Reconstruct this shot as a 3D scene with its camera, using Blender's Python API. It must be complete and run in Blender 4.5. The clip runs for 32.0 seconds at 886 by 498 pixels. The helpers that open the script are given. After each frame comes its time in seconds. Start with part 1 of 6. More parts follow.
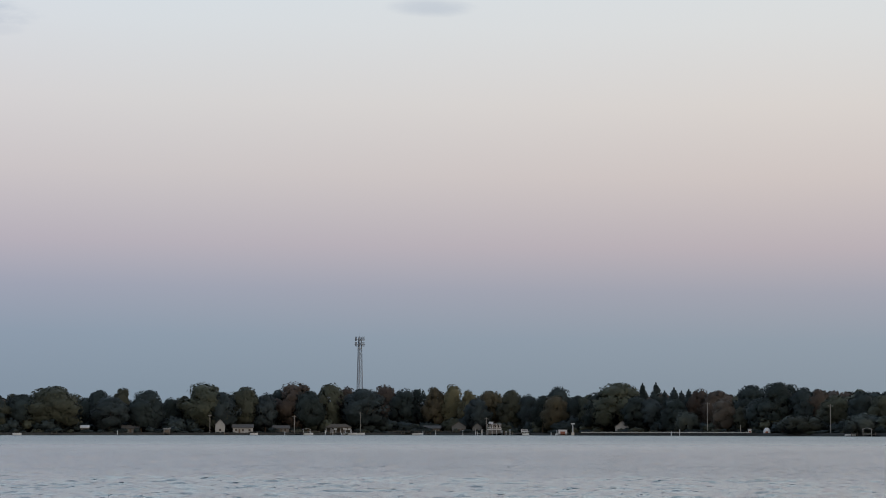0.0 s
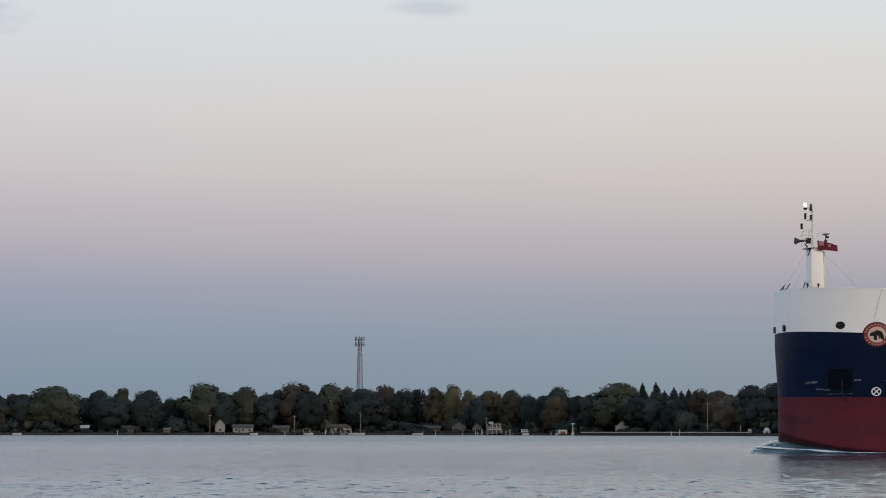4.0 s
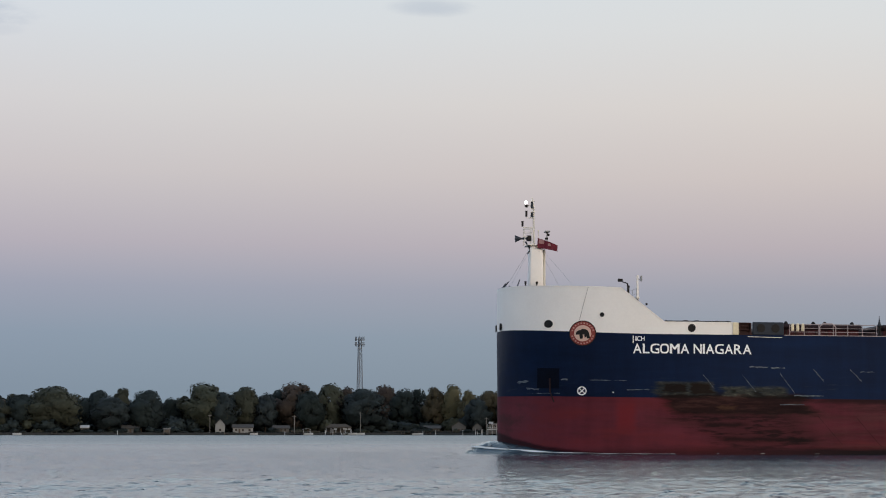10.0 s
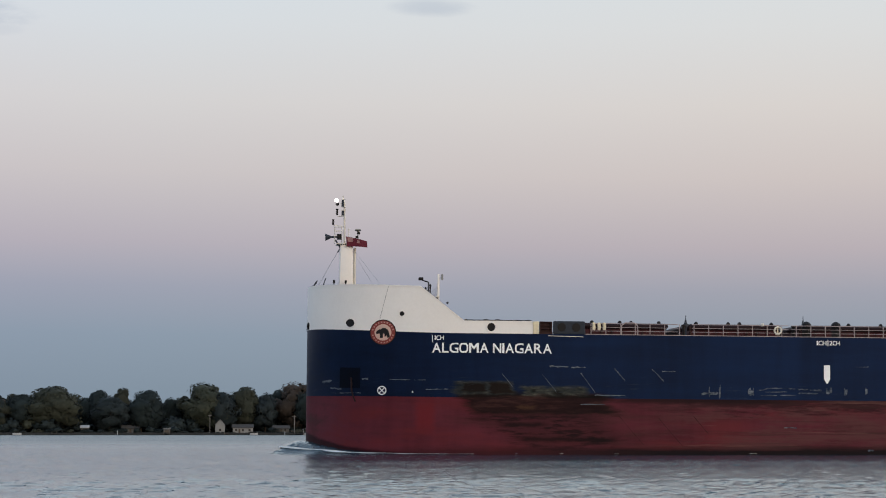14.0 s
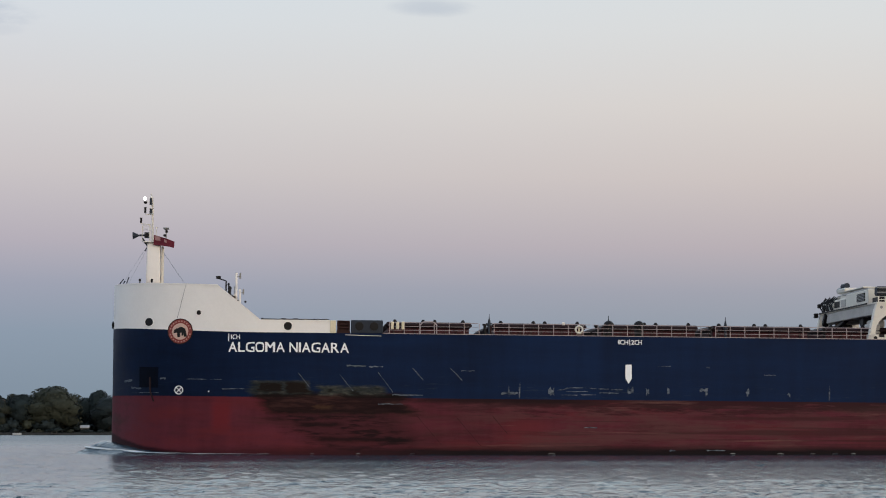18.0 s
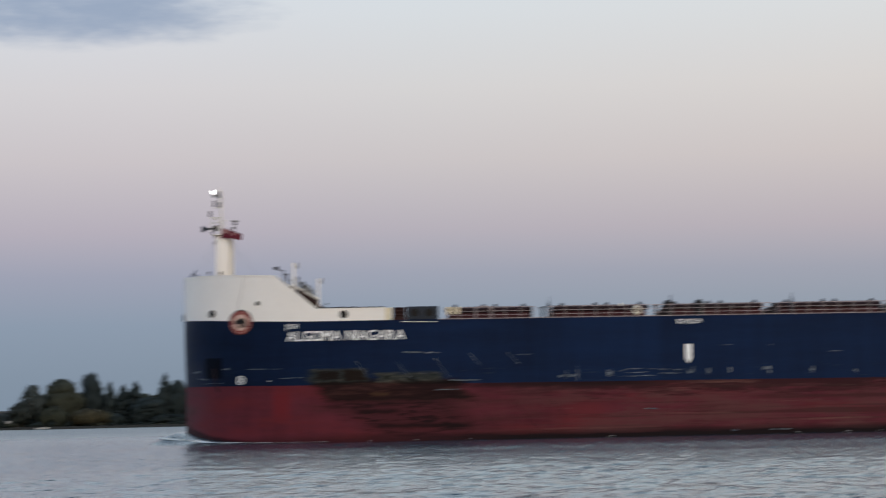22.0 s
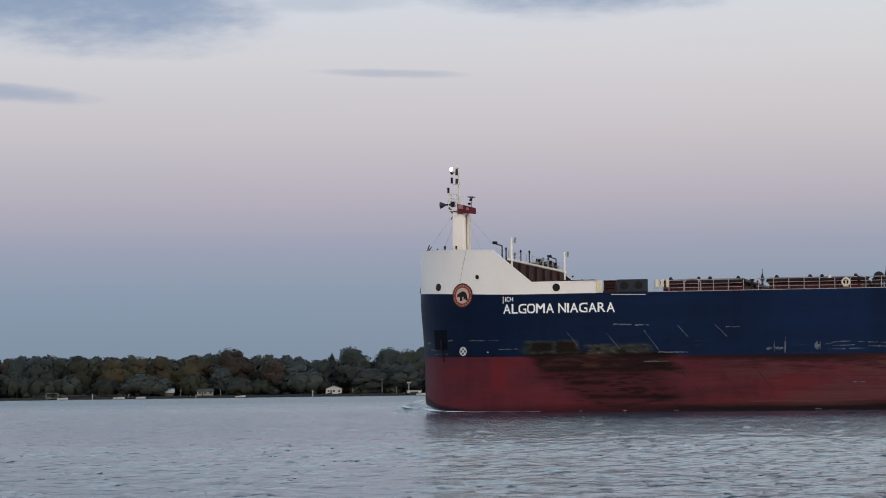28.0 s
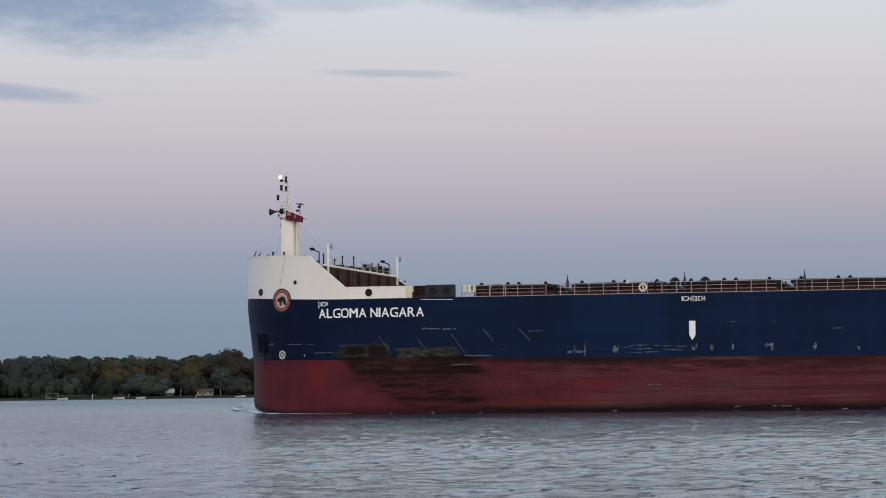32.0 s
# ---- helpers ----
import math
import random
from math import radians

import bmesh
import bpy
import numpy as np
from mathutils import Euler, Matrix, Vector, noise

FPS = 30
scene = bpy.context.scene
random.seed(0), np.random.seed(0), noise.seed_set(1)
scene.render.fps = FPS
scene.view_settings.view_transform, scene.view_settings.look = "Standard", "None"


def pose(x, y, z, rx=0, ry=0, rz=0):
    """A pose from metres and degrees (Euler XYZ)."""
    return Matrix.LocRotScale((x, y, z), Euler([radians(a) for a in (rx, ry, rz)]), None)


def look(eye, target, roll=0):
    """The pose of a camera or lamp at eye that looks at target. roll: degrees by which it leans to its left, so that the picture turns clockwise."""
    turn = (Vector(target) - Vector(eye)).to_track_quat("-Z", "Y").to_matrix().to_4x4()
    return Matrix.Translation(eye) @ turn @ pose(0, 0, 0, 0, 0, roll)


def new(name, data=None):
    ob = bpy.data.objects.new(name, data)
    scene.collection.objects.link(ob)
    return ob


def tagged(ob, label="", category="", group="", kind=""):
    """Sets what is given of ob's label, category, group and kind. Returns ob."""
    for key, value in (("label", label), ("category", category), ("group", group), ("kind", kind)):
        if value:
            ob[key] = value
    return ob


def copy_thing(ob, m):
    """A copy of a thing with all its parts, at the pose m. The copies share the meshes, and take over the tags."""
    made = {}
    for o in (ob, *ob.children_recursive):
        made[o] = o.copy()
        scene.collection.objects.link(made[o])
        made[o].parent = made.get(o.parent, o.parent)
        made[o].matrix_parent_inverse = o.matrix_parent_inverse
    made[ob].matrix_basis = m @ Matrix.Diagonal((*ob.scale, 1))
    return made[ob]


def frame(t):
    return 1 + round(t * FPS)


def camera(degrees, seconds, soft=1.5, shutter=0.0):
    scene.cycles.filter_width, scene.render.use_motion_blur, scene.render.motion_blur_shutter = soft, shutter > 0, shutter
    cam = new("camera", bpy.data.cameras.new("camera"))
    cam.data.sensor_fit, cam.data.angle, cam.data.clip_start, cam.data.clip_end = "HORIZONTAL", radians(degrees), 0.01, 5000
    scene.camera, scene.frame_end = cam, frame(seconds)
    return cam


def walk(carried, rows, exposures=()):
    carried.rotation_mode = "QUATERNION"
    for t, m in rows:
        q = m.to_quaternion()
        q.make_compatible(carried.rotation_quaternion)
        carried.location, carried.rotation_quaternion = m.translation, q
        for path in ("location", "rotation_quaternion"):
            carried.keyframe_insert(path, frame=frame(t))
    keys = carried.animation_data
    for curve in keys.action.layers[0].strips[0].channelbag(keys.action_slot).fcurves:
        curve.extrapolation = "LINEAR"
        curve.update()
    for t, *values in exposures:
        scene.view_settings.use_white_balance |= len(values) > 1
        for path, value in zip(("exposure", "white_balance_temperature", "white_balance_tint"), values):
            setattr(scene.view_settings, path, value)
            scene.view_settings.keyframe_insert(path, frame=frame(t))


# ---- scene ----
# ---- camera and its path ----
EYE = 2.0                       # metres above the river
cam = camera(24.16, 32.0, soft=1.0, shutter=0.25)


def aim(yaw, tilt, roll):
    """Camera pose: yaw to the left, tilt upwards, roll, in degrees."""
    return pose(0, 0, EYE, 90 + tilt, 0, yaw) @ pose(0, 0, 0, 0, 0, roll)


PATH = [
    (0.0, aim(0.0, 5.028, 0.031)), (21.2, aim(0.0, 5.028, 0.031)), (21.5, aim(0.093, 5.090, -0.171)),
    (21.6, aim(0.391, 5.065, -0.383)), (21.7, aim(1.205, 5.059, -0.595)), (21.8, aim(2.723, 4.975, -0.808)),
    (21.9, aim(4.815, 4.805, -1.02)), (22.0, aim(7.134, 4.627, -1.232)), (22.1, aim(9.25, 4.43, -1.293)),
    (22.2, aim(11.02, 4.143, -1.354)), (22.3, aim(12.52, 3.851, -1.415)), (22.4, aim(13.63, 3.554, -1.477)),
    (22.5, aim(14.452, 3.276, -1.538)), (22.6, aim(15.00, 3.06, -1.502)), (22.7, aim(15.42, 2.838, -1.466)),
    (22.8, aim(15.69, 2.656, -1.431)), (22.9, aim(15.95, 2.53, -1.395)), (23.0, aim(16.324, 2.494, -1.36)),
    (23.1, aim(16.91, 2.64, -1.408)), (23.2, aim(17.68, 2.78, -1.456)), (23.3, aim(18.51, 2.90, -1.504)),
    (23.4, aim(19.33, 3.02, -1.552)), (23.5, aim(20.059, 3.164, -1.6)), (23.6, aim(20.56, 3.26, -1.55)),
    (23.7, aim(20.70, 3.32, -1.5)), (23.8, aim(20.65, 3.37, -1.45)), (24.0, aim(20.397, 3.40, -1.349)),
    (24.2, aim(20.24, 3.52, -1.243)), (24.5, aim(20.349, 3.639, -1.083)), (25.5, aim(20.95, 3.83, -0.88)),
    (26.5, aim(21.258, 3.917, -0.754)), (32.0, aim(21.258, 3.917, -0.754)),
]
walk(cam, PATH, exposures=((0.0, 0.0, 6500, 10), (21.6, 0.0, 6500, 10), (22.3, 0.03, 6420, 10), (23.0, 0.08, 6380, 9.5), (23.6, 0.05, 6380, 10), (24.2, 0.02, 6380, 10), (26.5, 0.0, 6380, 10.5), (32.0, 0.0, 6380, 10.5)))

# ---- sky and light: dusk, the sun just set behind the viewer ----
SUN_AZ = 222.0                  # degrees, measured to the left from straight ahead


def srgb(r, g, b):
    return tuple((c / 255 / 12.92) if c <= 10 else ((c / 255 + 0.055) / 1.055) ** 2.4 for c in (r, g, b)) + (1.0,)


class Tree:
    """A small wrapper to write node graphs as expressions."""

    def __init__(self, nt):
        self.nt = nt
        nt.nodes.clear()

    def node(self, kind, **kw):
        n = self.nt.nodes.new(kind)
        for k, v in kw.items():
            if k == "operation":
                n.operation = v
            elif k == "blend_type":
                n.blend_type = v
            elif k == "data_type":
                n.data_type = v
        return n

    def link(self, a, b):
        self.nt.links.new(a, b)

    def put(self, socket, v):
        if isinstance(v, bpy.types.NodeSocket):
            self.link(v, socket)
        else:
            socket.default_value = v

    def m(self, op, a, b=0.0, c=None, clamp=False):
        n = self.node("ShaderNodeMath", operation=op)
        n.use_clamp = clamp
        self.put(n.inputs[0], a)
        self.put(n.inputs[1], b)
        if c is not None:
            self.put(n.inputs[2], c)
        return n.outputs[0]

    def ramp(self, v, *stops, ease=False):
        n = self.node("ShaderNodeValToRGB")
        n.color_ramp.interpolation = "EASE" if ease else "LINEAR"
        el = n.color_ramp.elements
        while len(el) < len(stops):
            el.new(0.5)
        for e, (p, c) in zip(el, stops):
            e.position = p
            e.color = c if isinstance(c, tuple) else (c, c, c, 1)
        self.put(n.inputs[0], v)
        return n.outputs[0]

    def mix(self, f, a, b, how="MIX"):
        n = self.node("ShaderNodeMix", data_type="RGBA", blend_type=how)
        self.put(n.inputs[0], f)
        self.put(n.inputs[6], a)
        self.put(n.inputs[7], b)
        return n.outputs[2]

    def noise(self, vec, scale, detail=4.0, rough=0.55, dist=0.0):
        n = self.node("ShaderNodeTexNoise")
        if vec is not None:
            self.link(vec, n.inputs["Vector"])
        n.inputs["Scale"].default_value = scale
        n.inputs["Detail"].default_value = detail
        n.inputs["Roughness"].default_value = rough
        n.inputs["Distortion"].default_value = dist
        return n.outputs[0]

    def coords(self, which="Object"):
        return self.node("ShaderNodeTexCoord").outputs[which]

    def scaled(self, vec, x, y, z):
        n = self.node("ShaderNodeMapping")
        self.link(vec, n.inputs["Vector"])
        n.inputs["Scale"].default_value = (x, y, z)
        return n.outputs[0]

    def split(self, vec):
        n = self.node("ShaderNodeSeparateXYZ")
        self.link(vec, n.inputs[0])
        return n.outputs

    def bump(self, h, strength, dist):
        n = self.node("ShaderNodeBump")
        n.inputs["Strength"].default_value = strength
        n.inputs["Distance"].default_value = dist
        self.link(h, n.inputs["Height"])
        return n.outputs[0]


def make_world():
    world = bpy.data.worlds.new("dusk_sky")
    world.use_nodes = True
    t = Tree(world.node_tree)
    vec = t.coords("Generated")
    x, y, z = t.split(vec)
    el = t.m("MULTIPLY", t.m("ARCSINE", z), 180 / math.pi)
    az = t.m("MULTIPLY", t.m("ARCTAN2", t.m("MULTIPLY", x, -1.0), y), 180 / math.pi)
    # elevation gradient of the side away from the sunset: earth shadow, pink belt, pale top
    warped = t.m("ADD", el, t.m("MULTIPLY", az, -0.012))
    warped = t.m("ADD", warped, t.m("MULTIPLY", t.m("MAXIMUM", t.m("SUBTRACT", az, 11.0), 0.0), 0.016))
    e01 = t.m("DIVIDE", warped, 30.0)
    east = t.ramp(e01,
                  (0.0, srgb(127, 143, 157)), (0.035, srgb(131, 147, 161)), (0.085, srgb(140, 155, 170)),
                  (0.13, srgb(158, 163, 177)), (0.17, srgb(181, 176, 184)), (0.235, srgb(202, 197, 197)),
                  (0.30, srgb(212, 211, 210)), (0.37, srgb(214, 220, 223)), (0.44, srgb(212, 224, 231)),
                  # unseen brighter band above the view, added to lift the river's reflections
                  (0.50, (0.92, 1.08, 1.14, 1)), (0.62, (1.28, 1.53, 1.66, 1)), (0.78, (1.05, 1.29, 1.45, 1)), (1.0, (0.46, 0.60, 0.76, 1)))
    west = t.ramp(t.m("DIVIDE", el, 60.0),
                  (0.0, (1.10, 0.66, 0.36, 1)), (0.1, (1.55, 1.15, 0.75, 1)), (0.3, (1.05, 0.98, 0.88, 1)),
                  (1.0, (0.30, 0.40, 0.56, 1)))
    side = t.m("COSINE", t.m("MULTIPLY", t.m("SUBTRACT", az, SUN_AZ), math.pi / 180))
    blend = t.ramp(t.m("MULTIPLY_ADD", side, 0.5, 0.5), (0.25, 0.0), (0.85, 1.0), ease=True)
    # the air turns bluer towards the left of the reach
    east = t.mix(1.0, east, t.ramp(t.m("MULTIPLY_ADD", az, 0.02, 0.3), (0.12, (1.045, 0.995, 0.965, 1)), (0.46, (1.005, 0.995, 1.005, 1)), (0.62, (1.0, 0.98, 1.015, 1)), (0.9, (0.965, 0.965, 1.01, 1))), "MULTIPLY")
    sky = t.mix(blend, east, west)
    # clouds: soft grey-blue shapes with frayed edges
    flat = t.node("ShaderNodeCombineXYZ")
    t.link(az, flat.inputs[0])
    t.link(t.m("MULTIPLY", el, 3.0), flat.inputs[1])
    fray = t.m("SUBTRACT", t.noise(flat.outputs[0], 0.55, 5.0, 0.6), 0.5)
    fine = t.m("SUBTRACT", t.noise(flat.outputs[0], 1.6, 4.0, 0.6), 0.5)
    total = None
    for ca, ce, wa, we, lean, dens in (
            (31.4, 11.0, 5.6, 1.7, 0.05, 1.0), (29.3, 10.7, 3.4, 0.9, 0.05, 1.0), (33.4, 8.25, 2.8, 0.26, 0.07, 0.62), (22.6, 8.78, 2.3, 0.13, 0.03, 0.40),
            (17.2, 11.25, 5.2, 1.0, 0.0, 0.90), (24.4, 10.75, 2.6, 0.35, 0.0, 0.35), (0.3, 11.68, 1.3, 0.26, 0.0, 0.30),
            (12.3, 10.85, 0.8, 0.2, 0.0, 0.12)):
        da = t.m("SUBTRACT", az, ca)
        de = t.m("SUBTRACT", t.m("SUBTRACT", el, ce), t.m("MULTIPLY", da, lean))
        da2 = t.m("POWER", t.m("ABSOLUTE", t.m("DIVIDE", da, wa)), 2.0)
        de2 = t.m("POWER", t.m("ABSOLUTE", t.m("DIVIDE", de, we)), 2.0)
        body = t.m("SUBTRACT", 1.0, t.m("ADD", da2, de2))
        body = t.m("ADD", body, t.m("ADD", t.m("MULTIPLY", fray, 1.25), t.m("MULTIPLY", fine, 0.45)))
        mask = t.m("MULTIPLY", t.ramp(t.m("MULTIPLY_ADD", body, 0.5, 0.2), (0.04, 0.0), (0.74, 1.0), ease=True), dens)
        total = mask if total is None else t.m("MAXIMUM", total, mask)
    cloudy = t.mix(t.m("MULTIPLY", total, 0.95), sky, srgb(140, 158, 184))
    bg = t.node("ShaderNodeBackground")
    t.link(cloudy, bg.inputs["Color"])
    bg.inputs["Strength"].default_value = 1.0
    out = t.node("ShaderNodeOutputWorld")
    t.link(bg.outputs[0], out.inputs["Surface"])
    scene.world = world


make_world()
sun_data = bpy.data.lights.new("afterglow", "SUN")
sun_data.energy, sun_data.angle, sun_data.color = 0.88, radians(35), (1.0, 0.90, 0.78)
sun = new("afterglow", sun_data)
sun.matrix_basis = look((0, 0, 60), (math.sin(radians(SUN_AZ)) * 100, -math.cos(radians(SUN_AZ)) * 100, 60 - 26))


# ---- materials ----
def material(name, base, rough=0.6, metal=0.0, vary=0.25, scale=1.0, fine=8.0, bump=0.0, spec=0.2, random_amount=0.0, stretch=(1, 1, 1)):
    """A painted, mineral or wooden surface: base colour with large stains and fine grain."""
    mt = bpy.data.materials.new(name)
    mt.use_nodes = True
    t = Tree(mt.node_tree)
    v = t.scaled(t.coords("Object"), *stretch)
    big = t.noise(v, scale, 4.0, 0.6)
    small = t.noise(v, scale * fine, 3.0, 0.6)
    k = t.m("ADD", t.m("MULTIPLY", t.m("SUBTRACT", big, 0.5), vary * 2.4), t.m("MULTIPLY", t.m("SUBTRACT", small, 0.5), vary * 1.2))
    if random_amount:
        rnd = t.node("ShaderNodeObjectInfo").outputs["Random"]
        k = t.m("ADD", k, t.m("MULTIPLY", t.m("SUBTRACT", rnd, 0.5), random_amount * 2))
    val = t.m("ADD", 1.0, k)
    hsv = t.node("ShaderNodeHueSaturation")
    hsv.inputs["Color"].default_value = (*base[:3], 1)
    t.link(val, hsv.inputs["Value"])
    p = t.node("ShaderNodeBsdfPrincipled")
    t.link(hsv.outputs[0], p.inputs["Base Color"])
    t.put(p.inputs["Roughness"], t.m("MULTIPLY_ADD", t.m("SUBTRACT", big, 0.5), 0.3, rough, clamp=True))
    p.inputs["Metallic"].default_value = metal
    p.inputs["Specular IOR Level"].default_value = spec
    if bump:
        t.link(t.bump(small, bump, 0.02), p.inputs["Normal"])
    o = t.node("ShaderNodeOutputMaterial")
    t.link(p.outputs[0], o.inputs["Surface"])
    return mt


def foliage(name, dark, light):
    mt = bpy.data.materials.new(name)
    mt.use_nodes = True
    t = Tree(mt.node_tree)
    isl = t.node("ShaderNodeNewGeometry").outputs["Random Per Island"]
    rnd = t.node("ShaderNodeObjectInfo").outputs["Random"]
    v = t.coords("Object")
    big = t.m("ADD", t.m("MULTIPLY", t.noise(v, 0.07, 2.0), 0.5), t.m("MULTIPLY", t.noise(v, 3.0, 3.0), 0.5))
    f = t.m("ADD", t.m("MULTIPLY", isl, 0.18), t.m("MULTIPLY", big, 0.82))
    col = t.ramp(f, (0.15, (*dark, 1)), (0.8, (*light, 1)))
    hsv = t.node("ShaderNodeHueSaturation")
    t.link(col, hsv.inputs["Color"])
    t.link(t.m("MULTIPLY_ADD", rnd, 0.05, 0.475), hsv.inputs["Hue"])
    t.link(t.m("MULTIPLY_ADD", rnd, 0.7, 0.65), hsv.inputs["Value"])
    p = t.node("ShaderNodeBsdfPrincipled")
    t.link(hsv.outputs[0], p.inputs["Base Color"])
    p.inputs["Roughness"].default_value = 0.75
    p.inputs["Specular IOR Level"].default_value = 0.2
    o = t.node("ShaderNodeOutputMaterial")
    t.link(p.outputs[0], o.inputs["Surface"])
    return mt


def glowing(name, colour, strength):
    mt = bpy.data.materials.new(name)
    mt.use_nodes = True
    t = Tree(mt.node_tree)
    e = t.node("ShaderNodeEmission")
    e.inputs["Color"].default_value = (*colour, 1)
    e.inputs["Strength"].default_value = strength
    o = t.node("ShaderNodeOutputMaterial")
    t.link(e.outputs[0], o.inputs["Surface"])
    return mt


def water_material(name):
    mt = bpy.data.materials.new(name)
    mt.use_nodes = True
    t = Tree(mt.node_tree)
    v = t.coords("Object")
    ripple = t.noise(v, 2.4, 4.0, 0.55)
    mid = t.noise(t.scaled(v, 0.7, 1.0, 1.0), 0.5, 2.0, 0.5)
    crest = t.ramp(t.noise(t.scaled(v, 1.7, 0.62, 1.0), 1.0, 2.0, 0.5, 0.3), (0.60, 0.0), (0.74, 1.0), ease=True)
    gust = t.noise(t.scaled(v, 0.35, 1.2, 1.0), 0.03, 3.0, 0.5)
    calm = t.ramp(gust, (0.36, 0.5), (0.62, 1.0))
    h = t.m("MULTIPLY", t.m("ADD", t.m("ADD", t.m("MULTIPLY", ripple, 0.34), t.m("MULTIPLY", mid, 0.50)), t.m("MULTIPLY", crest, 0.85)), calm)
    # the open reach far out is ruffled all over
    x, y, z = t.split(v)
    reach = t.m("SQRT", t.m("ADD", t.m("MULTIPLY", x, x), t.m("MULTIPLY", y, y)))
    ruffle = t.ramp(t.m("MULTIPLY", reach, 0.001), (0.05, 0.11), (0.19, 0.135), (0.30, 0.26), (0.45, 0.36))
    p = t.node("ShaderNodeBsdfPrincipled")
    p.inputs["Base Color"].default_value = (0.022, 0.049, 0.072, 1)
    t.link(ruffle, p.inputs["Roughness"])
    p.inputs["IOR"].default_value = 1.34
    t.link(t.bump(h, 1.0, 0.25), p.inputs["Normal"])
    o = t.node("ShaderNodeOutputMaterial")
    t.link(p.outputs[0], o.inputs["Surface"])
    return mt


def hull_material(name, base, rough, boot):
    """Ship's paint: faded plates, streaks along the hull, and a scorched, scraped stretch aft of the bow. boot: the red below the seam."""
    mt = bpy.data.materials.new(name)
    mt.use_nodes = True
    t = Tree(mt.node_tree)
    v = t.coords("Object")
    x, y, z = t.split(v)
    streak = t.noise(t.scaled(v, 0.12, 0.3, 0.9), 1.0, 4.0, 0.6)
    drip = t.noise(t.scaled(v, 1.1, 0.4, 0.16), 1.0, 4.0, 0.6)
    grain = t.noise(v, 6.0, 3.0, 0.6)
    plate = t.noise(t.scaled(v, 0.11, 0.1, 0.0), 1.0, 0.0)
    smear = t.noise(t.scaled(v, 0.30, 0.3, 2.2), 1.0, 6.0, 0.70)       # dragged along the side
    rag = t.noise(t.scaled(v, 0.9, 0.4, 2.6), 1.0, 6.0, 0.72)          # ragged edges
    fleck = t.noise(t.scaled(v, 1.3, 0.5, 3.2), 1.0, 5.0, 0.70)

    def off(n, amount):
        return t.m("MULTIPLY", t.m("SUBTRACT", n, 0.5), amount)

    def zone(x0, x1, z0, z1, soft_x=0.8, soft_z=0.35, ragged=1.0, lean=0.0):
        """How much a place lies in a stained stretch of the side, with frayed edges."""
        xx = t.m("ADD", t.m("MULTIPLY_ADD", t.m("SUBTRACT", z, 5.0), lean, x), off(smear, 7.0 * ragged))
        zz = t.m("ADD", z, off(rag, 1.5 * ragged))
        a = t.m("MULTIPLY", t.m("DIVIDE", t.m("SUBTRACT", xx, x0), soft_x, clamp=True), t.m("DIVIDE", t.m("SUBTRACT", x1, xx), soft_x, clamp=True))
        b = t.m("MULTIPLY", t.m("DIVIDE", t.m("SUBTRACT", zz, z0), soft_z, clamp=True), t.m("DIVIDE", t.m("SUBTRACT", z1, zz), soft_z, clamp=True))
        return t.m("MULTIPLY", a, b)

    def lay(col, mask, colour, amount=1.0):
        return t.mix(t.m("MULTIPLY", mask, amount), col, colour if isinstance(colour, bpy.types.NodeSocket) else (*colour, 1))
    k = t.m("ADD", off(streak, 0.8), t.m("ADD", off(drip, 0.5), t.m("ADD", off(grain, 0.2), off(plate, 0.6))))
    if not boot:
        # light on the side painted in: darker bow, paler aft; plates step at 42 m
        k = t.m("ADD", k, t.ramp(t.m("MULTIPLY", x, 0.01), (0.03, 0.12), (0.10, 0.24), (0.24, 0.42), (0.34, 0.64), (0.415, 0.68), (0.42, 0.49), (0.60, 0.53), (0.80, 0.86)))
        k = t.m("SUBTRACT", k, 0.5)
    hsv = t.node("ShaderNodeHueSaturation")
    hsv.inputs["Color"].default_value = (*base, 1)
    t.link(t.m("ADD", 1.0, k), hsv.inputs["Value"])
    col = hsv.outputs[0]
    soot = t.ramp(smear, (0.38, (0.0050, 0.0036, 0.0042, 1)), (0.52, (0.0125, 0.0072, 0.0074, 1)), (0.66, (0.040, 0.019, 0.017, 1)))
    if boot:
        # fresher and browner stretches of the red
        fade = t.noise(t.scaled(v, 0.07, 0.2, 0.45), 1.0, 5.0, 0.66)
        col = lay(col, t.ramp(fade, (0.50, 0.0), (0.66, 0.75)), (0.120, 0.020, 0.025))
        col = lay(col, t.ramp(fade, (0.34, 0.7), (0.47, 0.0)), (0.052, 0.0190, 0.0215))
        # two fresher red plates beside the thruster mark and aft of the soot
        col = lay(col, zone(8.9, 10.9, 1.6, 5.2, 0.5, 1.2, 0.15), (0.150, 0.0170, 0.0225), 0.65)
        col = lay(col, zone(32.5, 38.5, 0.9, 3.8, 2.0, 0.9, 0.3), (0.126, 0.022, 0.028), 0.6)
        # brown rubbing aft, dark under the seam
        aft = t.ramp(t.m("MULTIPLY", x, 0.01), (0.24, 0.0), (0.36, 1.0))
        blot = t.ramp(t.noise(t.scaled(v, 0.16, 0.2, 0.95), 1.0, 6.0, 0.72), (0.44, 0.0), (0.60, 0.9))
        col = lay(col, t.m("MULTIPLY", aft, blot), (0.096, 0.037, 0.041))
        ledge = t.m("ADD", z, off(smear, 4.0))
        col = lay(col, t.m("MULTIPLY", aft, t.ramp(t.m("MULTIPLY", ledge, 0.1), (0.38, 0.0), (0.45, 0.85))), (0.024, 0.0090, 0.0125))
        band_n = t.noise(t.scaled(v, 0.035, 0.2, 1.9), 1.0, 5.0, 0.62)
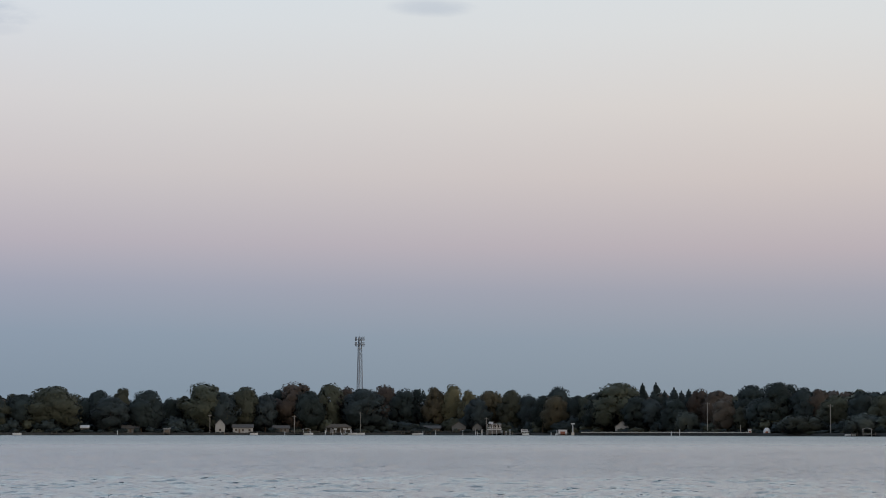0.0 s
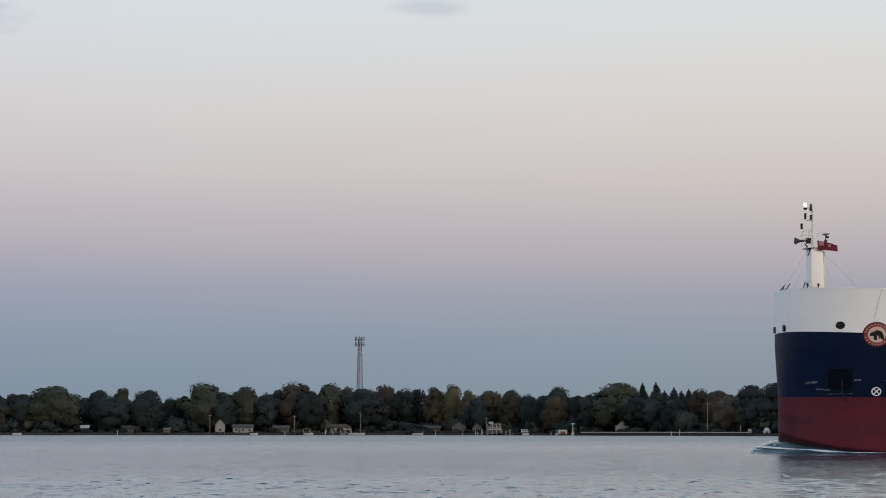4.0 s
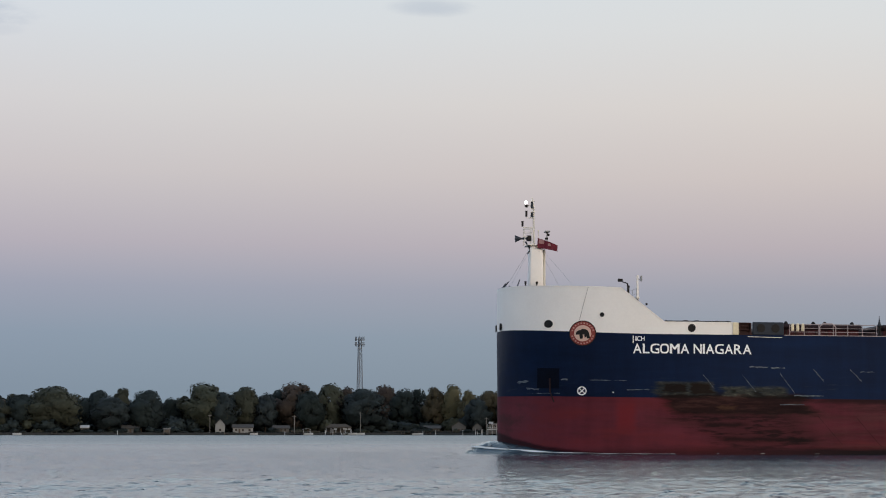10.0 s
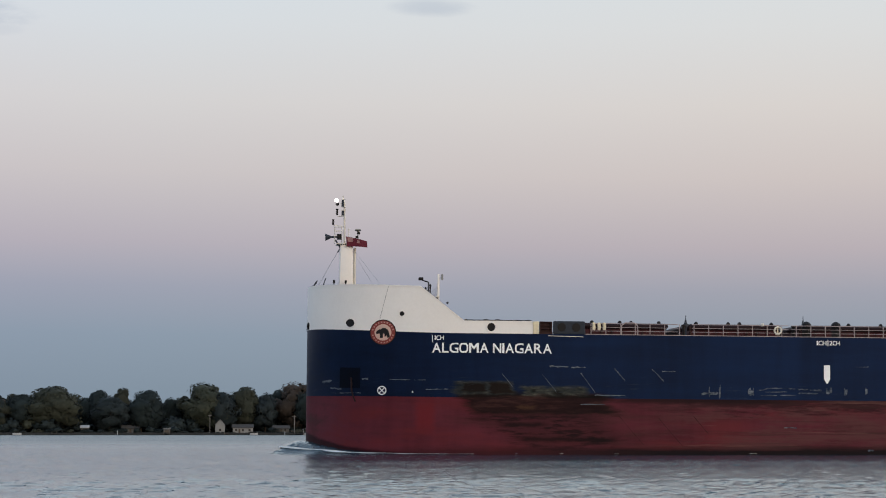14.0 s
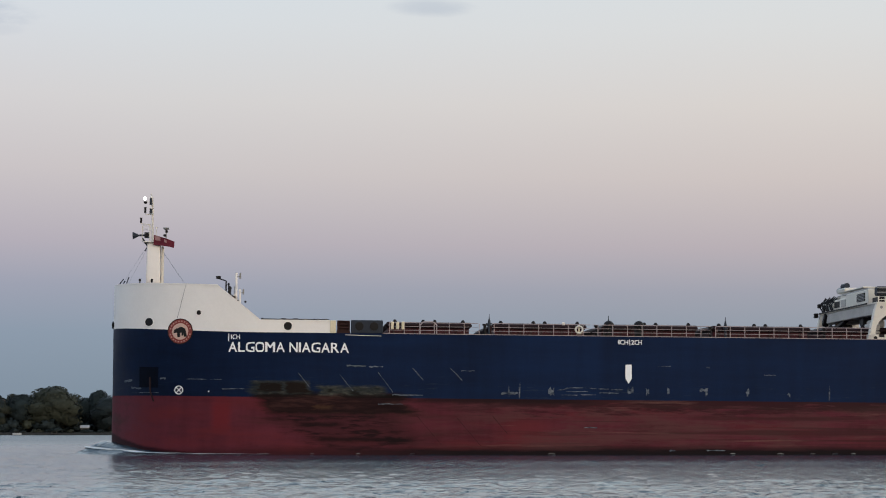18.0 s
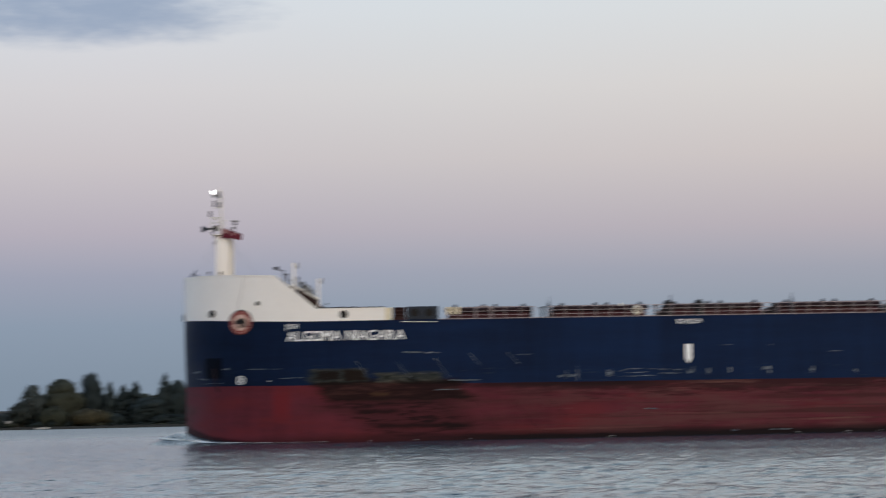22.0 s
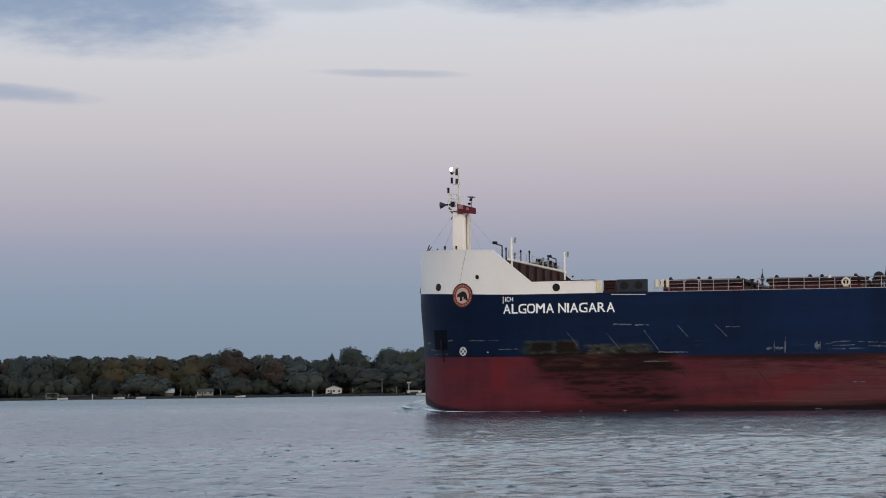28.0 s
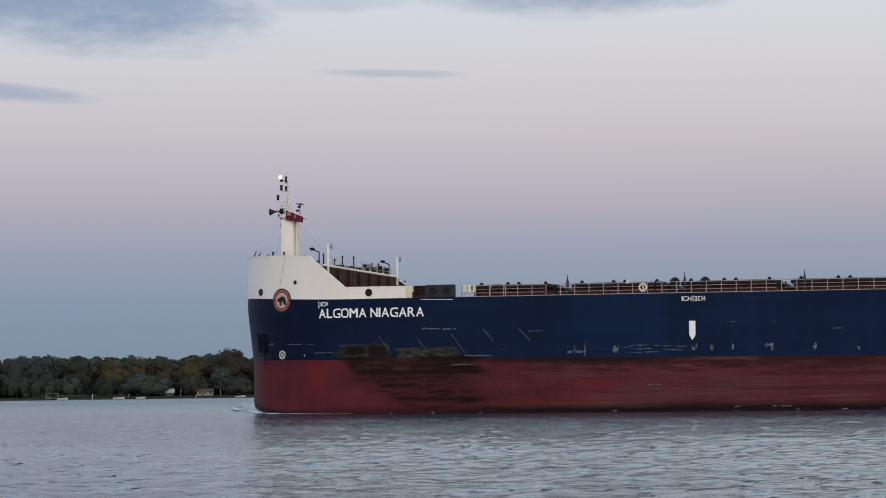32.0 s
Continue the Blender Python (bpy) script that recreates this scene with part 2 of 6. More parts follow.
        col = lay(col, t.m("MULTIPLY", aft, t.ramp(band_n, (0.52, 0.0), (0.62, 0.6))), (0.036, 0.017, 0.018))
        col = lay(col, t.m("MULTIPLY", aft, t.ramp(t.noise(t.scaled(v, 0.09, 0.2, 2.6), 1.0, 5.0, 0.7), (0.60, 0.0), (0.70, 0.55))), (0.17, 0.085, 0.075))
        # soot dragged down the red: hangs low aft, its forward edge slants away from the bow
        low = zone(10.4, 23.5, 0.35, 4.2, 3.2, 0.8, 0.55, 1.4)
        col = lay(col, low, (0.030, 0.0110, 0.0135), 0.60)
        col = lay(col, t.m("MULTIPLY", low, t.ramp(smear, (0.52, 0.0), (0.60, 1.0))), (0.011, 0.0058, 0.0075), 0.85)
        for x0, x1, z0, z1 in ((15.6, 20.6, 2.4, 2.95), (17.2, 26.5, 1.2, 1.75), (19.0, 23.0, 0.5, 0.85)):
            col = lay(col, zone(x0, x1, z0, z1, 1.2, 0.2, 0.35), (0.0080, 0.0046, 0.0058), 0.78)
    # black belt along the seam, and the scorched frames above it with bare olive plate between
    col = lay(col, zone(12.1, 25.6, 3.35, 5.55, 1.0, 0.35, 0.5, 1.0 if boot else 0.0), soot, 0.92)
    if boot:
        col = lay(col, zone(17.2, 19.4, 3.9, 4.35, 0.5, 0.2, 0.5), (0.060, 0.030, 0.018), 0.8)
        col = lay(col, zone(24.0, 42.0, 4.45, 5.6, 3.0, 0.3, 0.35), (0.012, 0.0065, 0.009), 0.75)
    else:
        bare = t.ramp(t.m("ADD", t.m("MULTIPLY", fleck, 0.45), t.m("MULTIPLY", smear, 0.55)), (0.40, (0.012, 0.016, 0.018, 1)), (0.52, (0.036, 0.041, 0.036, 1)), (0.64, (0.105, 0.108, 0.090, 1)))
        col = lay(col, zone(11.9, 17.5, 5.05, 6.45, 0.5, 0.25, 0.35), bare, 0.85)
        col = lay(col, zone(12.7, 15.0, 5.3, 6.2, 0.3, 0.2, 0.3), (0.0085, 0.0058, 0.0056), 0.95)
        col = lay(col, zone(15.1, 17.2, 5.2, 6.3, 0.3, 0.2, 0.3), (0.0100, 0.0066, 0.0058), 0.95)
        col = lay(col, zone(17.7, 23.9, 5.0, 6.05, 0.6, 0.3, 0.45), bare, 0.92)
        col = lay(col, zone(18.6, 19.3, 5.3, 5.7, 0.3, 0.15, 0.3), (0.006, 0.006, 0.007), 0.85)
        col = lay(col, zone(20.6, 21.6, 5.1, 5.6, 0.3, 0.15, 0.3), (0.006, 0.006, 0.007), 0.85)
        col = lay(col, zone(12.0, 25.8, 4.7, 5.25, 1.0, 0.2, 0.4), soot)
        # faint scuffing low on the topside and thin rubbing lines
        scuff = t.m("MULTIPLY", t.ramp(t.noise(t.scaled(v, 0.5, 0.3, 4.5), 1.0, 5.0, 0.7), (0.60, 0.0), (0.70, 1.0)), t.ramp(t.m("MULTIPLY", z, 0.1), (0.49, 1.0), (0.60, 0.6), (0.70, 0.12), (1.0, 0.06)))
        col = lay(col, scuff, (0.035, 0.050, 0.066), 0.55)
    if boot:
        # dark fouling just above the waterline, heavier aft, and the wet flank behind the bow wave
        wet = t.m("ADD", t.m("MULTIPLY_ADD", x, -0.0075, z), off(streak, 0.9))
        col = lay(col, t.m("MULTIPLY", t.ramp(t.m("MULTIPLY", wet, 0.5), (0.15, 1.0), (0.40, 0.0)), t.ramp(t.m("MULTIPLY", x, 0.02), (0.1, 0.3), (0.6, 1.0))), (0.010, 0.007, 0.009))
        splash = t.m("SUBTRACT", t.m("MULTIPLY_ADD", t.m("EXPONENT", t.m("MULTIPLY", x, -0.28)), 1.9, 0.15), t.m("ADD", z, off(rag, 0.5)))
        col = lay(col, t.ramp(splash, (0.0, 0.0), (0.30, 0.95), ease=True), (0.020, 0.0042, 0.0080))
    p = t.node("ShaderNodeBsdfPrincipled")
    t.link(col, p.inputs["Base Color"])
    t.put(p.inputs["Roughness"], t.m("MULTIPLY_ADD", streak, 0.25, rough - 0.1))
    p.inputs["Specular IOR Level"].default_value = 0.07
    dents = t.noise(t.scaled(v, 0.45, 0.3, 0.45), 1.0, 2.0)
    t.link(t.bump(dents, 0.35, 0.10), p.inputs["Normal"])
    o = t.node("ShaderNodeOutputMaterial")
    t.link(p.outputs[0], o.inputs["Surface"])
    return mt


def scraped(name, paint, bare):
    """Paint worn through to pale primer in flecks and streaks."""
    mt = bpy.data.materials.new(name)
    mt.use_nodes = True
    t = Tree(mt.node_tree)
    v = t.coords("Object")
    f = t.m("ADD", t.m("MULTIPLY", t.noise(t.scaled(v, 2.4, 1.0, 5.0), 1.0, 5.0, 0.7), 0.7), t.m("MULTIPLY", t.noise(v, 0.9, 2.0), 0.3))
    p = t.node("ShaderNodeBsdfPrincipled")
    t.link(t.ramp(f, (0.37, (*paint, 1)), (0.46, (*[0.35 * b + 0.65 * a for a, b in zip(paint, bare)], 1)), (0.60, (*bare, 1))), p.inputs["Base Color"])
    p.inputs["Roughness"].default_value = 0.65
    p.inputs["Specular IOR Level"].default_value = 0.07
    o = t.node("ShaderNodeOutputMaterial")
    t.link(p.outputs[0], o.inputs["Surface"])
    return mt


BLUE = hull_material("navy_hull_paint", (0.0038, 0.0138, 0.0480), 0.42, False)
RED = hull_material("red_hull_paint", (0.092, 0.0195, 0.0305), 0.55, True)
WHITE = material("white_ship_paint", (0.84, 0.83, 0.82), 0.5, vary=0.07, scale=0.25, fine=20)
CREAM = material("weathered_white_paint", (0.68, 0.665, 0.615), 0.55, vary=0.12, scale=0.8)
YELLOWED = material("yellowed_paint", (0.70, 0.64, 0.48), 0.6, vary=0.2, scale=1.2)
MARK = material("white_marking_paint", (0.88, 0.92, 0.96), 0.5, vary=0.10, scale=2.0)
RUB = scraped("dark_rubbed_red", (0.060, 0.018, 0.024), (0.010, 0.006, 0.008))
SCRATCH = scraped("scraped_primer", (0.0035, 0.013, 0.040), (0.17, 0.20, 0.235))
OXIDE = material("oxide_red_deck_paint", (0.050, 0.013, 0.018), 0.65, vary=0.35, scale=0.7)
BROWN = material("dark_brown_bulkhead", (0.030, 0.012, 0.012), 0.65, vary=0.35, scale=0.8)
RAIL = material("pinkish_white_rail", (0.36, 0.31, 0.325), 0.55, vary=0.2, scale=1.5)
# light grey that also carries the shade of the crane's white girders
GIRDER = material("shade_light_grey_paint", (0.40, 0.395, 0.39), 0.6, vary=0.25, scale=0.8)
SLATE = material("blue_grey_paint", (0.022, 0.030, 0.045), 0.55, vary=0.25, scale=1.0)
HATCHTOP = material("black_hatch_top", (0.016, 0.008, 0.011), 0.7, vary=0.3, scale=1.0)
POCKET = material("recess_shade_navy", (0.0022, 0.0044, 0.0115), 0.7, vary=0.6, scale=1.2, spec=0.05)
DARK = material("black_fitting", (0.008, 0.008, 0.010), 0.5, vary=0.3, scale=3.0)
STEEL = material("galvanised_steel", (0.24, 0.29, 0.33), 0.45, metal=0.6, vary=0.2, scale=2.0)
TOWERSTEEL = material("dull_tower_steel", (0.155, 0.185, 0.23), 0.6, metal=0.2, vary=0.2, scale=2.0)
GREYMETAL = material("grey_painted_metal", (0.25, 0.26, 0.27), 0.5, vary=0.2, scale=1.5)
EMBLEM_RED = material("emblem_red", (0.22, 0.045, 0.042), 0.5, vary=0.12, scale=2.0)
EMBLEM_DISC = material("emblem_disc", (0.60, 0.42, 0.36), 0.5, vary=0.12, scale=2.0)
EMBLEM_PALE = material("emblem_pale", (0.46, 0.25, 0.22), 0.5, vary=0.12, scale=2.0)
FLAG_RED = material("red_flag_cloth", (0.115, 0.018, 0.034), 0.8, vary=0.2, scale=2.0)
FLAG_PALE = material("pale_flag_cloth", (0.30, 0.17, 0.18), 0.8, vary=0.2, scale=2.0)
LAMP = glowing("lit_lamp", (1.0, 0.97, 0.92), 6.0)
GLASS = material("dark_window_glass", (0.02, 0.025, 0.03), 0.12, vary=0.2, scale=1.0, spec=0.8)
WATER = water_material("river_water")
FOAM = material("foam", (0.58, 0.62, 0.65), 0.8, vary=0.3, scale=2.0, bump=0.5)
BANK = material("dark_stone_bank", (0.022, 0.024, 0.024), 0.8, vary=0.5, scale=0.5, bump=0.6)
CAPSTONE = material("pale_concrete", (0.36, 0.35, 0.33), 0.8, vary=0.25, scale=0.6)
GRASS = material("autumn_lawn", (0.026, 0.034, 0.019), 0.9, vary=0.5, scale=0.06, fine=30)
EARTH = material("near_bank_earth", (0.07, 0.065, 0.045), 0.9, vary=0.4, scale=0.4)
BARK = material("bark", (0.075, 0.060, 0.048), 0.9, vary=0.4, scale=0.7)
WALLS = {"white": material("white_siding", (0.42, 0.45, 0.49), 0.6, vary=0.12, scale=0.5, stretch=(1, 1, 8)),
         "pale": material("pale_grey_siding", (0.21, 0.22, 0.23), 0.6, vary=0.15, scale=0.5, stretch=(1, 1, 8)),
         "grey": material("grey_siding", (0.085, 0.09, 0.095), 0.7, vary=0.2, scale=0.5, stretch=(1, 1, 8)),
         "tan": material("tan_siding", (0.055, 0.052, 0.046), 0.7, vary=0.2, scale=0.5, stretch=(1, 1, 8)),
         "brick": material("red_brown_brick", (0.20, 0.08, 0.06), 0.8, vary=0.3, scale=1.0),
         "stone": material("field_stone", (0.12, 0.115, 0.11), 0.8, vary=0.5, scale=1.2)}
ROOFS = {"grey": material("grey_shingles", (0.06, 0.062, 0.066), 0.85, vary=0.25, scale=0.8),
         "brown": material("brown_shingles", (0.07, 0.056, 0.045), 0.85, vary=0.25, scale=0.8),
         "tan": material("tan_shingles", (0.052, 0.048, 0.044), 0.85, vary=0.25, scale=0.8),
         "white": material("white_metal_roof", (0.34, 0.37, 0.41), 0.5, vary=0.1, scale=0.8)}
WOOD = material("weathered_dock_wood", (0.10, 0.092, 0.085), 0.85, vary=0.3, scale=1.0)
POLEWOOD = material("grey_pole_wood", (0.20, 0.20, 0.20), 0.85, vary=0.3, scale=1.0)
# the first green is the dark one paled for distance haze
LEAVES = {"hazed": foliage("hazed_green_leaves", (0.024, 0.034, 0.036), (0.048, 0.061, 0.06)),
          "dark": foliage("dark_green_leaves", (0.0095, 0.017, 0.0205), (0.0215, 0.033, 0.0345)),
          "olive": foliage("olive_leaves", (0.0215, 0.0285, 0.024), (0.05, 0.056, 0.04)),
          "gold": foliage("golden_leaves", (0.036, 0.036, 0.0235), (0.074, 0.066, 0.04)),
          "rust": foliage("rust_brown_leaves", (0.0265, 0.024, 0.0225), (0.06, 0.046, 0.038)),
          "grey": foliage("grey_green_leaves", (0.026, 0.035, 0.034), (0.052, 0.064, 0.058))}


# ---- building helpers ----
def part(name, bm, mt, parent=None, label="", smooth=False):
    me = bpy.data.meshes.new(name)
    if isinstance(bm, tuple):
        me.from_pydata(*bm)
    else:
        bm.to_mesh(me)
        bm.free()
    me.materials.append(mt)
    if smooth:
        me.polygons.foreach_set("use_smooth", [True] * len(me.polygons))
    ob = new(name, me)
    ob.parent = parent
    if label:
        tagged(ob, label)
    return ob


def thing(name, m, label, category, group="", kind=""):
    ob = new(name)
    ob.empty_display_size = 0.5
    ob.matrix_basis = m
    return tagged(ob, label, category, group, kind)


def box(bm, x0, x1, y0, y1, z0, z1, bevel=0.0):
    r = bmesh.ops.create_cube(bm, size=1.0, matrix=Matrix.Translation(((x0 + x1) / 2, (y0 + y1) / 2, (z0 + z1) / 2)) @ Matrix.Diagonal((abs(x1 - x0), abs(y1 - y0), abs(z1 - z0), 1)))
    if bevel:
        es = {e for v in r["verts"] for e in v.link_edges}
        bmesh.ops.bevel(bm, geom=list(es), offset=bevel, segments=1, affect="EDGES", profile=0.5)
    return bm


def boxes(*specs, bevel=0.0):
    bm = bmesh.new()
    for s in specs:
        box(bm, *s, bevel=bevel)
    return bm


def rod(bm, a, b, r0, r1=None, seg=8):
    a, b = Vector(a), Vector(b)
    d = b - a
    q = d.to_track_quat("Z", "Y").to_matrix().to_4x4()
    bmesh.ops.create_cone(bm, cap_ends=True, segments=seg, radius1=r0, radius2=r0 if r1 is None else r1, depth=d.length, matrix=Matrix.Translation((a + b) / 2) @ q)
    return bm


def rods(*specs, seg=8):
    bm = bmesh.new()
    for s in specs:
        rod(bm, *s, seg=seg)
    return bm


def ball(bm, c, r, squash=1.0, sub=2):
    bmesh.ops.create_icosphere(bm, subdivisions=sub, radius=r, matrix=Matrix.Translation(c) @ Matrix.Diagonal((1, 1, squash, 1)))
    return bm


def shore(az):
    """Distance of the far waterline, in metres, along a bearing to the left of straight ahead."""
    return float(np.interp(az, (-16, -6, 1, 8, 14, 24, 40), (740, 940, 1050, 1020, 980, 975, 1000)))


def spot(az, off, z=0.0):
    """A place beyond the far waterline, facing the river."""
    r = shore(az) + off
    a = radians(az)
    return Matrix.Translation((-r * math.sin(a), r * math.cos(a), z)) @ Matrix.Rotation(a, 4, "Z")


LAWN = 1.0                      # height of the far lawns above the river


# ---- river ----
def build_water():
    rng = np.random.default_rng(5)
    def family(count, lo, hi, spread, steep):
        out = []
        for k in range(count):
            lam = lo * (hi / lo) ** rng.random()
            a = radians(rng.normal(279, spread))
            out.append((2 * math.pi / lam * math.cos(a), 2 * math.pi / lam * math.sin(a), lam * steep * rng.uniform(0.6, 1.3), rng.uniform(0, 6.283)))
        return out

    def total(waves, x, y):
        h = np.zeros_like(x)
        for kx, ky, amp, ph in waves:
            h += amp * np.sin(kx * x + ky * y + ph)
        return h
    # a light chop, few steep crests that stand out of it, and longer waves in scattered packs further out
    chop = family(40, 0.45, 1.2, 30, 0.0030)
    crests = family(56, 0.32, 0.72, 10, 0.05)
    scale = math.sqrt(sum(a * a for _, _, a, _ in crests) / 2)
    rollers = family(18, 1.5, 4.0, 16, 0.0040)
    packs = family(10, 4.0, 14.0, 90, 0.04)

    def height(x, y):
        gust = 0.8 + 0.4 * np.sin(x * 0.021 + y * 0.034 + 1.0) * np.sin(x * 0.013 - y * 0.047) + 0.2 * np.sin(x * 0.09 + y * 0.03)
        far = total(rollers, x, y) * np.clip(total(packs, x, y) / 0.7 - 0.25, 0, 1.2) * np.clip((np.hypot(x, y) - 85) / 140, 0.05, 1)
        steep = np.clip(total(crests, x, y) / scale * (0.7 + 0.3 * gust) - 1.50, 0, 0.8) * (0.044 + 0.0003 * np.clip(np.hypot(x, y) - 70, 0, 200))
        return total(chop, x, y) * gust + steep + far * gust

    radii = [0.6, 6.0, 13.0]
    while radii[-1] < 5000:
        r = radii[-1]
        radii.append(r + (1.0 if r < 37 else 0.10 if r < 80 else 0.10 + (r - 80) * 0.012 if r < 540 else 0.08 * r))
    r = np.array(radii)
    fan = np.concatenate([np.linspace(-180, -26, 40)[:-1], np.linspace(-26, -15, 60)[:-1], np.linspace(-15, 35.5, 540)[:-1], np.linspace(35.5, 46, 60)[:-1], np.linspace(46, 180, 36)])[:-1]
    az = np.radians(fan)
    R, A = np.meshgrid(r, az, indexing="ij")
    X, Y = -R * np.sin(A), R * np.cos(A)
    fade = np.clip((R - 8) / 12, 0, 1) * np.clip((560 - R) / 260, 0, 1)
    Z = height(X, Y) * fade
    nr, na = R.shape
    co = np.stack([X, Y, Z], 2).reshape(-1, 3)
    i = np.arange((nr - 1) * na)
    row, col = i // na, i % na
    nxt = (col + 1) % na
    quads = np.stack([row * na + col, row * na + nxt, (row + 1) * na + nxt, (row + 1) * na + col], 1)
    quads = quads[:, ::-1]
    me = bpy.data.meshes.new("water")
    me.vertices.add(len(co))
    me.vertices.foreach_set("co", co.ravel())
    me.loops.add(quads.size)
    me.loops.foreach_set("vertex_index", quads.ravel().astype(np.int32))
    me.polygons.add(len(quads))
    me.polygons.foreach_set("loop_start", np.arange(0, quads.size, 4, dtype=np.int32))
    me.update(calc_edges=True)
    me.polygons.foreach_set("use_smooth", np.ones(len(quads), dtype=bool))
    me.materials.append(WATER)
    return tagged(new("water", me), "grey river water with small choppy waves", "water", kind="structure")


water = build_water()


# ---- far bank ----
def strip(name, mt, label, profile, az0=-60.0, az1=80.0, step=0.4, rough=0.0, category="bank"):
    """A band that follows the far waterline; profile gives (metres beyond it, height)."""
    n = int((az1 - az0) / step) + 1
    rng = random.Random(len(name))
    verts, faces = [], []
    for k in range(n):
        az = az0 + (az1 - az0) * k / (n - 1)
        a = radians(az)
        for off, z in profile:
            r = shore(az) + off + rng.uniform(-rough, rough)
            verts.append((-r * math.sin(a), r * math.cos(a), z + rng.uniform(-rough, rough) * 0.3))
    c = len(profile)
    for k in range(n - 1):
        for j in range(c - 1):
            v = k * c + j
            faces.append((v, v + c, v + c + 1, v + 1))
    ob = part(name, (verts, [], faces), mt)
    return tagged(ob, label, category, kind="structure")


strip("ground", GRASS, "dark autumn lawns and soil of the far shore", [(0.6, 1.1), (4, LAWN), (40, LAWN + 0.3), (150, LAWN + 1.5), (600, 3.0), (3200, 6.0)], category="ground")
strip("embankment", BANK, "dark boulder embankment along the far waterline", [(-0.6, -1.0), (-0.2, 0.25), (0.3, 0.9), (0.9, 1.22)], rough=0.25, step=0.1)
strip("sea_wall_cap", CAPSTONE, "pale concrete cap of the far sea wall", [(0.5, 1.2), (0.45, 1.62), (1.3, 1.66), (1.3, 1.2)], az0=-8.4, az1=-3.8, step=0.2, category="sea wall")
strip("sea_wall", BANK, "dark sheet-pile sea wall on the far shore", [(-0.25, -1.0), (-0.2, 1.25), (0.6, 1.3)], az0=-8.6, az1=-3.6, step=0.05, rough=0.04, category="sea wall")

bm = bmesh.new()
bmesh.ops.create_grid(bm, x_segments=40, y_segments=12, size=1.0, matrix=Matrix.Translation((0, -60, 0)) @ Matrix.Diagonal((400, 56, 1, 1)))
for v in bm.verts:
    d = -4 - v.co.y
    v.co.z = -0.4 + min(d, 12) * 0.1 + 0.12 * noise.noise(v.co * 0.2)
tagged(part("near_bank", bm, EARTH), "earth bank of the near shore", "bank", kind="structure")


# ---- trees of the far shore ----
def crown_arrays(kind, seed, thin=1.0):
    """Unit-height crown: many small leaf clumps on a cluster of lobes. Points, triangles and the way each point faces."""
    rng = np.random.default_rng(seed)
    lobes = []
    if kind == "spire":
        for k in range(16):
            f = k / 15
            w = 0.5 * (1 - f) ** 0.75 + 0.02
            for j in range(3):
                a = rng.uniform(0, 6.283)
                lobes.append((math.cos(a) * w * 0.45, math.sin(a) * w * 0.45, 0.10 + 0.87 * f, w * 0.62, 0.055))
    elif kind == "willow":
        for k in range(16):
            a, q = rng.uniform(0, 6.283), rng.uniform(0, 1) ** 0.5
            lobes.append((math.cos(a) * q * 0.36, math.sin(a) * q * 0.36, 0.62 - 0.28 * q * q + rng.uniform(-0.1, 0.08), rng.uniform(0.13, 0.2), rng.uniform(0.22, 0.34)))
        for k in range(10):
            a = rng.uniform(0, 6.283)
            lobes.append((math.cos(a) * 0.36, math.sin(a) * 0.36, 0.25, 0.13, 0.25))
    else:
        n = {"round": 38, "tall": 32, "loose": 28}[kind]
        top, low = 0.86, {"round": 0.18, "tall": 0.18, "loose": 0.24}[kind]
        for k in range(n):
            f = (k + 0.5) / n
            zc = low + (top - low) * f
            env = math.sin(math.pi * min(1, (f * 0.80 + 0.20))) ** 0.6
            a = k * 2.4 + rng.uniform(-0.5, 0.5)
            q = 0.34 * env * rng.uniform(0.55, 1.08)
            s = rng.choice((0.09, 0.12, 0.15, 0.19, 0.22)) * rng.uniform(0.85, 1.15) * (0.8 if kind == "loose" else 1.0)
            lobes.append((math.cos(a) * q, math.sin(a) * q, zc + rng.uniform(-0.03, 0.05), s, s * rng.uniform(0.6, 0.9)))
        lobes.append((0, 0, 0.55, 0.25, 0.30))
    lob = np.array(lobes)
    per = max(16, int({"spire": 80, "willow": 210, "round": 210, "tall": 210, "loose": 160}[kind] * thin))
    pts, nrm = [], []
    for x, y, z, s, h in lob:
        d = rng.normal(size=(per, 3))
        d /= np.linalg.norm(d, axis=1)[:, None]
        rad = rng.uniform(0.80, 1.03, (per, 1))
        pts.append(np.array([x, y, z]) + d * rad * np.array([s, s, h]))
        nrm.append(d)
    P, N = np.concatenate(pts), np.concatenate(nrm)
    keep = np.ones(len(P), bool)
    for x, y, z, s, h in lob:
        q = ((P - np.array([x, y, z])) / np.array([s, s, h]))
        keep &= (q ** 2).sum(1) > 0.46
    P, N = P[keep], N[keep]
    P[:, 2] = np.clip(P[:, 2], 0.03, 1.0)
    size = {"spire": 0.016, "willow": 0.020, "round": 0.0195, "tall": 0.0185, "loose": 0.018}[kind] / thin ** 0.45
    n = len(P)
    out = P - np.array([0, 0, 0.45])
    out /= np.linalg.norm(out, axis=1)[:, None] + 1e-9
    face = N * 0.32 + out * 0.9 + rng.normal(scale=0.16, size=N.shape)
    face /= np.linalg.norm(face, axis=1)[:, None]
    lie = N + rng.normal(scale=0.35, size=N.shape)
    lie /= np.linalg.norm(lie, axis=1)[:, None]
    U = np.cross(lie, rng.normal(size=N.shape))
    U /= np.linalg.norm(U, axis=1)[:, None] + 1e-9
    W = np.cross(lie, U)
    s1 = size * rng.uniform(0.6, 1.6, (n, 1))
    s2 = size * rng.uniform(0.6, 1.6, (n, 1)) * (1.4 if kind == "willow" else 1.0)
    dip = lie * size * 0.35
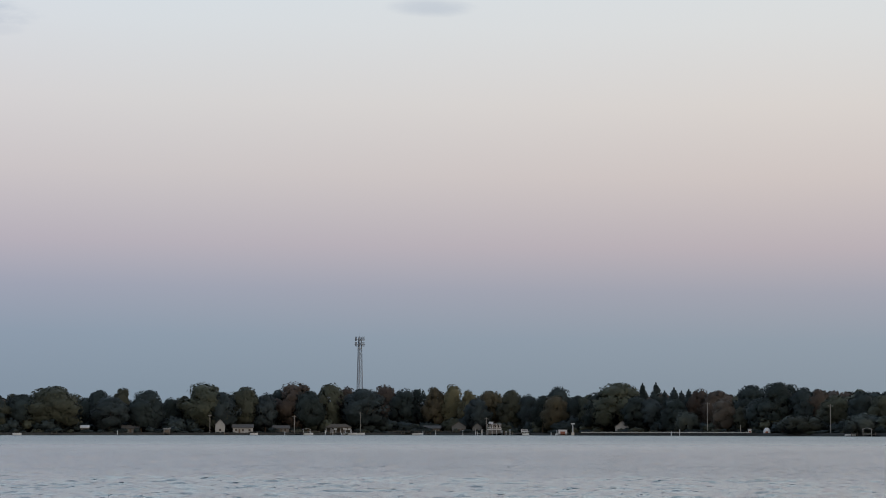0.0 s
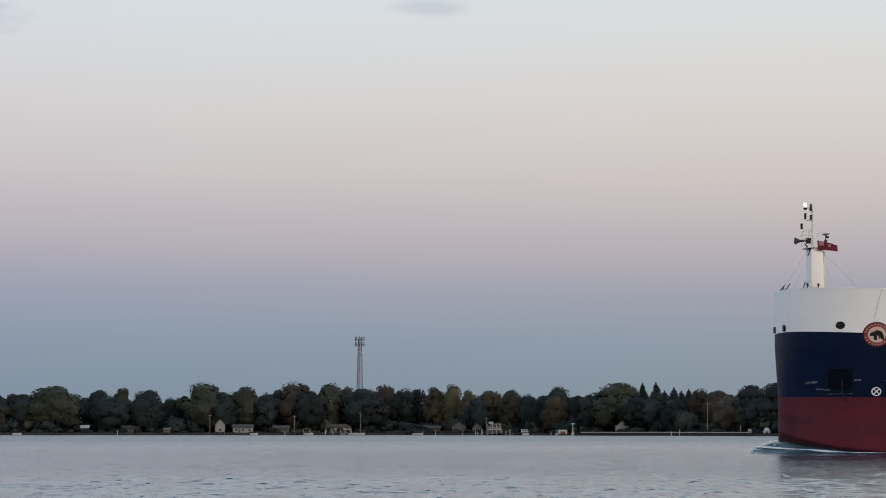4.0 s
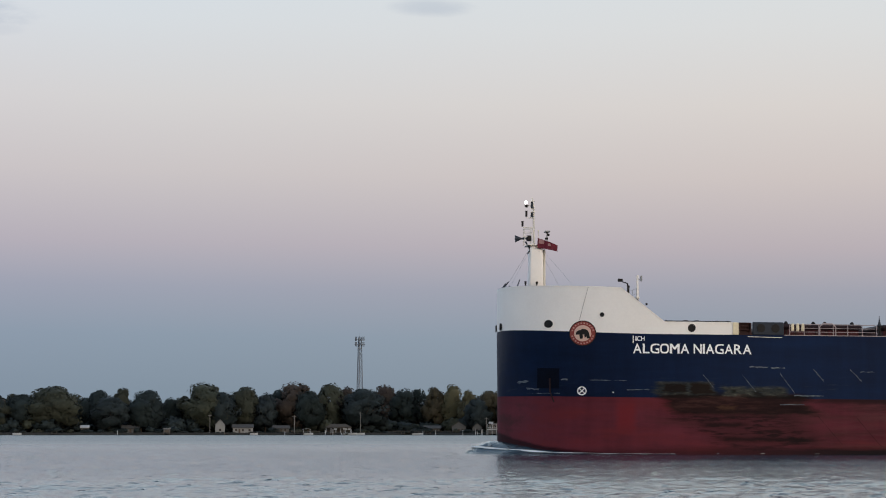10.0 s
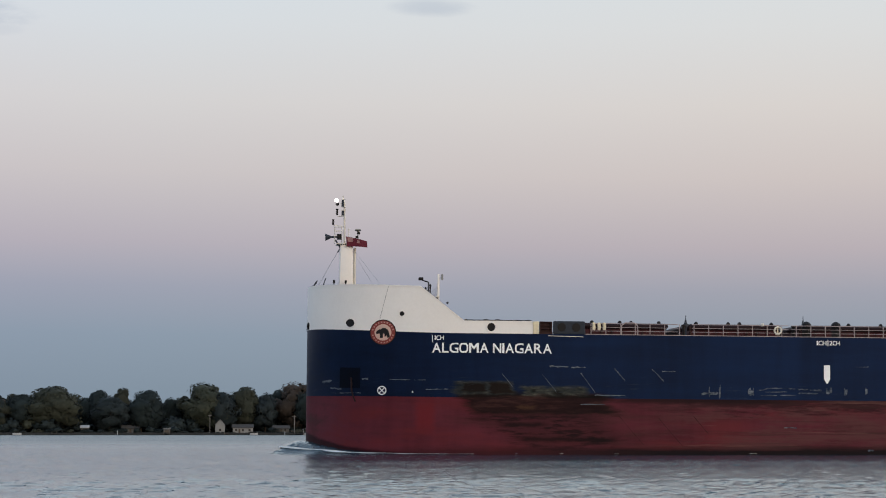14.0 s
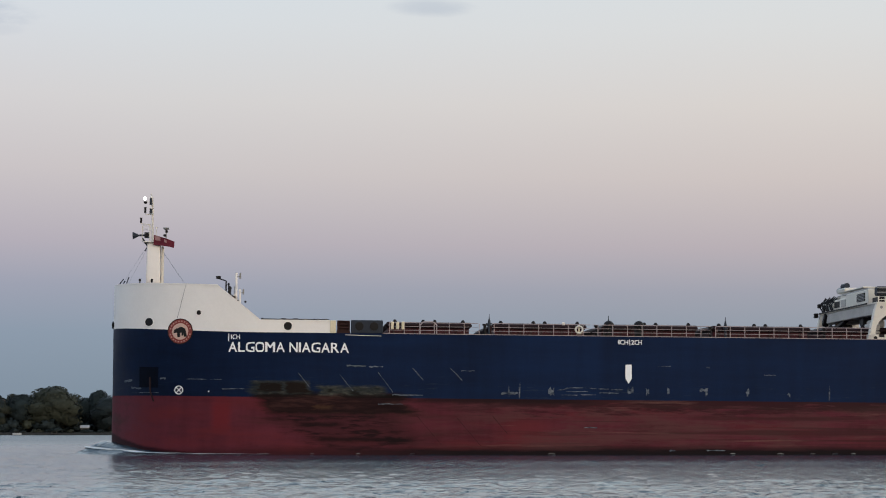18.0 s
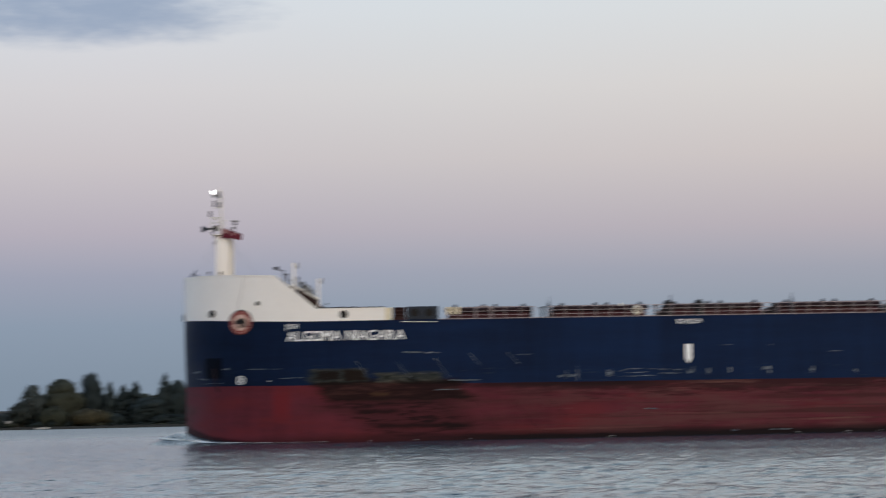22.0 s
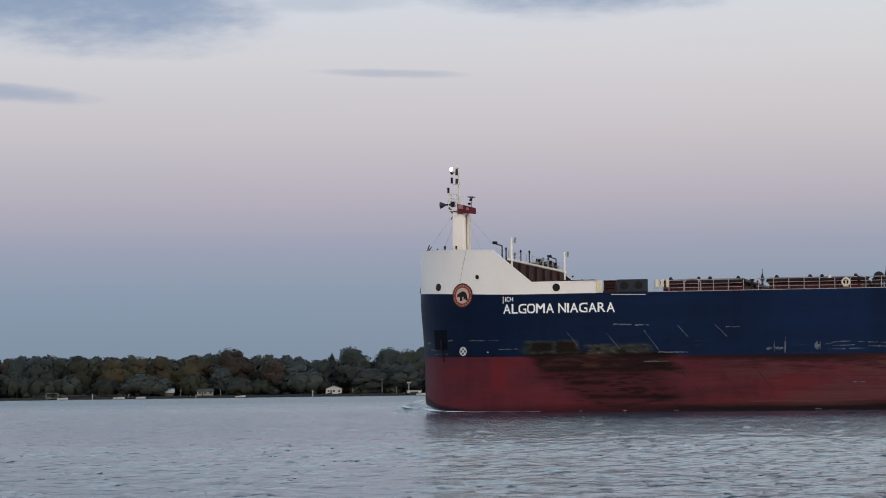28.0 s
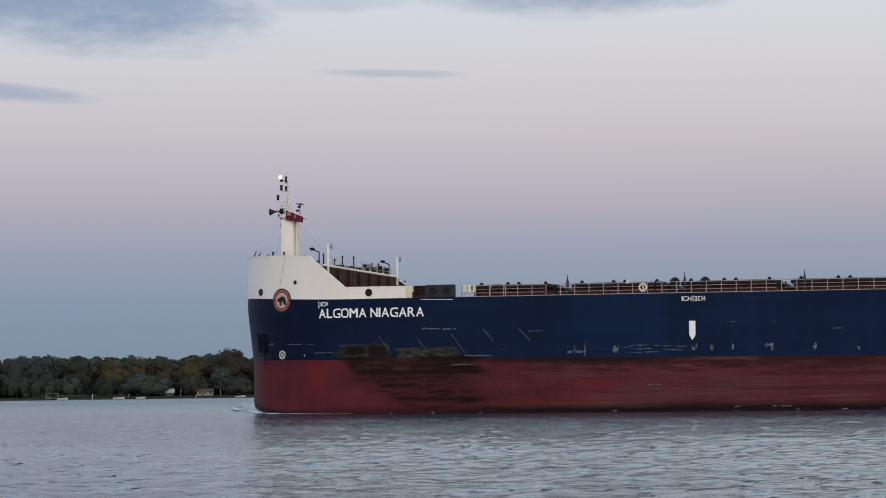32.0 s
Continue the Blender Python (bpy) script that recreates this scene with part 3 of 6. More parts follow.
    # a clump is a small bent leaf shape of two triangles
    V = np.stack([P + U * s1, P + W * s2 - dip, P - U * s1 * rng.uniform(0.6, 1.2, (n, 1)), P - W * s2 - dip], 1).reshape(-1, 3)
    F = np.repeat(face, 4, axis=0)
    b = np.arange(n)[:, None] * 4
    T = np.concatenate([b + np.array([0, 1, 2]), b + np.array([0, 2, 3])], 1).reshape(-1, 3)
    # shaded inner twigs: lumpy cores that stop daylight from passing straight through
    bm = bmesh.new()
    for x, y, z, s, h in lob:
        if rng.random() < (0.55 if kind == "loose" else 0.92):
            bmesh.ops.create_icosphere(bm, subdivisions=1, radius=1.0, matrix=Matrix.Translation((x, y, z)) @ Matrix.Diagonal((s * 0.77, s * 0.77, h * 0.77, 1)))
    for v in bm.verts:
        v.co += Vector(noise.noise_vector(v.co * 14)) * 0.03
    bm.normal_update()
    bm.verts.index_update()
    o = len(V)
    V = np.concatenate([V, [tuple(v.co) for v in bm.verts]])
    core = np.array([tuple(v.co) for v in bm.verts]) - np.array([0, 0, 0.45])
    core = np.array([tuple(v.normal) for v in bm.verts]) * 0.45 + core / (np.linalg.norm(core, axis=1)[:, None] + 1e-9) * 0.8
    F = np.concatenate([F, core / (np.linalg.norm(core, axis=1)[:, None] + 1e-9)])
    T = np.concatenate([T, [tuple(o + v.index for v in f.verts) for f in bm.faces]])
    bm.free()
    return V, T, F


def leafy_mesh(name, V, T, F):
    """A mesh of leaf clumps that is shaded softly, each clump with the side of the crown it lies on."""
    me = bpy.data.meshes.new(name)
    me.vertices.add(len(V))
    me.vertices.foreach_set("co", V.astype(np.float32).ravel())
    me.loops.add(T.size)
    me.loops.foreach_set("vertex_index", T.ravel().astype(np.int32))
    me.polygons.add(len(T))
    me.polygons.foreach_set("loop_start", np.arange(0, T.size, 3, dtype=np.int32))
    me.polygons.foreach_set("use_smooth", np.ones(len(T), dtype=bool))
    me.update(calc_edges=True)
    me.normals_split_custom_set_from_vertices(F.tolist())
    return me


def trunk_mesh(kind, seed):
    rng = random.Random(seed)
    bm = bmesh.new()
    rod(bm, (0, 0, -0.03), (0.01, 0, 0.30), 0.028, 0.020, 7)
    rod(bm, (0.01, 0, 0.30), (0.0, 0.01, 0.72 if kind != "spire" else 0.97), 0.020, 0.006, 6)
    if kind != "spire":
        for k in range(5):
            a = k * 1.26 + rng.uniform(-0.4, 0.4)
            z = rng.uniform(0.24, 0.45)
            rod(bm, (0, 0, z), (math.cos(a) * 0.24, math.sin(a) * 0.24, z + rng.uniform(0.16, 0.28)), 0.012, 0.004, 5)
    me = bpy.data.meshes.new("trunk")
    bm.to_mesh(me)
    bm.free()
    return me


SHAPES = {}
TREES = {}
SEEDS = {"round": 4, "tall": 2, "loose": 2, "willow": 3, "spire": 2}
WORDS = {"hazed": "dusky grey-green", "dark": "dark green", "olive": "olive green", "gold": "golden autumn", "rust": "rusty brown autumn", "grey": "grey-green"}
FORMS = {"round": "broad-crowned leafy tree", "tall": "tall oval leafy tree", "loose": "open-crowned leafy tree with gaps", "willow": "low drooping willow", "spire": "slender pointed conifer"}
tree_rng = random.Random(11)


def tree(az, off, height, width, kind, colour):
    """One tree on the far shore, off metres behind the waterline."""
    seed = tree_rng.randrange(SEEDS[kind])
    if kind == "spire":
        width, height = width * 1.7, height * 0.95
    if az > 17.5 and colour == "dark":
        colour = "hazed"          # greyer, paler leaves upstream: distance haze put into the colour
    if (kind, seed) not in SHAPES:
        SHAPES[kind, seed] = (leafy_mesh("crown", *crown_arrays(kind, 31 * seed + len(kind))), trunk_mesh(kind, seed))
    span = {"round": 0.80, "tall": 0.80, "loose": 0.82, "willow": 0.85, "spire": 0.62}[kind]
    m = spot(az, off, LAWN + min(off, 150) * 0.008) @ Matrix.Rotation(tree_rng.uniform(0, 6.283), 4, "Z") @ Matrix.Diagonal((width / span, width / span, height, 1))
    if (kind, seed, colour) not in TREES:
        base = thing("tree", m, f"{WORDS[colour]} {FORMS[kind]} on the far river bank", "tree", "trees of the far shore")
        for name, me, mt in zip(("crown", "trunk"), SHAPES[kind, seed], (LEAVES[colour], BARK)):
            me = me.copy()
            me.name = name
            me.materials.append(mt)
            ob = new(name, me)
            ob.parent = base
        TREES[kind, seed, colour] = base
        base.scale = (width / span, width / span, height)
        return base
    src = TREES[kind, seed, colour]
    sx, sy, sz = src.scale
    return copy_thing(src, m @ Matrix.Diagonal((1 / sx, 1 / sy, 1 / sz, 1)))


tree(12.20, 30, 18.6, 13.9, "round", "dark")
tree(11.68, 40, 19.1, 11.9, "round", "olive")
tree(10.63, 25, 23.7, 26.6, "round", "olive")
tree(9.79, 45, 16.5, 9.8, "round", "dark")
tree(9.42, 45, 22.2, 13.8, "round", "dark")
tree(8.81, 40, 23.3, 12.7, "loose", "olive")
tree(9.11, 22, 18.4, 17.5, "round", "dark")
tree(8.09, 30, 21.6, 17.2, "round", "dark")
tree(8.27, 20, 17.7, 14.2, "round", "dark")
tree(7.48, 40, 17.9, 9.9, "round", "dark")
tree(7.12, 45, 19.4, 11.7, "round", "olive")
tree(6.51, 28, 25.5, 24.8, "round", "olive")
tree(6.05, 22, 21.1, 14.3, "round", "dark")
tree(5.85, 45, 20.2, 8.8, "round", "dark")
tree(5.43, 30, 24.0, 17.4, "round", "olive")
tree(4.89, 25, 20.5, 13.3, "round", "dark")
tree(4.50, 40, 22.6, 14.7, "round", "dark")
tree(4.04, 32, 26.2, 23.3, "round", "rust")
tree(3.72, 22, 22.0, 14.5, "round", "dark")
tree(3.18, 30, 26.6, 16.4, "tall", "olive")
tree(2.68, 42, 24.3, 13.6, "round", "rust")
tree(2.17, 24, 23.4, 22.8, "round", "dark")
tree(1.54, 45, 25.4, 18.5, "round", "rust")
tree(1.07, 36, 23.2, 16.0, "round", "dark")
tree(0.65, 44, 23.2, 14.9, "loose", "dark")
tree(0.22, 34, 24.6, 14.0, "loose", "gold")
tree(-0.25, 38, 24.6, 12.2, "tall", "gold")
tree(-0.69, 34, 22.6, 11.5, "loose", "gold")
tree(-1.31, 42, 22.0, 15.6, "round", "gold")
tree(-1.89, 36, 21.7, 13.6, "round", "olive")
tree(-0.95, 20, 17.7, 12.5, "round", "dark")
tree(-2.36, 40, 19.4, 12.5, "round", "dark")
tree(-2.75, 26, 18.5, 11.1, "round", "dark")
tree(-3.14, 40, 22.5, 14.6, "tall", "dark")
tree(-3.09, 22, 18.0, 12.7, "tall", "gold")
tree(-3.68, 40, 19.0, 11.1, "round", "dark")
tree(-4.07, 36, 19.4, 12.1, "round", "olive")
tree(-4.85, 28, 24.1, 25.8, "round", "olive")
tree(-4.38, 22, 20.1, 16.2, "round", "dark")
tree(-5.31, 18, 17.6, 13.2, "round", "dark")
tree(-5.50, 40, 24.3, 4.9, "spire", "dark")
tree(-5.87, 38, 24.4, 5.4, "spire", "dark")
tree(-6.10, 44, 20.5, 4.8, "spire", "dark")
tree(-6.36, 36, 21.8, 5.8, "spire", "dark")
tree(-6.56, 42, 20.2, 4.8, "spire", "dark")
tree(-6.76, 40, 20.9, 4.7, "spire", "dark")
tree(-5.69, 24, 16.6, 13.2, "round", "dark")
tree(-6.39, 24, 16.1, 13.1, "round", "dark")
tree(-7.05, 42, 20.5, 11.5, "round", "rust")
tree(-7.51, 46, 20.2, 14.6, "round", "rust")
tree(-7.77, 20, 15.5, 14.1, "tall", "rust")
tree(-8.46, 36, 21.5, 16.7, "round", "dark")
tree(-9.15, 30, 22.3, 17.3, "round", "dark")
tree(-8.80, 22, 16.4, 14.8, "round", "dark")
tree(-9.53, 44, 21.7, 12.5, "loose", "dark")
tree(-9.86, 38, 20.2, 12.3, "round", "dark")
tree(-10.26, 44, 19.6, 10.8, "round", "rust")
tree(-10.74, 36, 16.7, 14.9, "round", "olive")
tree(-11.41, 34, 18.0, 11.3, "round", "dark")
tree(-11.94, 36, 15.5, 10.8, "round", "olive")
tree(-12.53, 30, 16.3, 13.7, "round", "dark")
tree(-13.13, 30, 17.1, 13.6, "round", "dark")
tree(-9.82, 8, 9.1, 17.6, "willow", "grey")
tree(-11.48, 8, 9.2, 15.1, "willow", "grey")
tree(-8.21, 16, 12.1, 8.5, "round", "olive")
tree(-6.69, 14, 11.5, 10.3, "willow", "grey")
tree(34.26, 30, 19.1, 16.7, "round", "dark")
tree(33.66, 34, 18.8, 15.1, "round", "dark")
tree(32.91, 36, 19.5, 12.3, "round", "dark")
tree(32.24, 34, 19.9, 16.7, "round", "dark")
tree(31.26, 32, 21.0, 13.3, "round", "olive")
tree(31.79, 44, 19.4, 12.4, "round", "olive")
tree(30.34, 36, 19.5, 17.3, "round", "gold")
tree(29.66, 40, 19.5, 15.1, "round", "gold")
tree(28.97, 36, 20.3, 13.3, "tall", "gold")
tree(28.20, 34, 20.7, 17.2, "round", "gold")
tree(27.66, 40, 20.1, 12.8, "round", "olive")
tree(33.81, 14, 11.8, 15.4, "willow", "grey")
tree(32.91, 14, 13.2, 14.8, "willow", "grey")
tree(32.24, 12, 11.5, 12.0, "willow", "grey")
tree(31.56, 14, 12.9, 13.1, "willow", "grey")
tree(30.56, 12, 10.6, 11.4, "willow", "grey")
tree(29.43, 12, 12.7, 22.8, "willow", "grey")
tree(28.12, 14, 12.2, 14.7, "willow", "olive")
tree(27.12, 30, 23.1, 19.8, "round", "rust")
tree(27.40, 18, 13.7, 10.9, "round", "dark")
tree(26.89, 8, 10.0, 12.4, "willow", "grey")
tree(26.35, 8, 9.3, 8.6, "willow", "grey")
tree(25.96, 34, 17.7, 15.5, "round", "rust")
tree(25.38, 36, 16.8, 14.4, "round", "dark")
tree(25.11, 18, 14.2, 22.8, "willow", "grey")
tree(24.61, 40, 15.5, 12.8, "round", "dark")
tree(24.36, 42, 20.5, 4.4, "spire", "dark")
tree(23.78, 26, 23.0, 19.7, "round", "dark")
tree(23.31, 16, 12.7, 16.2, "round", "dark")
tree(22.84, 32, 21.1, 14.9, "round", "dark")
tree(22.26, 34, 21.5, 14.9, "round", "olive")
tree(22.53, 18, 12.6, 16.3, "round", "dark")
tree(22.76, 30, 22.5, 18.1, "round", "dark")
tree(21.84, 34, 22.8, 13.8, "round", "dark")
tree(22.32, 16, 13.9, 16.2, "round", "dark")
tree(21.22, 26, 19.6, 13.7, "round", "dark")
tree(20.51, 22, 27.9, 22.9, "loose", "dark")
tree(19.97, 30, 22.7, 13.7, "loose", "dark")
tree(20.84, 16, 14.7, 16.3, "round", "olive")
tree(18.44, 26, 20.6, 13.7, "loose", "dark")
tree(18.73, 18, 12.4, 10.9, "round", "dark")
tree(17.62, 30, 23.1, 19.8, "round", "olive")
tree(16.84, 36, 25.4, 12.2, "tall", "dark")
tree(16.34, 32, 22.3, 4.4, "spire", "dark")
tree(15.97, 32, 20.7, 5.0, "spire", "dark")
tree(16.94, 12, 10.0, 17.8, "willow", "gold")
tree(17.88, 14, 11.5, 13.5, "willow", "olive")
tree(15.64, 30, 21.9, 6.1, "spire", "dark")
tree(14.84, 30, 25.8, 5.5, "spire", "dark")
tree(16.02, 34, 19.4, 5.5, "spire", "dark")
tree(15.26, 24, 14.1, 16.4, "round", "dark")
tree(14.49, 30, 21.6, 11.0, "round", "dark")
tree(13.80, 30, 19.2, 13.8, "round", "dark")
tree(13.03, 30, 20.1, 16.6, "round", "dark")
tree(12.26, 30, 18.8, 16.7, "round", "olive")
tree(11.48, 30, 19.2, 16.8, "round", "dark")

# the wood behind and the undergrowth, too dense to count
def mass(name, label, count, place, thin=0.13):
    data = [crown_arrays(k, s, thin) for k, s in (("round", 3), ("round", 8), ("tall", 5), ("willow", 4), ("willow", 9))]
    cos, tris, facing, mats, base = [], [], [], [], 0
    for k in range(count):
        m, which, slot = place(k, tree_rng)
        co, tri, face = data[which]
        mm = np.array(m)[:3, :3]
        cos.append(co @ mm.T + np.array(m.translation))
        f = face @ np.linalg.inv(mm)
        facing.append(f / (np.linalg.norm(f, axis=1)[:, None] + 1e-9))
        tris.append(tri + base)
        mats.append(np.full(len(tri), slot, dtype=np.int32))
        base += len(co)
    me = leafy_mesh(name, np.concatenate(cos), np.concatenate(tris), np.concatenate(facing))
    for c in ("dark", "olive", "rust", "hazed"):
        me.materials.append(LEAVES[c])
    me.polygons.foreach_set("material_index", np.concatenate(mats))
    return tagged(new(name, me), label, "woods", kind="stuff")


def wood_place(k, rng):
    az = -16 + 56 * (k + rng.uniform(-0.3, 0.3)) / 170
    w = rng.uniform(15, 21)
    h = rng.uniform(0.88, 1.0) * float(np.interp(az, (-16, 12, 18.4, 18.8, 19.7, 20.2, 24, 26.5, 40), (18.4, 18.4, 16.5, 8.5, 8.5, 16, 17.5, 21.0, 21.5)))
    w *= 0.6 if h < 10 else 1.0
    return spot(az, rng.uniform(50, 90), LAWN) @ Matrix.Rotation(rng.uniform(0, 6.3), 4, "Z") @ Matrix.Diagonal((w, w, h, 1)), rng.randrange(3), rng.choice((0, 0, 0, 1, 2)) if az < 17.5 else rng.choice((3, 3, 3, 1, 2)) if az < 25 else rng.choice((3, 1, 1, 1, 2))


def brush_place(k, rng):
    az = -16 + 56 * (k + rng.uniform(-0.4, 0.4)) / 190
    w, h, off = rng.uniform(9, 16), rng.uniform(5.0, 9.5), rng.uniform(17, 34)
    if min(abs(az - q) for q in (6.12, 5.5, 4.45, 0.29, -0.44, -0.95, -2.55, -4.93, 9.78, 8.55, 28.88, 27.85, 24.32, 20.16, 19.45, 18.95)) < 0.55:
        off = rng.uniform(28, 42)     # behind the cottages
    # mostly dark leaves in front, also standing in for shade on the lower crowns
    return spot(az, off, LAWN) @ Matrix.Rotation(rng.uniform(0, 6.3), 4, "Z") @ Matrix.Diagonal((w, w, h, 1)), 3 + rng.randrange(2), rng.choice((0, 0, 0, 0, 1) if az < 17.5 else (3, 0, 0, 1))


mass("far_woods", "dense dark autumn woods behind the far shore", 170, wood_place)
def shrub_place(k, rng):
    az = -12 + 45 * (k + rng.uniform(-0.5, 0.5)) / 150
    w, h = rng.uniform(3, 9), rng.uniform(1.3, 3.6)
    if min(abs(az - q) for q in (24.3, 27.75, 28.9, 22.1, 2.88, 6.1, 5.5)) < 0.4:
        w, h = 3.0, 0.9           # kept low before the house fronts
    return spot(az, rng.uniform(5, 11), LAWN - 0.2) @ Matrix.Rotation(rng.uniform(0, 6.3), 4, "Z") @ Matrix.Diagonal((w, w, h, 1)), 3 + rng.randrange(2), rng.choice((0, 0, 1))


mass("garden_shrubs", "low dark garden shrubs along the far bank", 150, shrub_place, 0.06)
mass("undergrowth", "dark shrubs and undergrowth between the far trees", 190, brush_place)


# ---- the ship: x runs aft from the stem, y away from the viewer, z up from the water ----
LENGTH, HALF = 198.0, 11.85
RED_TOP, DECK, KEEL = 4.95, 10.36, -4.6


def half_breadth(x, z):
    """Half the hull's width at x metres aft of the stem and height z."""
    reach = 17.5 + 2.4 * min(1.3, max(0.0, 1 - z / 10.0))
    if x >= reach:
        w = 1.0
    else:
        w = (1 - (1 - max(x, 0.0) / reach) ** 2.25) ** (1 / 2.25)
    if x > LENGTH - 22:
        w *= 1 - 0.22 * ((x - LENGTH + 22) / 22) ** 2
    if x < 9:
        # the stem is finer below the flare
        w *= 1 - 0.5 * min(1.0, max(0.0, (9.6 - z) / 5.0)) * math.exp(-(max(x, 0.0) / 2.0) ** 1.4)
    if z < -2.5:
        w *= 1 - 0.10 * ((-2.5 - z) / 2.1) ** 2
    return HALF * w


def sheer(x):
    return 0.58 * max(0.0, 1 - x / 13.0) ** 1.6


STATIONS = [0, 0.08, 0.25, 0.5, 0.8, 1.2, 1.7, 2.3, 3, 3.8, 4.7, 5.7, 6.8, 8, 9.5, 11, 13, 15, 17.5, 20, 23, 27, 32, 40, 60, 90, 120, 150, 176, 182, 188, 193, 198]


def band(z_of, levels, x_max=LENGTH, inset=0.0, flip=False, transom=True, x_min=0.0):
    """Both sides of the hull between heights z_of(x, f), f from 0 to 1, as one shell."""
    xs = sorted({x for x in STATIONS if x_min <= x <= x_max} | {x_min, x_max})
    path = [(x, 1) for x in reversed(xs)] + [(x, -1) for x in xs if x > 0]
    verts, faces = [], []
    for x, side in path:
        for k in range(levels + 1):
            z = z_of(x, k / levels)
            xx = x + (inset if x < 0.5 else 0)
            verts.append((xx, side * max(0.0, half_breadth(x, z) - inset), z))
    c = levels + 1
    for i in range(len(path) - 1):
        for k in range(levels):
            a = i * c + k
            f = (a, a + 1, a + c + 1, a + c)
            faces.append(f[::-1] if flip else f)
    if transom:
        n = len(path) - 1
        for k in range(levels):
            faces.append((k, n * c + k, n * c + k + 1, k + 1))
    return verts, [], faces


def on_side(x, z, proud=0.012):
    """The point of the hull's near side at x, z, a little proud of the plating."""
    return (x, -half_breadth(x, z) - proud, z)


def decal(name, outline, mt, parent, label="", proud=0.012, cuts=0.6):
    """A painted shape on the near side: outline in (x, z), cut fine enough to follow the plating."""
    bm = bmesh.new()
    face = bm.faces.new([bm.verts.new((x, 0, z)) for x, z in outline])
    bmesh.ops.triangulate(bm, faces=[face])
    for _ in range(5):
        long = [e for e in bm.edges if e.calc_length() > cuts]
        if not long:
            break
        bmesh.ops.subdivide_edges(bm, edges=long, cuts=1)
        bmesh.ops.triangulate(bm, faces=bm.faces[:])
    for v in bm.verts:
        v.co = on_side(v.co.x, v.co.z, proud)
    bmesh.ops.recalc_face_normals(bm, faces=bm.faces[:])
    return part(name, bm, mt, parent, label)


def lettering(words, x0, x1, z0, z1, mt, parent, label, name="lettering"):
    """Words in the built-in font, laid on the near side between x0, x1 and z0, z1."""
    def glyphs(weight):
        """The letters as islands of vertices and faces, in reading order."""
        cu = bpy.data.curves.new("letters", "FONT")
        cu.body, cu.resolution_u, cu.offset = words, 3, weight
        cu.space_character = 1.1
        ob = bpy.data.objects.new("letters", cu)
        scene.collection.objects.link(ob)
        me = bpy.data.meshes.new_from_object(ob.evaluated_get(bpy.context.evaluated_depsgraph_get()))
        bpy.data.objects.remove(ob)
        bm = bmesh.new()
        bm.from_mesh(me)
        left, out = set(bm.verts), []
        while left:
            todo, island = [left.pop()], []
            while todo:
                v = todo.pop()
                island.append(v)
                for e in v.link_edges:
                    w = e.other_vert(v)
                    if w in left:
                        left.discard(w)
                        todo.append(w)
            number = {v: k for k, v in enumerate(island)}
            faces = {f for v in island for f in v.link_faces}
            out.append(([(v.co.x, v.co.y) for v in island], [tuple(number[v] for v in f.verts) for f in faces]))
        bm.free()
        return sorted(out, key=lambda g: min(x for x, z in g[0]))
    bold, plain = glyphs(0.014), glyphs(0.0)
    if len(bold) != len(plain):
        bold = plain
    root = new(name)
    root.parent = parent
    tagged(root, label)
    # widths of the painted alphabet: broad, squared letters set close
    wide = {"L": 34, "I": 11, "M": 50, "N": 42, "R": 42, "1": 13, "C": 40, "H": 40, "2": 38}
    slots, at = [], 0.0
    for letter in words:
        if letter == " ":
            at += 18
            continue
        slots.append((at, at + wide.get(letter, 44)))
        at = slots[-1][1] + 5
    unit = (x1 - x0) / slots[-1][1]
    for letter, heavy, light, (s0, s1) in zip(words.replace(" ", ""), bold, plain, slots):
        pts, faces = heavy
        if letter == "M":
            # sharp-angled: the plain weight, doubled sideways
            n = len(light[0])
            pts = [(x - 0.028, z) for x, z in light[0]] + [(x + 0.028, z) for x, z in light[0]]
            faces = light[1] + [tuple(k + n for k in f) for f in light[1]]
        lx, hx = min(x for x, z in pts), max(x for x, z in pts)
        lz, hz = min(z for x, z in pts), max(z for x, z in pts)
        co = []
        for k, (x, z) in enumerate(pts):
            u, w = 2 * (x - lx) / (hx - lx) - 1, 2 * (z - lz) / (hz - lz) - 1
            if letter in "GOC":
                # round letters are squared off at the corners
                r4 = (u ** 4 + w ** 4) ** 0.25
                g = min(1.19, math.hypot(u, w) / r4) if r4 > 0.3 else 1.0
                u, w = max(-1.0, min(1.0, u * g)), max(-1.0, min(1.0, w * g))
            co.append(on_side(x0 + (s0 + (u + 1) / 2 * (s1 - s0)) * unit, z0 + (w + 1) / 2 * (z1 - z0), 0.03 + (0.004 if letter == "M" and 2 * k >= len(pts) else 0)))
        part("letter", (co, [], faces), mt, root)
    return root


def ring(cx, cz, r, n=28, squash=1.0):
    return [(cx + r * math.cos(2 * math.pi * k / n), cz + r * squash * math.sin(2 * math.pi * k / n)) for k in range(n)]


ship = thing("cargo_ship", pose(0, 0, 0), "navy and red bulk carrier with white bow bulwark, under way", "ship")


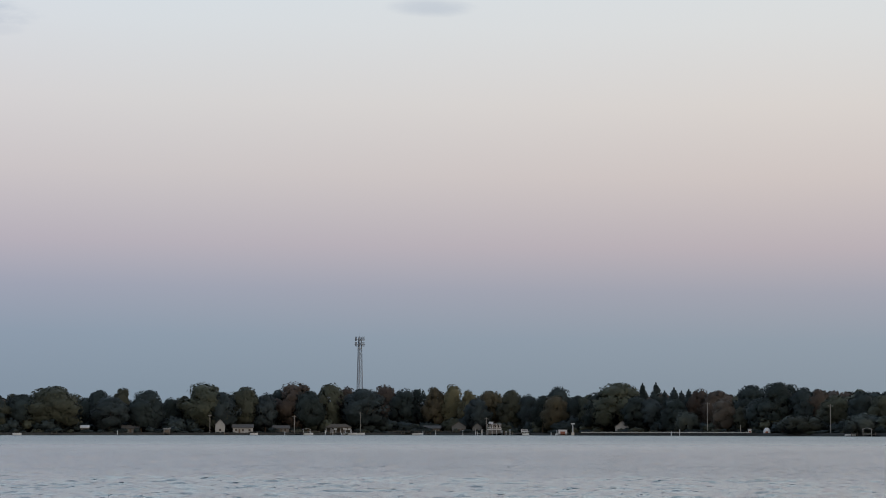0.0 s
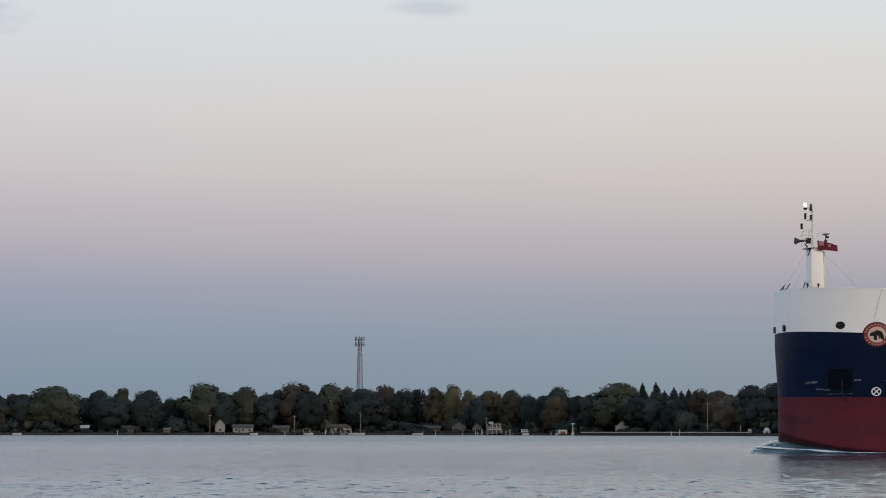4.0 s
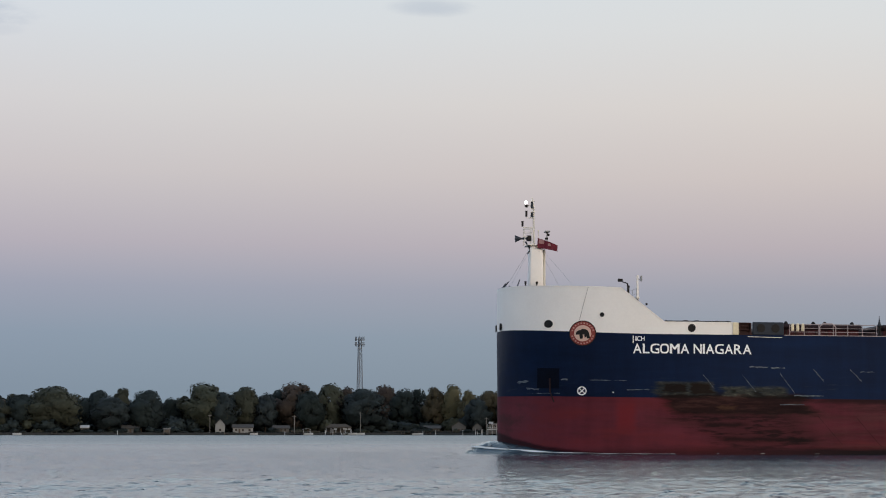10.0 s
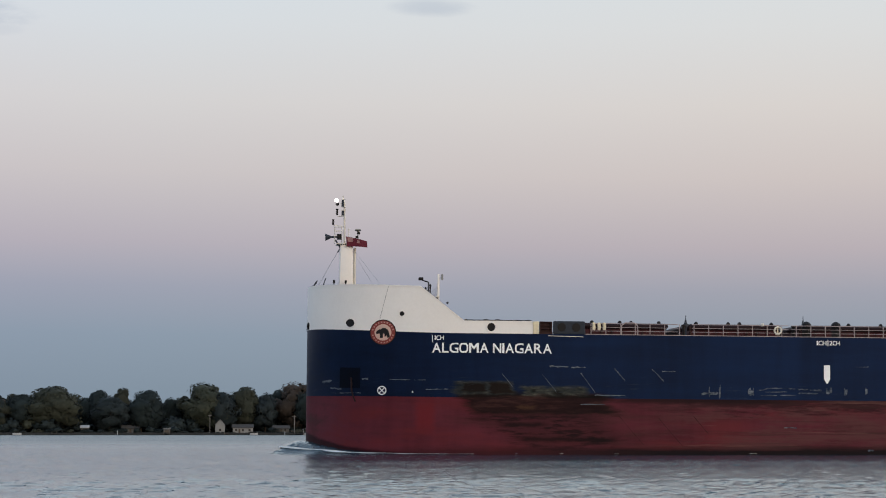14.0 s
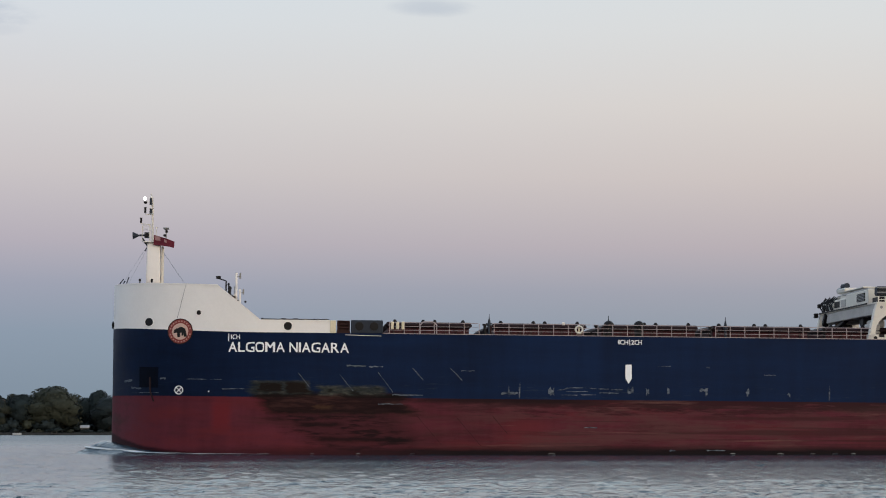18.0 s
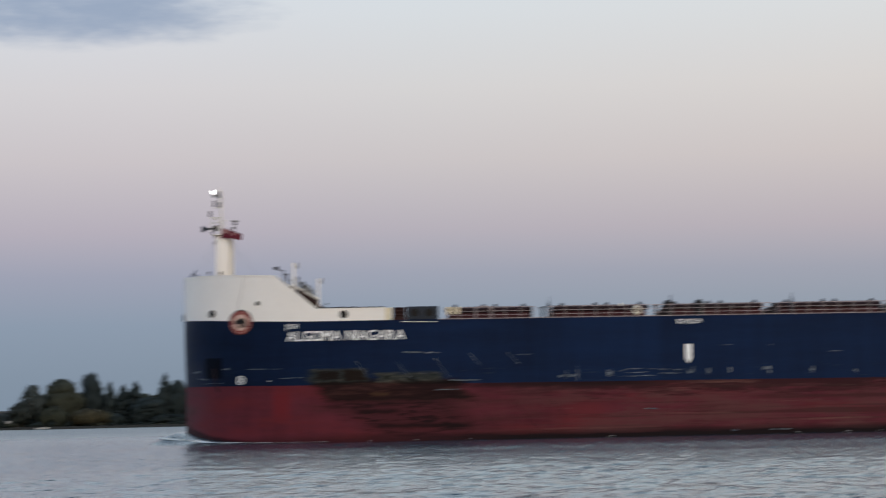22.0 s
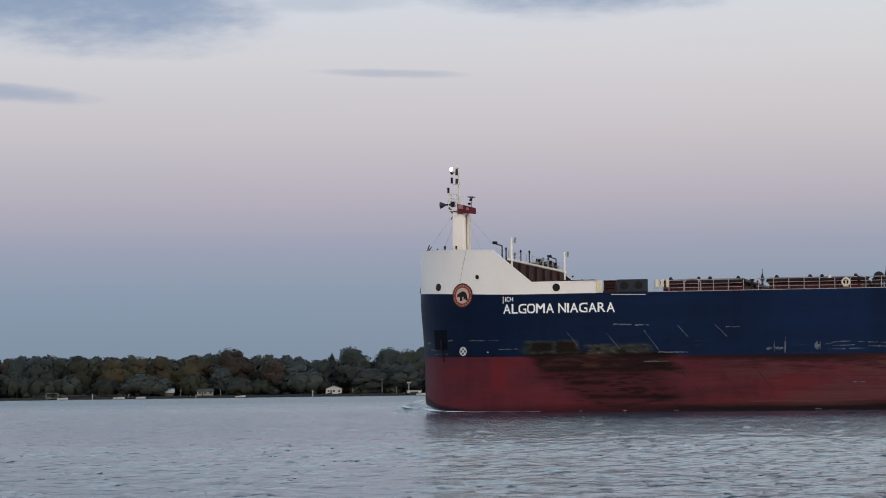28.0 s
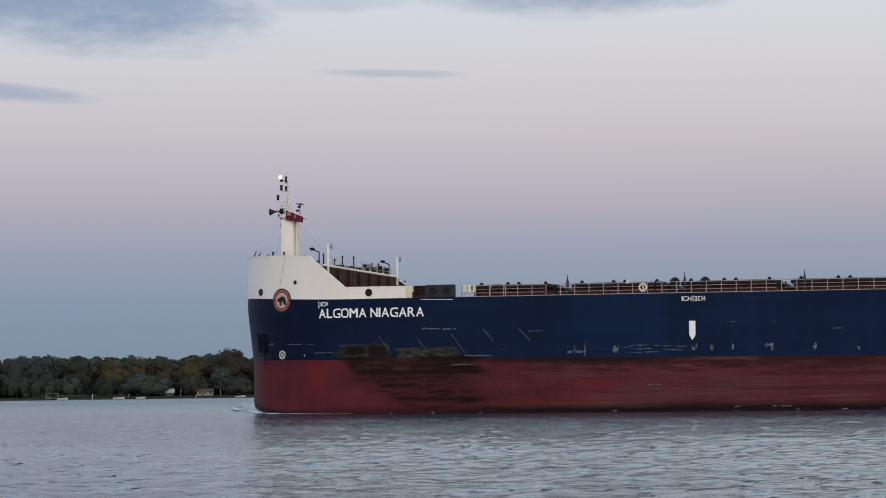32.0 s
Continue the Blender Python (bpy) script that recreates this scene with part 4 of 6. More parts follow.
def build_ship():
    part("hull_bottom", band(lambda x, f: KEEL + (RED_TOP + 0.25 * sheer(x) - KEEL) * f, 10), RED, ship, "red boot-top plating, scraped and sooty along the side", True)
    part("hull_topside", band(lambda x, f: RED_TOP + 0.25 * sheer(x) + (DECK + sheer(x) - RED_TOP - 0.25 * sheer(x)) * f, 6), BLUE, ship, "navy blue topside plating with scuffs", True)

    # white bulwark: high round the bow, dropping in a slope to a low ledge
    def top(x):
        if x <= 9.4:
            return 14.78 - 0.42 * (x / 9.4)
        if x <= 13.05:
            return 14.36 + (11.42 - 14.36) * (x - 9.4) / 3.65
        return 11.42
    def outer(x, f):
        return DECK + sheer(x) + (top(x) - DECK - sheer(x)) * f
    global STATIONS
    keep = list(STATIONS)
    STATIONS = sorted(set(keep) | {9.4, 10.3, 11.2, 12.1, 13.05, 18.9})
    part("bulwark", band(outer, 5, x_max=18.9, transom=False), WHITE, ship, "white-painted bow bulwark", True)
    part("bulwark_inner_face", band(outer, 3, x_max=18.9, inset=0.22, flip=True, transom=False), BROWN, ship, "dark brown inner face of the bulwark")
    path = [(x, 1) for x in sorted(STATIONS, reverse=True) if x <= 18.9] + [(x, -1) for x in sorted(STATIONS) if 0 < x <= 18.9]
    verts, faces = [], []
    for x, s in path:
        z = top(x) + 0.02
        verts += [(x, s * (half_breadth(x, z) + 0.03), z), (x + (0.3 if x < 0.5 else 0), s * max(0, half_breadth(x, z) - 0.28), z), (x, s * (half_breadth(x, z) + 0.03), z - 0.10)]
    for i in range(len(path) - 1):
        a = i * 3
        faces += [(a, a + 3, a + 4, a + 1), (a + 2, a + 5, a + 3, a)]
    part("bulwark_cap", (verts, [], faces), WHITE, ship, "white bulwark cap rail")
    STATIONS = keep
    for s in (-1, 1):
        bm = boxes((18.9, 19.4, s * HALF - 0.1, s * HALF + 0.1, DECK, 11.42), bevel=0.03)
        part("bulwark_end", bm, YELLOWED, ship, "yellowed end panel of the bulwark")

    # decks
    def deck(name, z, x0, x1, mt, label):
        xs = [x for x in [x0] + [q for q in STATIONS if x0 < q < x1] + [x1]]
        v = [(x, half_breadth(x, z) - 0.1, z) for x in xs] + [(x, -half_breadth(x, z) + 0.1, z) for x in reversed(xs)]
        part(name, (v, [], [tuple(range(len(v)))[::-1]]), mt, ship, label)
    deck("main_deck", DECK - 0.02, 9.0, LENGTH, OXIDE, "oxide red main deck")
    deck("forecastle_deck", 13.4, 0.3, 10.9, OXIDE, "oxide red forecastle deck")
    yb = half_breadth(10.8, 12) - 0.25
    part("forecastle_bulkhead", boxes((10.6, 10.9, -yb, yb, DECK, 13.4)), BROWN, ship, "dark brown aft bulkhead of the forecastle")
    for y in (-7.5, -4.5, -1.5, 1.5, 4.5, 7.5):
        part("stiffener", boxes((10.9, 11.12, y - 0.12, y + 0.12, DECK, 13.3)), BROWN, ship)
    for y in (-3.0, 3.2):
        part("bulkhead_door", boxes((10.9, 10.98, y - 0.45, y + 0.45, DECK + 0.15, DECK + 2.1), bevel=0.03), OXIDE, ship, "oxide red steel door")
    # pale coaming on the forecastle's aft edge, with thin grey rails and black fittings behind it
    part("deck_edge_coaming", boxes((10.75, 10.98, -yb, yb, 13.38, 13.58), bevel=0.03), CREAM, ship, "pale coaming along the forecastle's aft edge")
    for y in np.linspace(-yb + 0.3, yb - 0.3, 11):
        part("rail_post", rods(((10.8, y, 13.4), (10.8, y, 14.3), 0.02), seg=6), GREYMETAL, ship)
    for z in (13.85, 14.3):
        part("rail_bar", rods(((10.8, -yb + 0.3, z), (10.8, yb - 0.3, z), 0.014), seg=6), GREYMETAL, ship)
    for k, y in enumerate((-9.6, -6.6, -4.4, -1.2, 1.6, 4.2, 6.2, 8.3)):
        h = (1.05, 0.75, 1.15, 1.3, 0.7, 0.95)[k % 6]
        bm = rods(((10.3, y, 13.4), (10.3, y, 13.4 + h), 0.07, 0.06))
        rod(bm, (10.3, y, 13.4 + h), (10.3, y, 13.4 + h + 0.18), 0.12, 0.06)
        part("mushroom_vent", bm, DARK, ship, "slim black deck vent")
    # smaller black fittings crowd the far half of the deck edge
    for k in range(13):
        y = 1.0 + 0.66 * k
        h = (0.55, 0.85, 0.62, 0.95, 0.7)[k % 5]
        part("deck_fitting", boxes((10.35, 10.62, y - 0.11, y + 0.11, 13.4, 13.4 + h), (10.3, 10.66, y - 0.16, y + 0.16, 13.4 + h - 0.16, 13.4 + h), bevel=0.03), DARK if k % 3 else GREYMETAL, ship, "small black deck fitting" if k % 3 else "small grey deck fitting")
    # windlass drums on the forecastle
    for y in (-5.0, 5.0):
        bm = rods(((7.2, y - 1.2, 14.0), (7.2, y + 1.2, 14.0), 0.4))
        box(bm, 6.8, 7.6, y - 1.5, y - 1.2, 13.4, 14.4)
        box(bm, 6.8, 7.6, y + 1.2, y + 1.5, 13.4, 14.4)
        part("windlass", bm, DARK, ship, "black anchor windlass")
    # deck lights and slender posts at the slope, on both sides
    for s in (-1, 1):
        y = s * 10.2
        w = part("floodlight_post", rods(((10.1, y, 13.0), (10.1, y, 14.75), 0.06), ((10.1, y, 14.75), (9.55, y, 14.92), 0.05)), DARK, ship, "black bent floodlight post")
        part("floodlight", boxes((9.25, 9.65, y - 0.2, y + 0.2, 14.9, 15.15), bevel=0.04), DARK, w)
        p = part("vent_post", rods(((10.95, y, 11.3), (10.95, y, 15.45), 0.12, 0.10)), WHITE, ship, "slender white post")
        part("post_fitting", boxes((11.20, 11.36, y - 0.08, y + 0.08, 14.95, 15.45), (10.95, 11.3, y - 0.03, y + 0.03, 15.1, 15.16), bevel=0.02), GREYMETAL, p)
        part("small_lamp", ball(bmesh.new(), (11.75, y, 13.0), 0.10), DARK, ship)
        part("bollard", rods(((15.0, s * 10.8, DECK), (15.0, s * 10.8, 11.6), 0.22), ((16.0, s * 10.8, DECK), (16.0, s * 10.8, 11.6), 0.22)), DARK, ship, "pair of black mooring bollards")

    # dark pipe along the top of the low ledge
    part("ledge_pipe", rods(((13.2, -11.35, 11.50), (18.8, -11.6, 11.48), 0.045), ((13.2, -11.35, 11.3), (13.2, -11.35, 11.58), 0.09), ((17.6, -11.55, 11.3), (17.6, -11.55, 11.56), 0.07), ((18.5, -11.6, 11.3), (18.5, -11.6, 11.55), 0.09)), DARK, ship, "dark pipe along the bulwark ledge")
    # openings with rims
    for x, z, r in ((3.55, 11.30, 0.36), (7.85, 12.02, 0.22), (15.35, 10.90, 0.36)):
        o = decal("fairlead_hole", ring(x, z, r), DARK, ship, "round black mooring fairlead", 0.02)
        bm = bmesh.new()
        n = 24
        for k in range(n):
            a0, a1 = 2 * math.pi * k / n, 2 * math.pi * (k + 1) / n
            rod(bm, on_side(x + r * 1.05 * math.cos(a0), z + r * 1.05 * math.sin(a0), 0.03), on_side(x + r * 1.05 * math.cos(a1), z + r * 1.05 * math.sin(a1), 0.03), 0.04, seg=5)
        part("fairlead_rim", bm, WHITE, o)
    for s in (-1, 1):
        o = part("stem_fairlead", rods(((-0.02, s * 1.7, 11.3), (0.5, s * 1.7, 11.3), 0.32), seg=18), DARK, ship, "oval black fairlead at the stem")
    # seam of the bulwark above the emblem
    decal("bulwark_seam", [(6.0, 11.6), (6.035, 11.6), (6.725, 14.4), (6.69, 14.4)], GREYMETAL, ship, "", 0.02)

    # round emblem: red ring, pale disc, dark four-legged shape
    ex, ez = 6.28, 10.44
    em = decal("emblem", ring(ex, ez, 1.10), DARK, ship, "round red company emblem with an animal silhouette", 0.02, 0.4)
    decal("emblem_ring", ring(ex, ez, 1.02), EMBLEM_RED, em, "", 0.03, 0.4)
    for k in range(22):
        a = 2 * math.pi * k / 22
        c, s = math.cos(a), math.sin(a)
        if abs(s) > 0.25:
            q = [(ex + c * 0.82 - s * 0.06, ez + s * 0.82 + c * 0.06), (ex + c * 0.82 + s * 0.06, ez + s * 0.82 - c * 0.06), (ex + c * 0.93 + s * 0.06, ez + s * 0.93 - c * 0.06), (ex + c * 0.93 - s * 0.06, ez + s * 0.93 + c * 0.06)]
            decal("emblem_bar", q, EMBLEM_PALE, em, "", 0.042)
    decal("emblem_disc", ring(ex, ez, 0.70), EMBLEM_DISC, em, "", 0.036, 0.4)
    body = [(-0.57, -0.02), (-0.50, 0.14), (-0.38, 0.20), (-0.30, 0.30), (-0.22, 0.24), (-0.05, 0.37), (0.18, 0.37), (0.40, 0.24), (0.50, 0.0), (0.60, -0.44), (0.36, -0.46), (0.26, -0.14), (0.0, -0.10), (0.02, -0.46), (-0.24, -0.48), (-0.26, -0.10), (-0.42, -0.12), (-0.54, -0.14)]
    decal("emblem_figure", [(ex + a, ez + b) for a, b in body], DARK, em, "", 0.048, 0.5)
    decal("emblem_leg", [(ex + a, ez + b) for a, b in ((0.12, -0.06), (0.26, -0.06), (0.28, -0.34), (0.14, -0.36))], DARK, em, "", 0.048, 0.5)

    # lettering and marks
    lettering("ALGOMA NIAGARA", 10.40, 20.50, 8.71, 9.54, MARK, ship, "white ship's name in capitals")
    lettering("1CH", 10.60, 11.36, 9.78, 10.16, MARK, ship, "small white hold mark")
    decal("hold_mark_bar", [(10.38, 9.60), (10.45, 9.60), (10.45, 10.22), (10.38, 10.22)], MARK, ship, "", 0.03)
    lettering("1CH", 43.4, 44.25, 9.68, 10.06, MARK, ship, "small white hold mark")
    lettering("2CH", 44.5, 45.4, 9.68, 10.06, MARK, ship, "small white hold mark")
    decal("hold_mark_bar", [(44.35, 9.60), (44.41, 9.60), (44.41, 10.12), (44.35, 10.12)], MARK, ship, "", 0.03)
    decal("tug_mark", [(44.01, 7.97), (44.55, 7.97), (44.55, 6.78), (44.28, 6.33), (44.01, 6.78)], MARK, ship, "white downward-pointing tug mark", 0.03)
    cx, cz = 6.25, 5.50
    outer_ring, inner_ring = ring(cx, cz, 0.38, 24), ring(cx, cz, 0.30, 24)
    th = part("thruster_mark", ([on_side(x, z, 0.03) for x, z in outer_ring] + [on_side(x, z, 0.03) for x, z in inner_ring], [], [(k, (k + 1) % 24, 24 + (k + 1) % 24, 24 + k) for k in range(24)]), MARK, ship, "white crossed-circle thruster mark")
    for s in (-1, 1):
        d, w = 0.235, 0.05
        decal("thruster_cross", [(cx - d - w, cz - s * d), (cx - d + w, cz - s * d), (cx + d + w, cz + s * d), (cx + d - w, cz + s * d)], MARK, th, "", 0.034)
    decal("thruster_dot", ring(8.8, 5.38, 0.06, 8), MARK, ship, "", 0.03)

    # anchor pocket, a flat patch painted dark as recess shade, with the anchor shank
    pocket = decal("anchor_pocket", [(2.75, 5.75), (4.45, 5.70), (4.45, 7.45), (2.75, 7.50)], POCKET, ship, "flat dark patch painted as the shade of the anchor pocket", 0.015)
    bm = rods((on_side(3.7, 6.6, 0.05), on_side(3.75, 5.4, 0.08), 0.08), (on_side(3.75, 5.4, 0.08), on_side(4.05, 4.55, 0.10), 0.06))
    part("anchor", bm, HATCHTOP, pocket, "dark stockless anchor")

    # scrapes through the paint, light primer showing
    rng = random.Random(3)

    def scrape(x, z, w, h, lean=0.0, mt=SCRATCH):
        """One scuff: x aft, z up, its length and width, and how it leans."""
        n = max(5, int(w / 0.22))
        h = h * 0.9 if lean < -0.5 else h * 1.5
        up = [(x + w * k / n, z + h / 2 * rng.uniform(0.1, 1.2) + lean * w * k / n) for k in range(n + 1)]
        dn = [(x + w * k / n, z - h / 2 * rng.uniform(0.1, 1.2) + lean * w * k / n) for k in range(n, -1, -1)]
        decal("paint_scrape", up + dn, mt, ship, "", 0.016)
    # forward of the name
    scrape(1.3, 6.3, 0.8, 0.18, 0.1)
    scrape(2, 5.75, 0.9, 0.12, -0.1)
    scrape(2.3, 5.3, 2.2, 0.05)
    scrape(4.6, 6.5, 0.5, 0.1)
    scrape(6.9, 6.42, 1.7, 0.05)
    scrape(8.9, 6.4, 1, 0.03)
    scrape(9.9, 5.6, 1.9, 0.06, 0.02)
    # below the name
    scrape(16.3, 6.95, 0.9, 0.10, -1.2)
    scrape(19.7, 6.95, 1.2, 0.12, -1.2)
    scrape(20.35, 7.62, 1.6, 0.11)
    scrape(22.2, 7.57, 1.2, 0.11)
    scrape(23.0, 7.1, 1.25, 0.12, -1.35)
    scrape(23.0, 4.45, 2.1, 0.06)
    scrape(24.2, 5.22, 2.6, 0.08)
    scrape(25.9, 7.5, 0.9, 0.2, -1.15)
    scrape(29.1, 7.5, 1.0, 0.16, -1.0)
    # dark rubs across the red
    for x, z, w in ((23.2, 3.5, 1.25), (26.3, 3.45, 2.1), (29.7, 3.3, 2.0), (32.7, 3.5, 1.25)):
        scrape(x, z, w, 0.10, -1.15, RUB)
    # along the rubbed seam
    scrape(30, 7.3, 1.2, 0.07)
    scrape(33.4, 5.45, 1.4, 0.16)
    scrape(34, 5.6, 0.1, 0.7)
    scrape(34.9, 5.65, 0.12, 0.9)
    scrape(37.4, 5.55, 0.5, 0.5, 0.3)
    scrape(38.2, 5.72, 0.9, 0.08, 0.22)
    scrape(38.5, 5.35, 1.4, 0.07)
    scrape(38.9, 5.62, 1.9, 0.04, 0.02)
    scrape(39.1, 5.93, 1.3, 0.07, 0.03)
    scrape(40.2, 5.38, 1.3, 0.06)
    scrape(40.5, 5.97, 1, 0.06, -0.06)
    scrape(40.5, 2.6, 1.1, 0.07)
    scrape(41.7, 5.88, 0.9, 0.08)
    scrape(41.8, 5.55, 1.7, 0.1)
    scrape(42.8, 5.84, 1, 0.07)
    # further aft
    scrape(44.2, 5.9, 0.5, 0.5, -0.4)
    scrape(45.8, 5.75, 0.25, 0.5, -0.3)
    scrape(46.8, 7.85, 1.1, 0.05)
    scrape(47.6, 5.75, 0.2, 0.45)
    scrape(47.8, 0.7, 0.5, 0.12)
    scrape(50.4, 5.85, 0.7, 0.2, 0.1)
    scrape(50.9, 5.6, 0.2, 0.5)
    scrape(51, 7.8, 0.3, 0.1)
    scrape(51, 0.75, 1.6, 0.12)
    scrape(54.4, 5.7, 0.3, 0.5, 0.3)
    scrape(56, 7.2, 1, 0.05)
    scrape(58, 5.55, 0.25, 0.25)
    scrape(61.6, 5.75, 0.12, 0.8)
    decal("fender_strip", [(20.2, 10.19), (23.2, 10.13), (23.2, 10.18), (20.2, 10.24)], CREAM, ship, "pale rubbing strip", 0.05)

    # break in the rail: brown roller fairlead, then the slate bulwark with two round chocks
    bm = boxes((19.45, 20.6, -HALF + 0.1, -HALF + 0.5, DECK, 10.55), (19.5, 19.62, -HALF + 0.15, -HALF + 0.45, DECK, 11.4), (20.45, 20.57, -HALF + 0.15, -HALF + 0.45, DECK, 11.4))
    box(bm, 19.5, 20.55, -HALF + 0.42, -HALF + 0.48, DECK, 11.38)
    for z in (10.8, 11.1, 11.38):
        rod(bm, (19.5, -HALF + 0.3, z), (20.55, -HALF + 0.3, z), 0.06)
    part("roller_fairlead", bm, BROWN, ship, "dark rusty roller fairlead")
    sb = part("chock_bulwark", boxes((20.65, 23.35, -HALF, -HALF + 0.3, DECK, 11.48), bevel=0.06), SLATE, ship, "blue-grey steel bulwark with two round chocks")
    for x in (21.35, 22.6):
        part("chock", rods(((x, -HALF - 0.06, 10.95), (x, -HALF + 0.05, 10.95), 0.36), seg=20), DARK, sb)
    for x in (24.15, 24.6, 25.05):
        part("life_ring_holder", boxes((x - 0.13, x + 0.13, -HALF + 0.12, -HALF + 0.3, 10.75, 11.4), bevel=0.05), YELLOWED, ship, "pale bag hung on the rail")

    # deck edge rail
    x = 23.9
    while x < 112:
        if not 65.6 < x < 71.2:
            part("rail_post", rods(((x, -HALF + 0.18, DECK), (x, -HALF + 0.18, 11.32), 0.035), seg=6), RAIL, ship)
        x += 1.27
    for x0, x1 in ((23.9, 31.4), (32.6, 41.0), (41.2, 51.4), (51.9, 65.4), (71.4, 112.0)):
        for z, r in ((10.68, 0.022), (11.0, 0.022), (11.32, 0.032)):
            part("rail_bar", rods(((x0, -HALF + 0.18, z), (x1, -HALF + 0.18, z), r), seg=6), RAIL, ship)
    bm = rods(((26.5, -HALF + 0.1, DECK), (26.5, -HALF + 0.1, 11.15), 0.05), ((26.5, -HALF + 0.1, 11.15), (26.8, -HALF + 0.1, 11.4), 0.05), ((26.8, -HALF + 0.1, 11.4), (27.6, -HALF + 0.1, 11.4), 0.05), ((27.6, -HALF + 0.1, 11.4), (27.9, -HALF + 0.1, 11.15), 0.05), ((27.9, -HALF + 0.1, 11.15), (27.9, -HALF + 0.1, DECK), 0.05))
    part("rail_gate", bm, RAIL, ship, "arched boarding gate in the rail")

    # pale strip added for the lit edge where the deck meets the side
    part("deck_edge_strip", boxes((23.4, 112.0, -HALF - 0.02, -HALF + 0.10, DECK - 0.01, DECK + 0.045)), RAIL, ship, "pale pinkish strip painted for the lit deck edge")

    # hatches
    for x0, x1 in ((24.0, 31.0), (33.2, 41.0), (42.9, 50.8), (52.4, 60.8), (62.4, 70.2), (72.2, 80.2), (82.0, 90.0), (92.0, 100.0), (102.0, 110.0)):
        c = part("hatch_coaming", boxes((x0, x1, -8.0, 8.0, DECK - 0.02, 11.05), bevel=0.04), OXIDE, ship, "oxide red hatch coaming")
        for k in range(int((x1 - x0) / 0.9)):
            xx = x0 + 0.5 + k * 0.9
            part("coaming_stay", boxes((xx - 0.05, xx + 0.05, -8.25, -8.0, DECK, 11.0)), BROWN, c)
        l = part("hatch_cover", boxes((x0 - 0.25, x1 + 0.25, -8.3, 8.3, 11.05, 11.56), bevel=0.2), HATCHTOP, ship, "blackish brown hatch cover")
        mid = (x0 + x1) / 2
        for xx in (mid - 0.45, mid + 0.55, x0 + 0.6, x1 - 0.5):
            part("lifting_lug", rods(((xx, -7.6, 11.5), (xx, -7.6, 11.68), 0.2, 0.17), ((xx, -7.6, 11.68), (xx, -7.6, 11.8), 0.17, 0.08), seg=10), DARK, l)
    for x in (42.7, 45.3):
        bm = ball(bmesh.new(), (x, -11.1, 11.3), 0.46)
        rod(bm, (x, -11.1, DECK), (x, -11.1, 11.25), 0.4)
        part("deck_ventilator", bm, DARK, ship, "dark round-topped deck ventilator")
    for x in (32.1, 41.7, 51.6, 61.6, 71.2):
        part("vent_pipe", rods(((x, -10.6, DECK), (x, -10.6, 11.2), 0.12), ((x, -10.6, 11.2), (x, -10.6, 11.35), 0.2)), DARK, ship)
        part("sounding_post", rods(((x + 0.5, -10.9, DECK), (x + 0.5, -10.9, 11.2), 0.08)), BROWN, ship)
    for x in (32.7, 43.1, 53.4, 74.0):
        part("cone_marker", rods(((x, -8.5, 11.3), (x, -8.5, 12.0), 0.20, 0.04), ((x, -8.5, 12.0), (x, -8.5, 12.3), 0.03), ((x - 0.25, -8.5, 11.5), (x + 0.25, -8.5, 11.5), 0.035), ((x, -8.5, DECK), (x, -8.5, 11.3), 0.10), seg=10), SLATE, ship, "dark cone-topped vent mast")
    bm = bmesh.new()
    for k in range(20):
        a0, a1 = 2 * math.pi * k / 20, 2 * math.pi * (k + 1) / 20
        rod(bm, (40.05 + 0.30 * math.cos(a0), -HALF + 0.08, 10.9 + 0.30 * math.sin(a0)), (40.05 + 0.30 * math.cos(a1), -HALF + 0.08, 10.9 + 0.30 * math.sin(a1)), 0.08, seg=7)
    buoy = part("lifebuoy", bm, CREAM, ship, "white lifebuoy hung on the rail")
    part("buoy_bracket", boxes((39.85, 40.25, -HALF + 0.15, -HALF + 0.2, 10.5, 10.72), (40.0, 40.1, -HALF + 0.15, -HALF + 0.2, 10.7, 11.3)), YELLOWED, buoy)
    part("rail_lamp", boxes((38.6, 38.85, -HALF + 0.1, -HALF + 0.25, 11.25, 11.5), bevel=0.03), CREAM, ship)

    # hatch cover gantry crane
    crane = part("gantry_crane", boxes((65.9, 69.4, -9.6, 9.6, 13.6, 13.72)), CREAM, ship, "white travelling gantry crane for the hatch covers")
    def leg_frame(y0, y1, label):
        bm = bmesh.new()
        x0, x1, zt, zb = 65.15, 70.2, 13.6, DECK
        n = 16
        inner = [(x0 + 0.62, zb + 0.5)] + [(67.68 - 1.92 * math.cos(math.pi * k / n), 11.0 + 1.75 * math.sin(math.pi * k / n)) for k in range(n + 1)] + [(x1 - 0.62, zb + 0.5)]
        # front and back faces as strips between the outer frame and the arch
        def outer_at(f):
            pts = [(x0, zb), (x0 + 0.12, zb + 0.55), (x0 + 0.75, zt), (x1 - 0.85, zt), (x1 - 0.14, zb + 0.55), (x1, zb)]
            lens = [math.dist(a, b) for a, b in zip(pts, pts[1:])]
            d = f * sum(lens)
            for (a, b), l in zip(zip(pts, pts[1:]), lens):
                if d <= l or (b == pts[-1]):
                    k = min(1, d / l)
                    return (a[0] + (b[0] - a[0]) * k, a[1] + (b[1] - a[1]) * k)
                d -= l
        m = len(inner)
        rings = []
        for yy in (y0, y1):
            rings.append(([bm.verts.new((*[outer_at(k / (m - 1))[0]], yy, outer_at(k / (m - 1))[1])) for k in range(m)], [bm.verts.new((a, yy, b)) for a, b in inner]))
        for o, i in rings:
            for k in range(m - 1):
                bm.faces.new((o[k], o[k + 1], i[k + 1], i[k]))
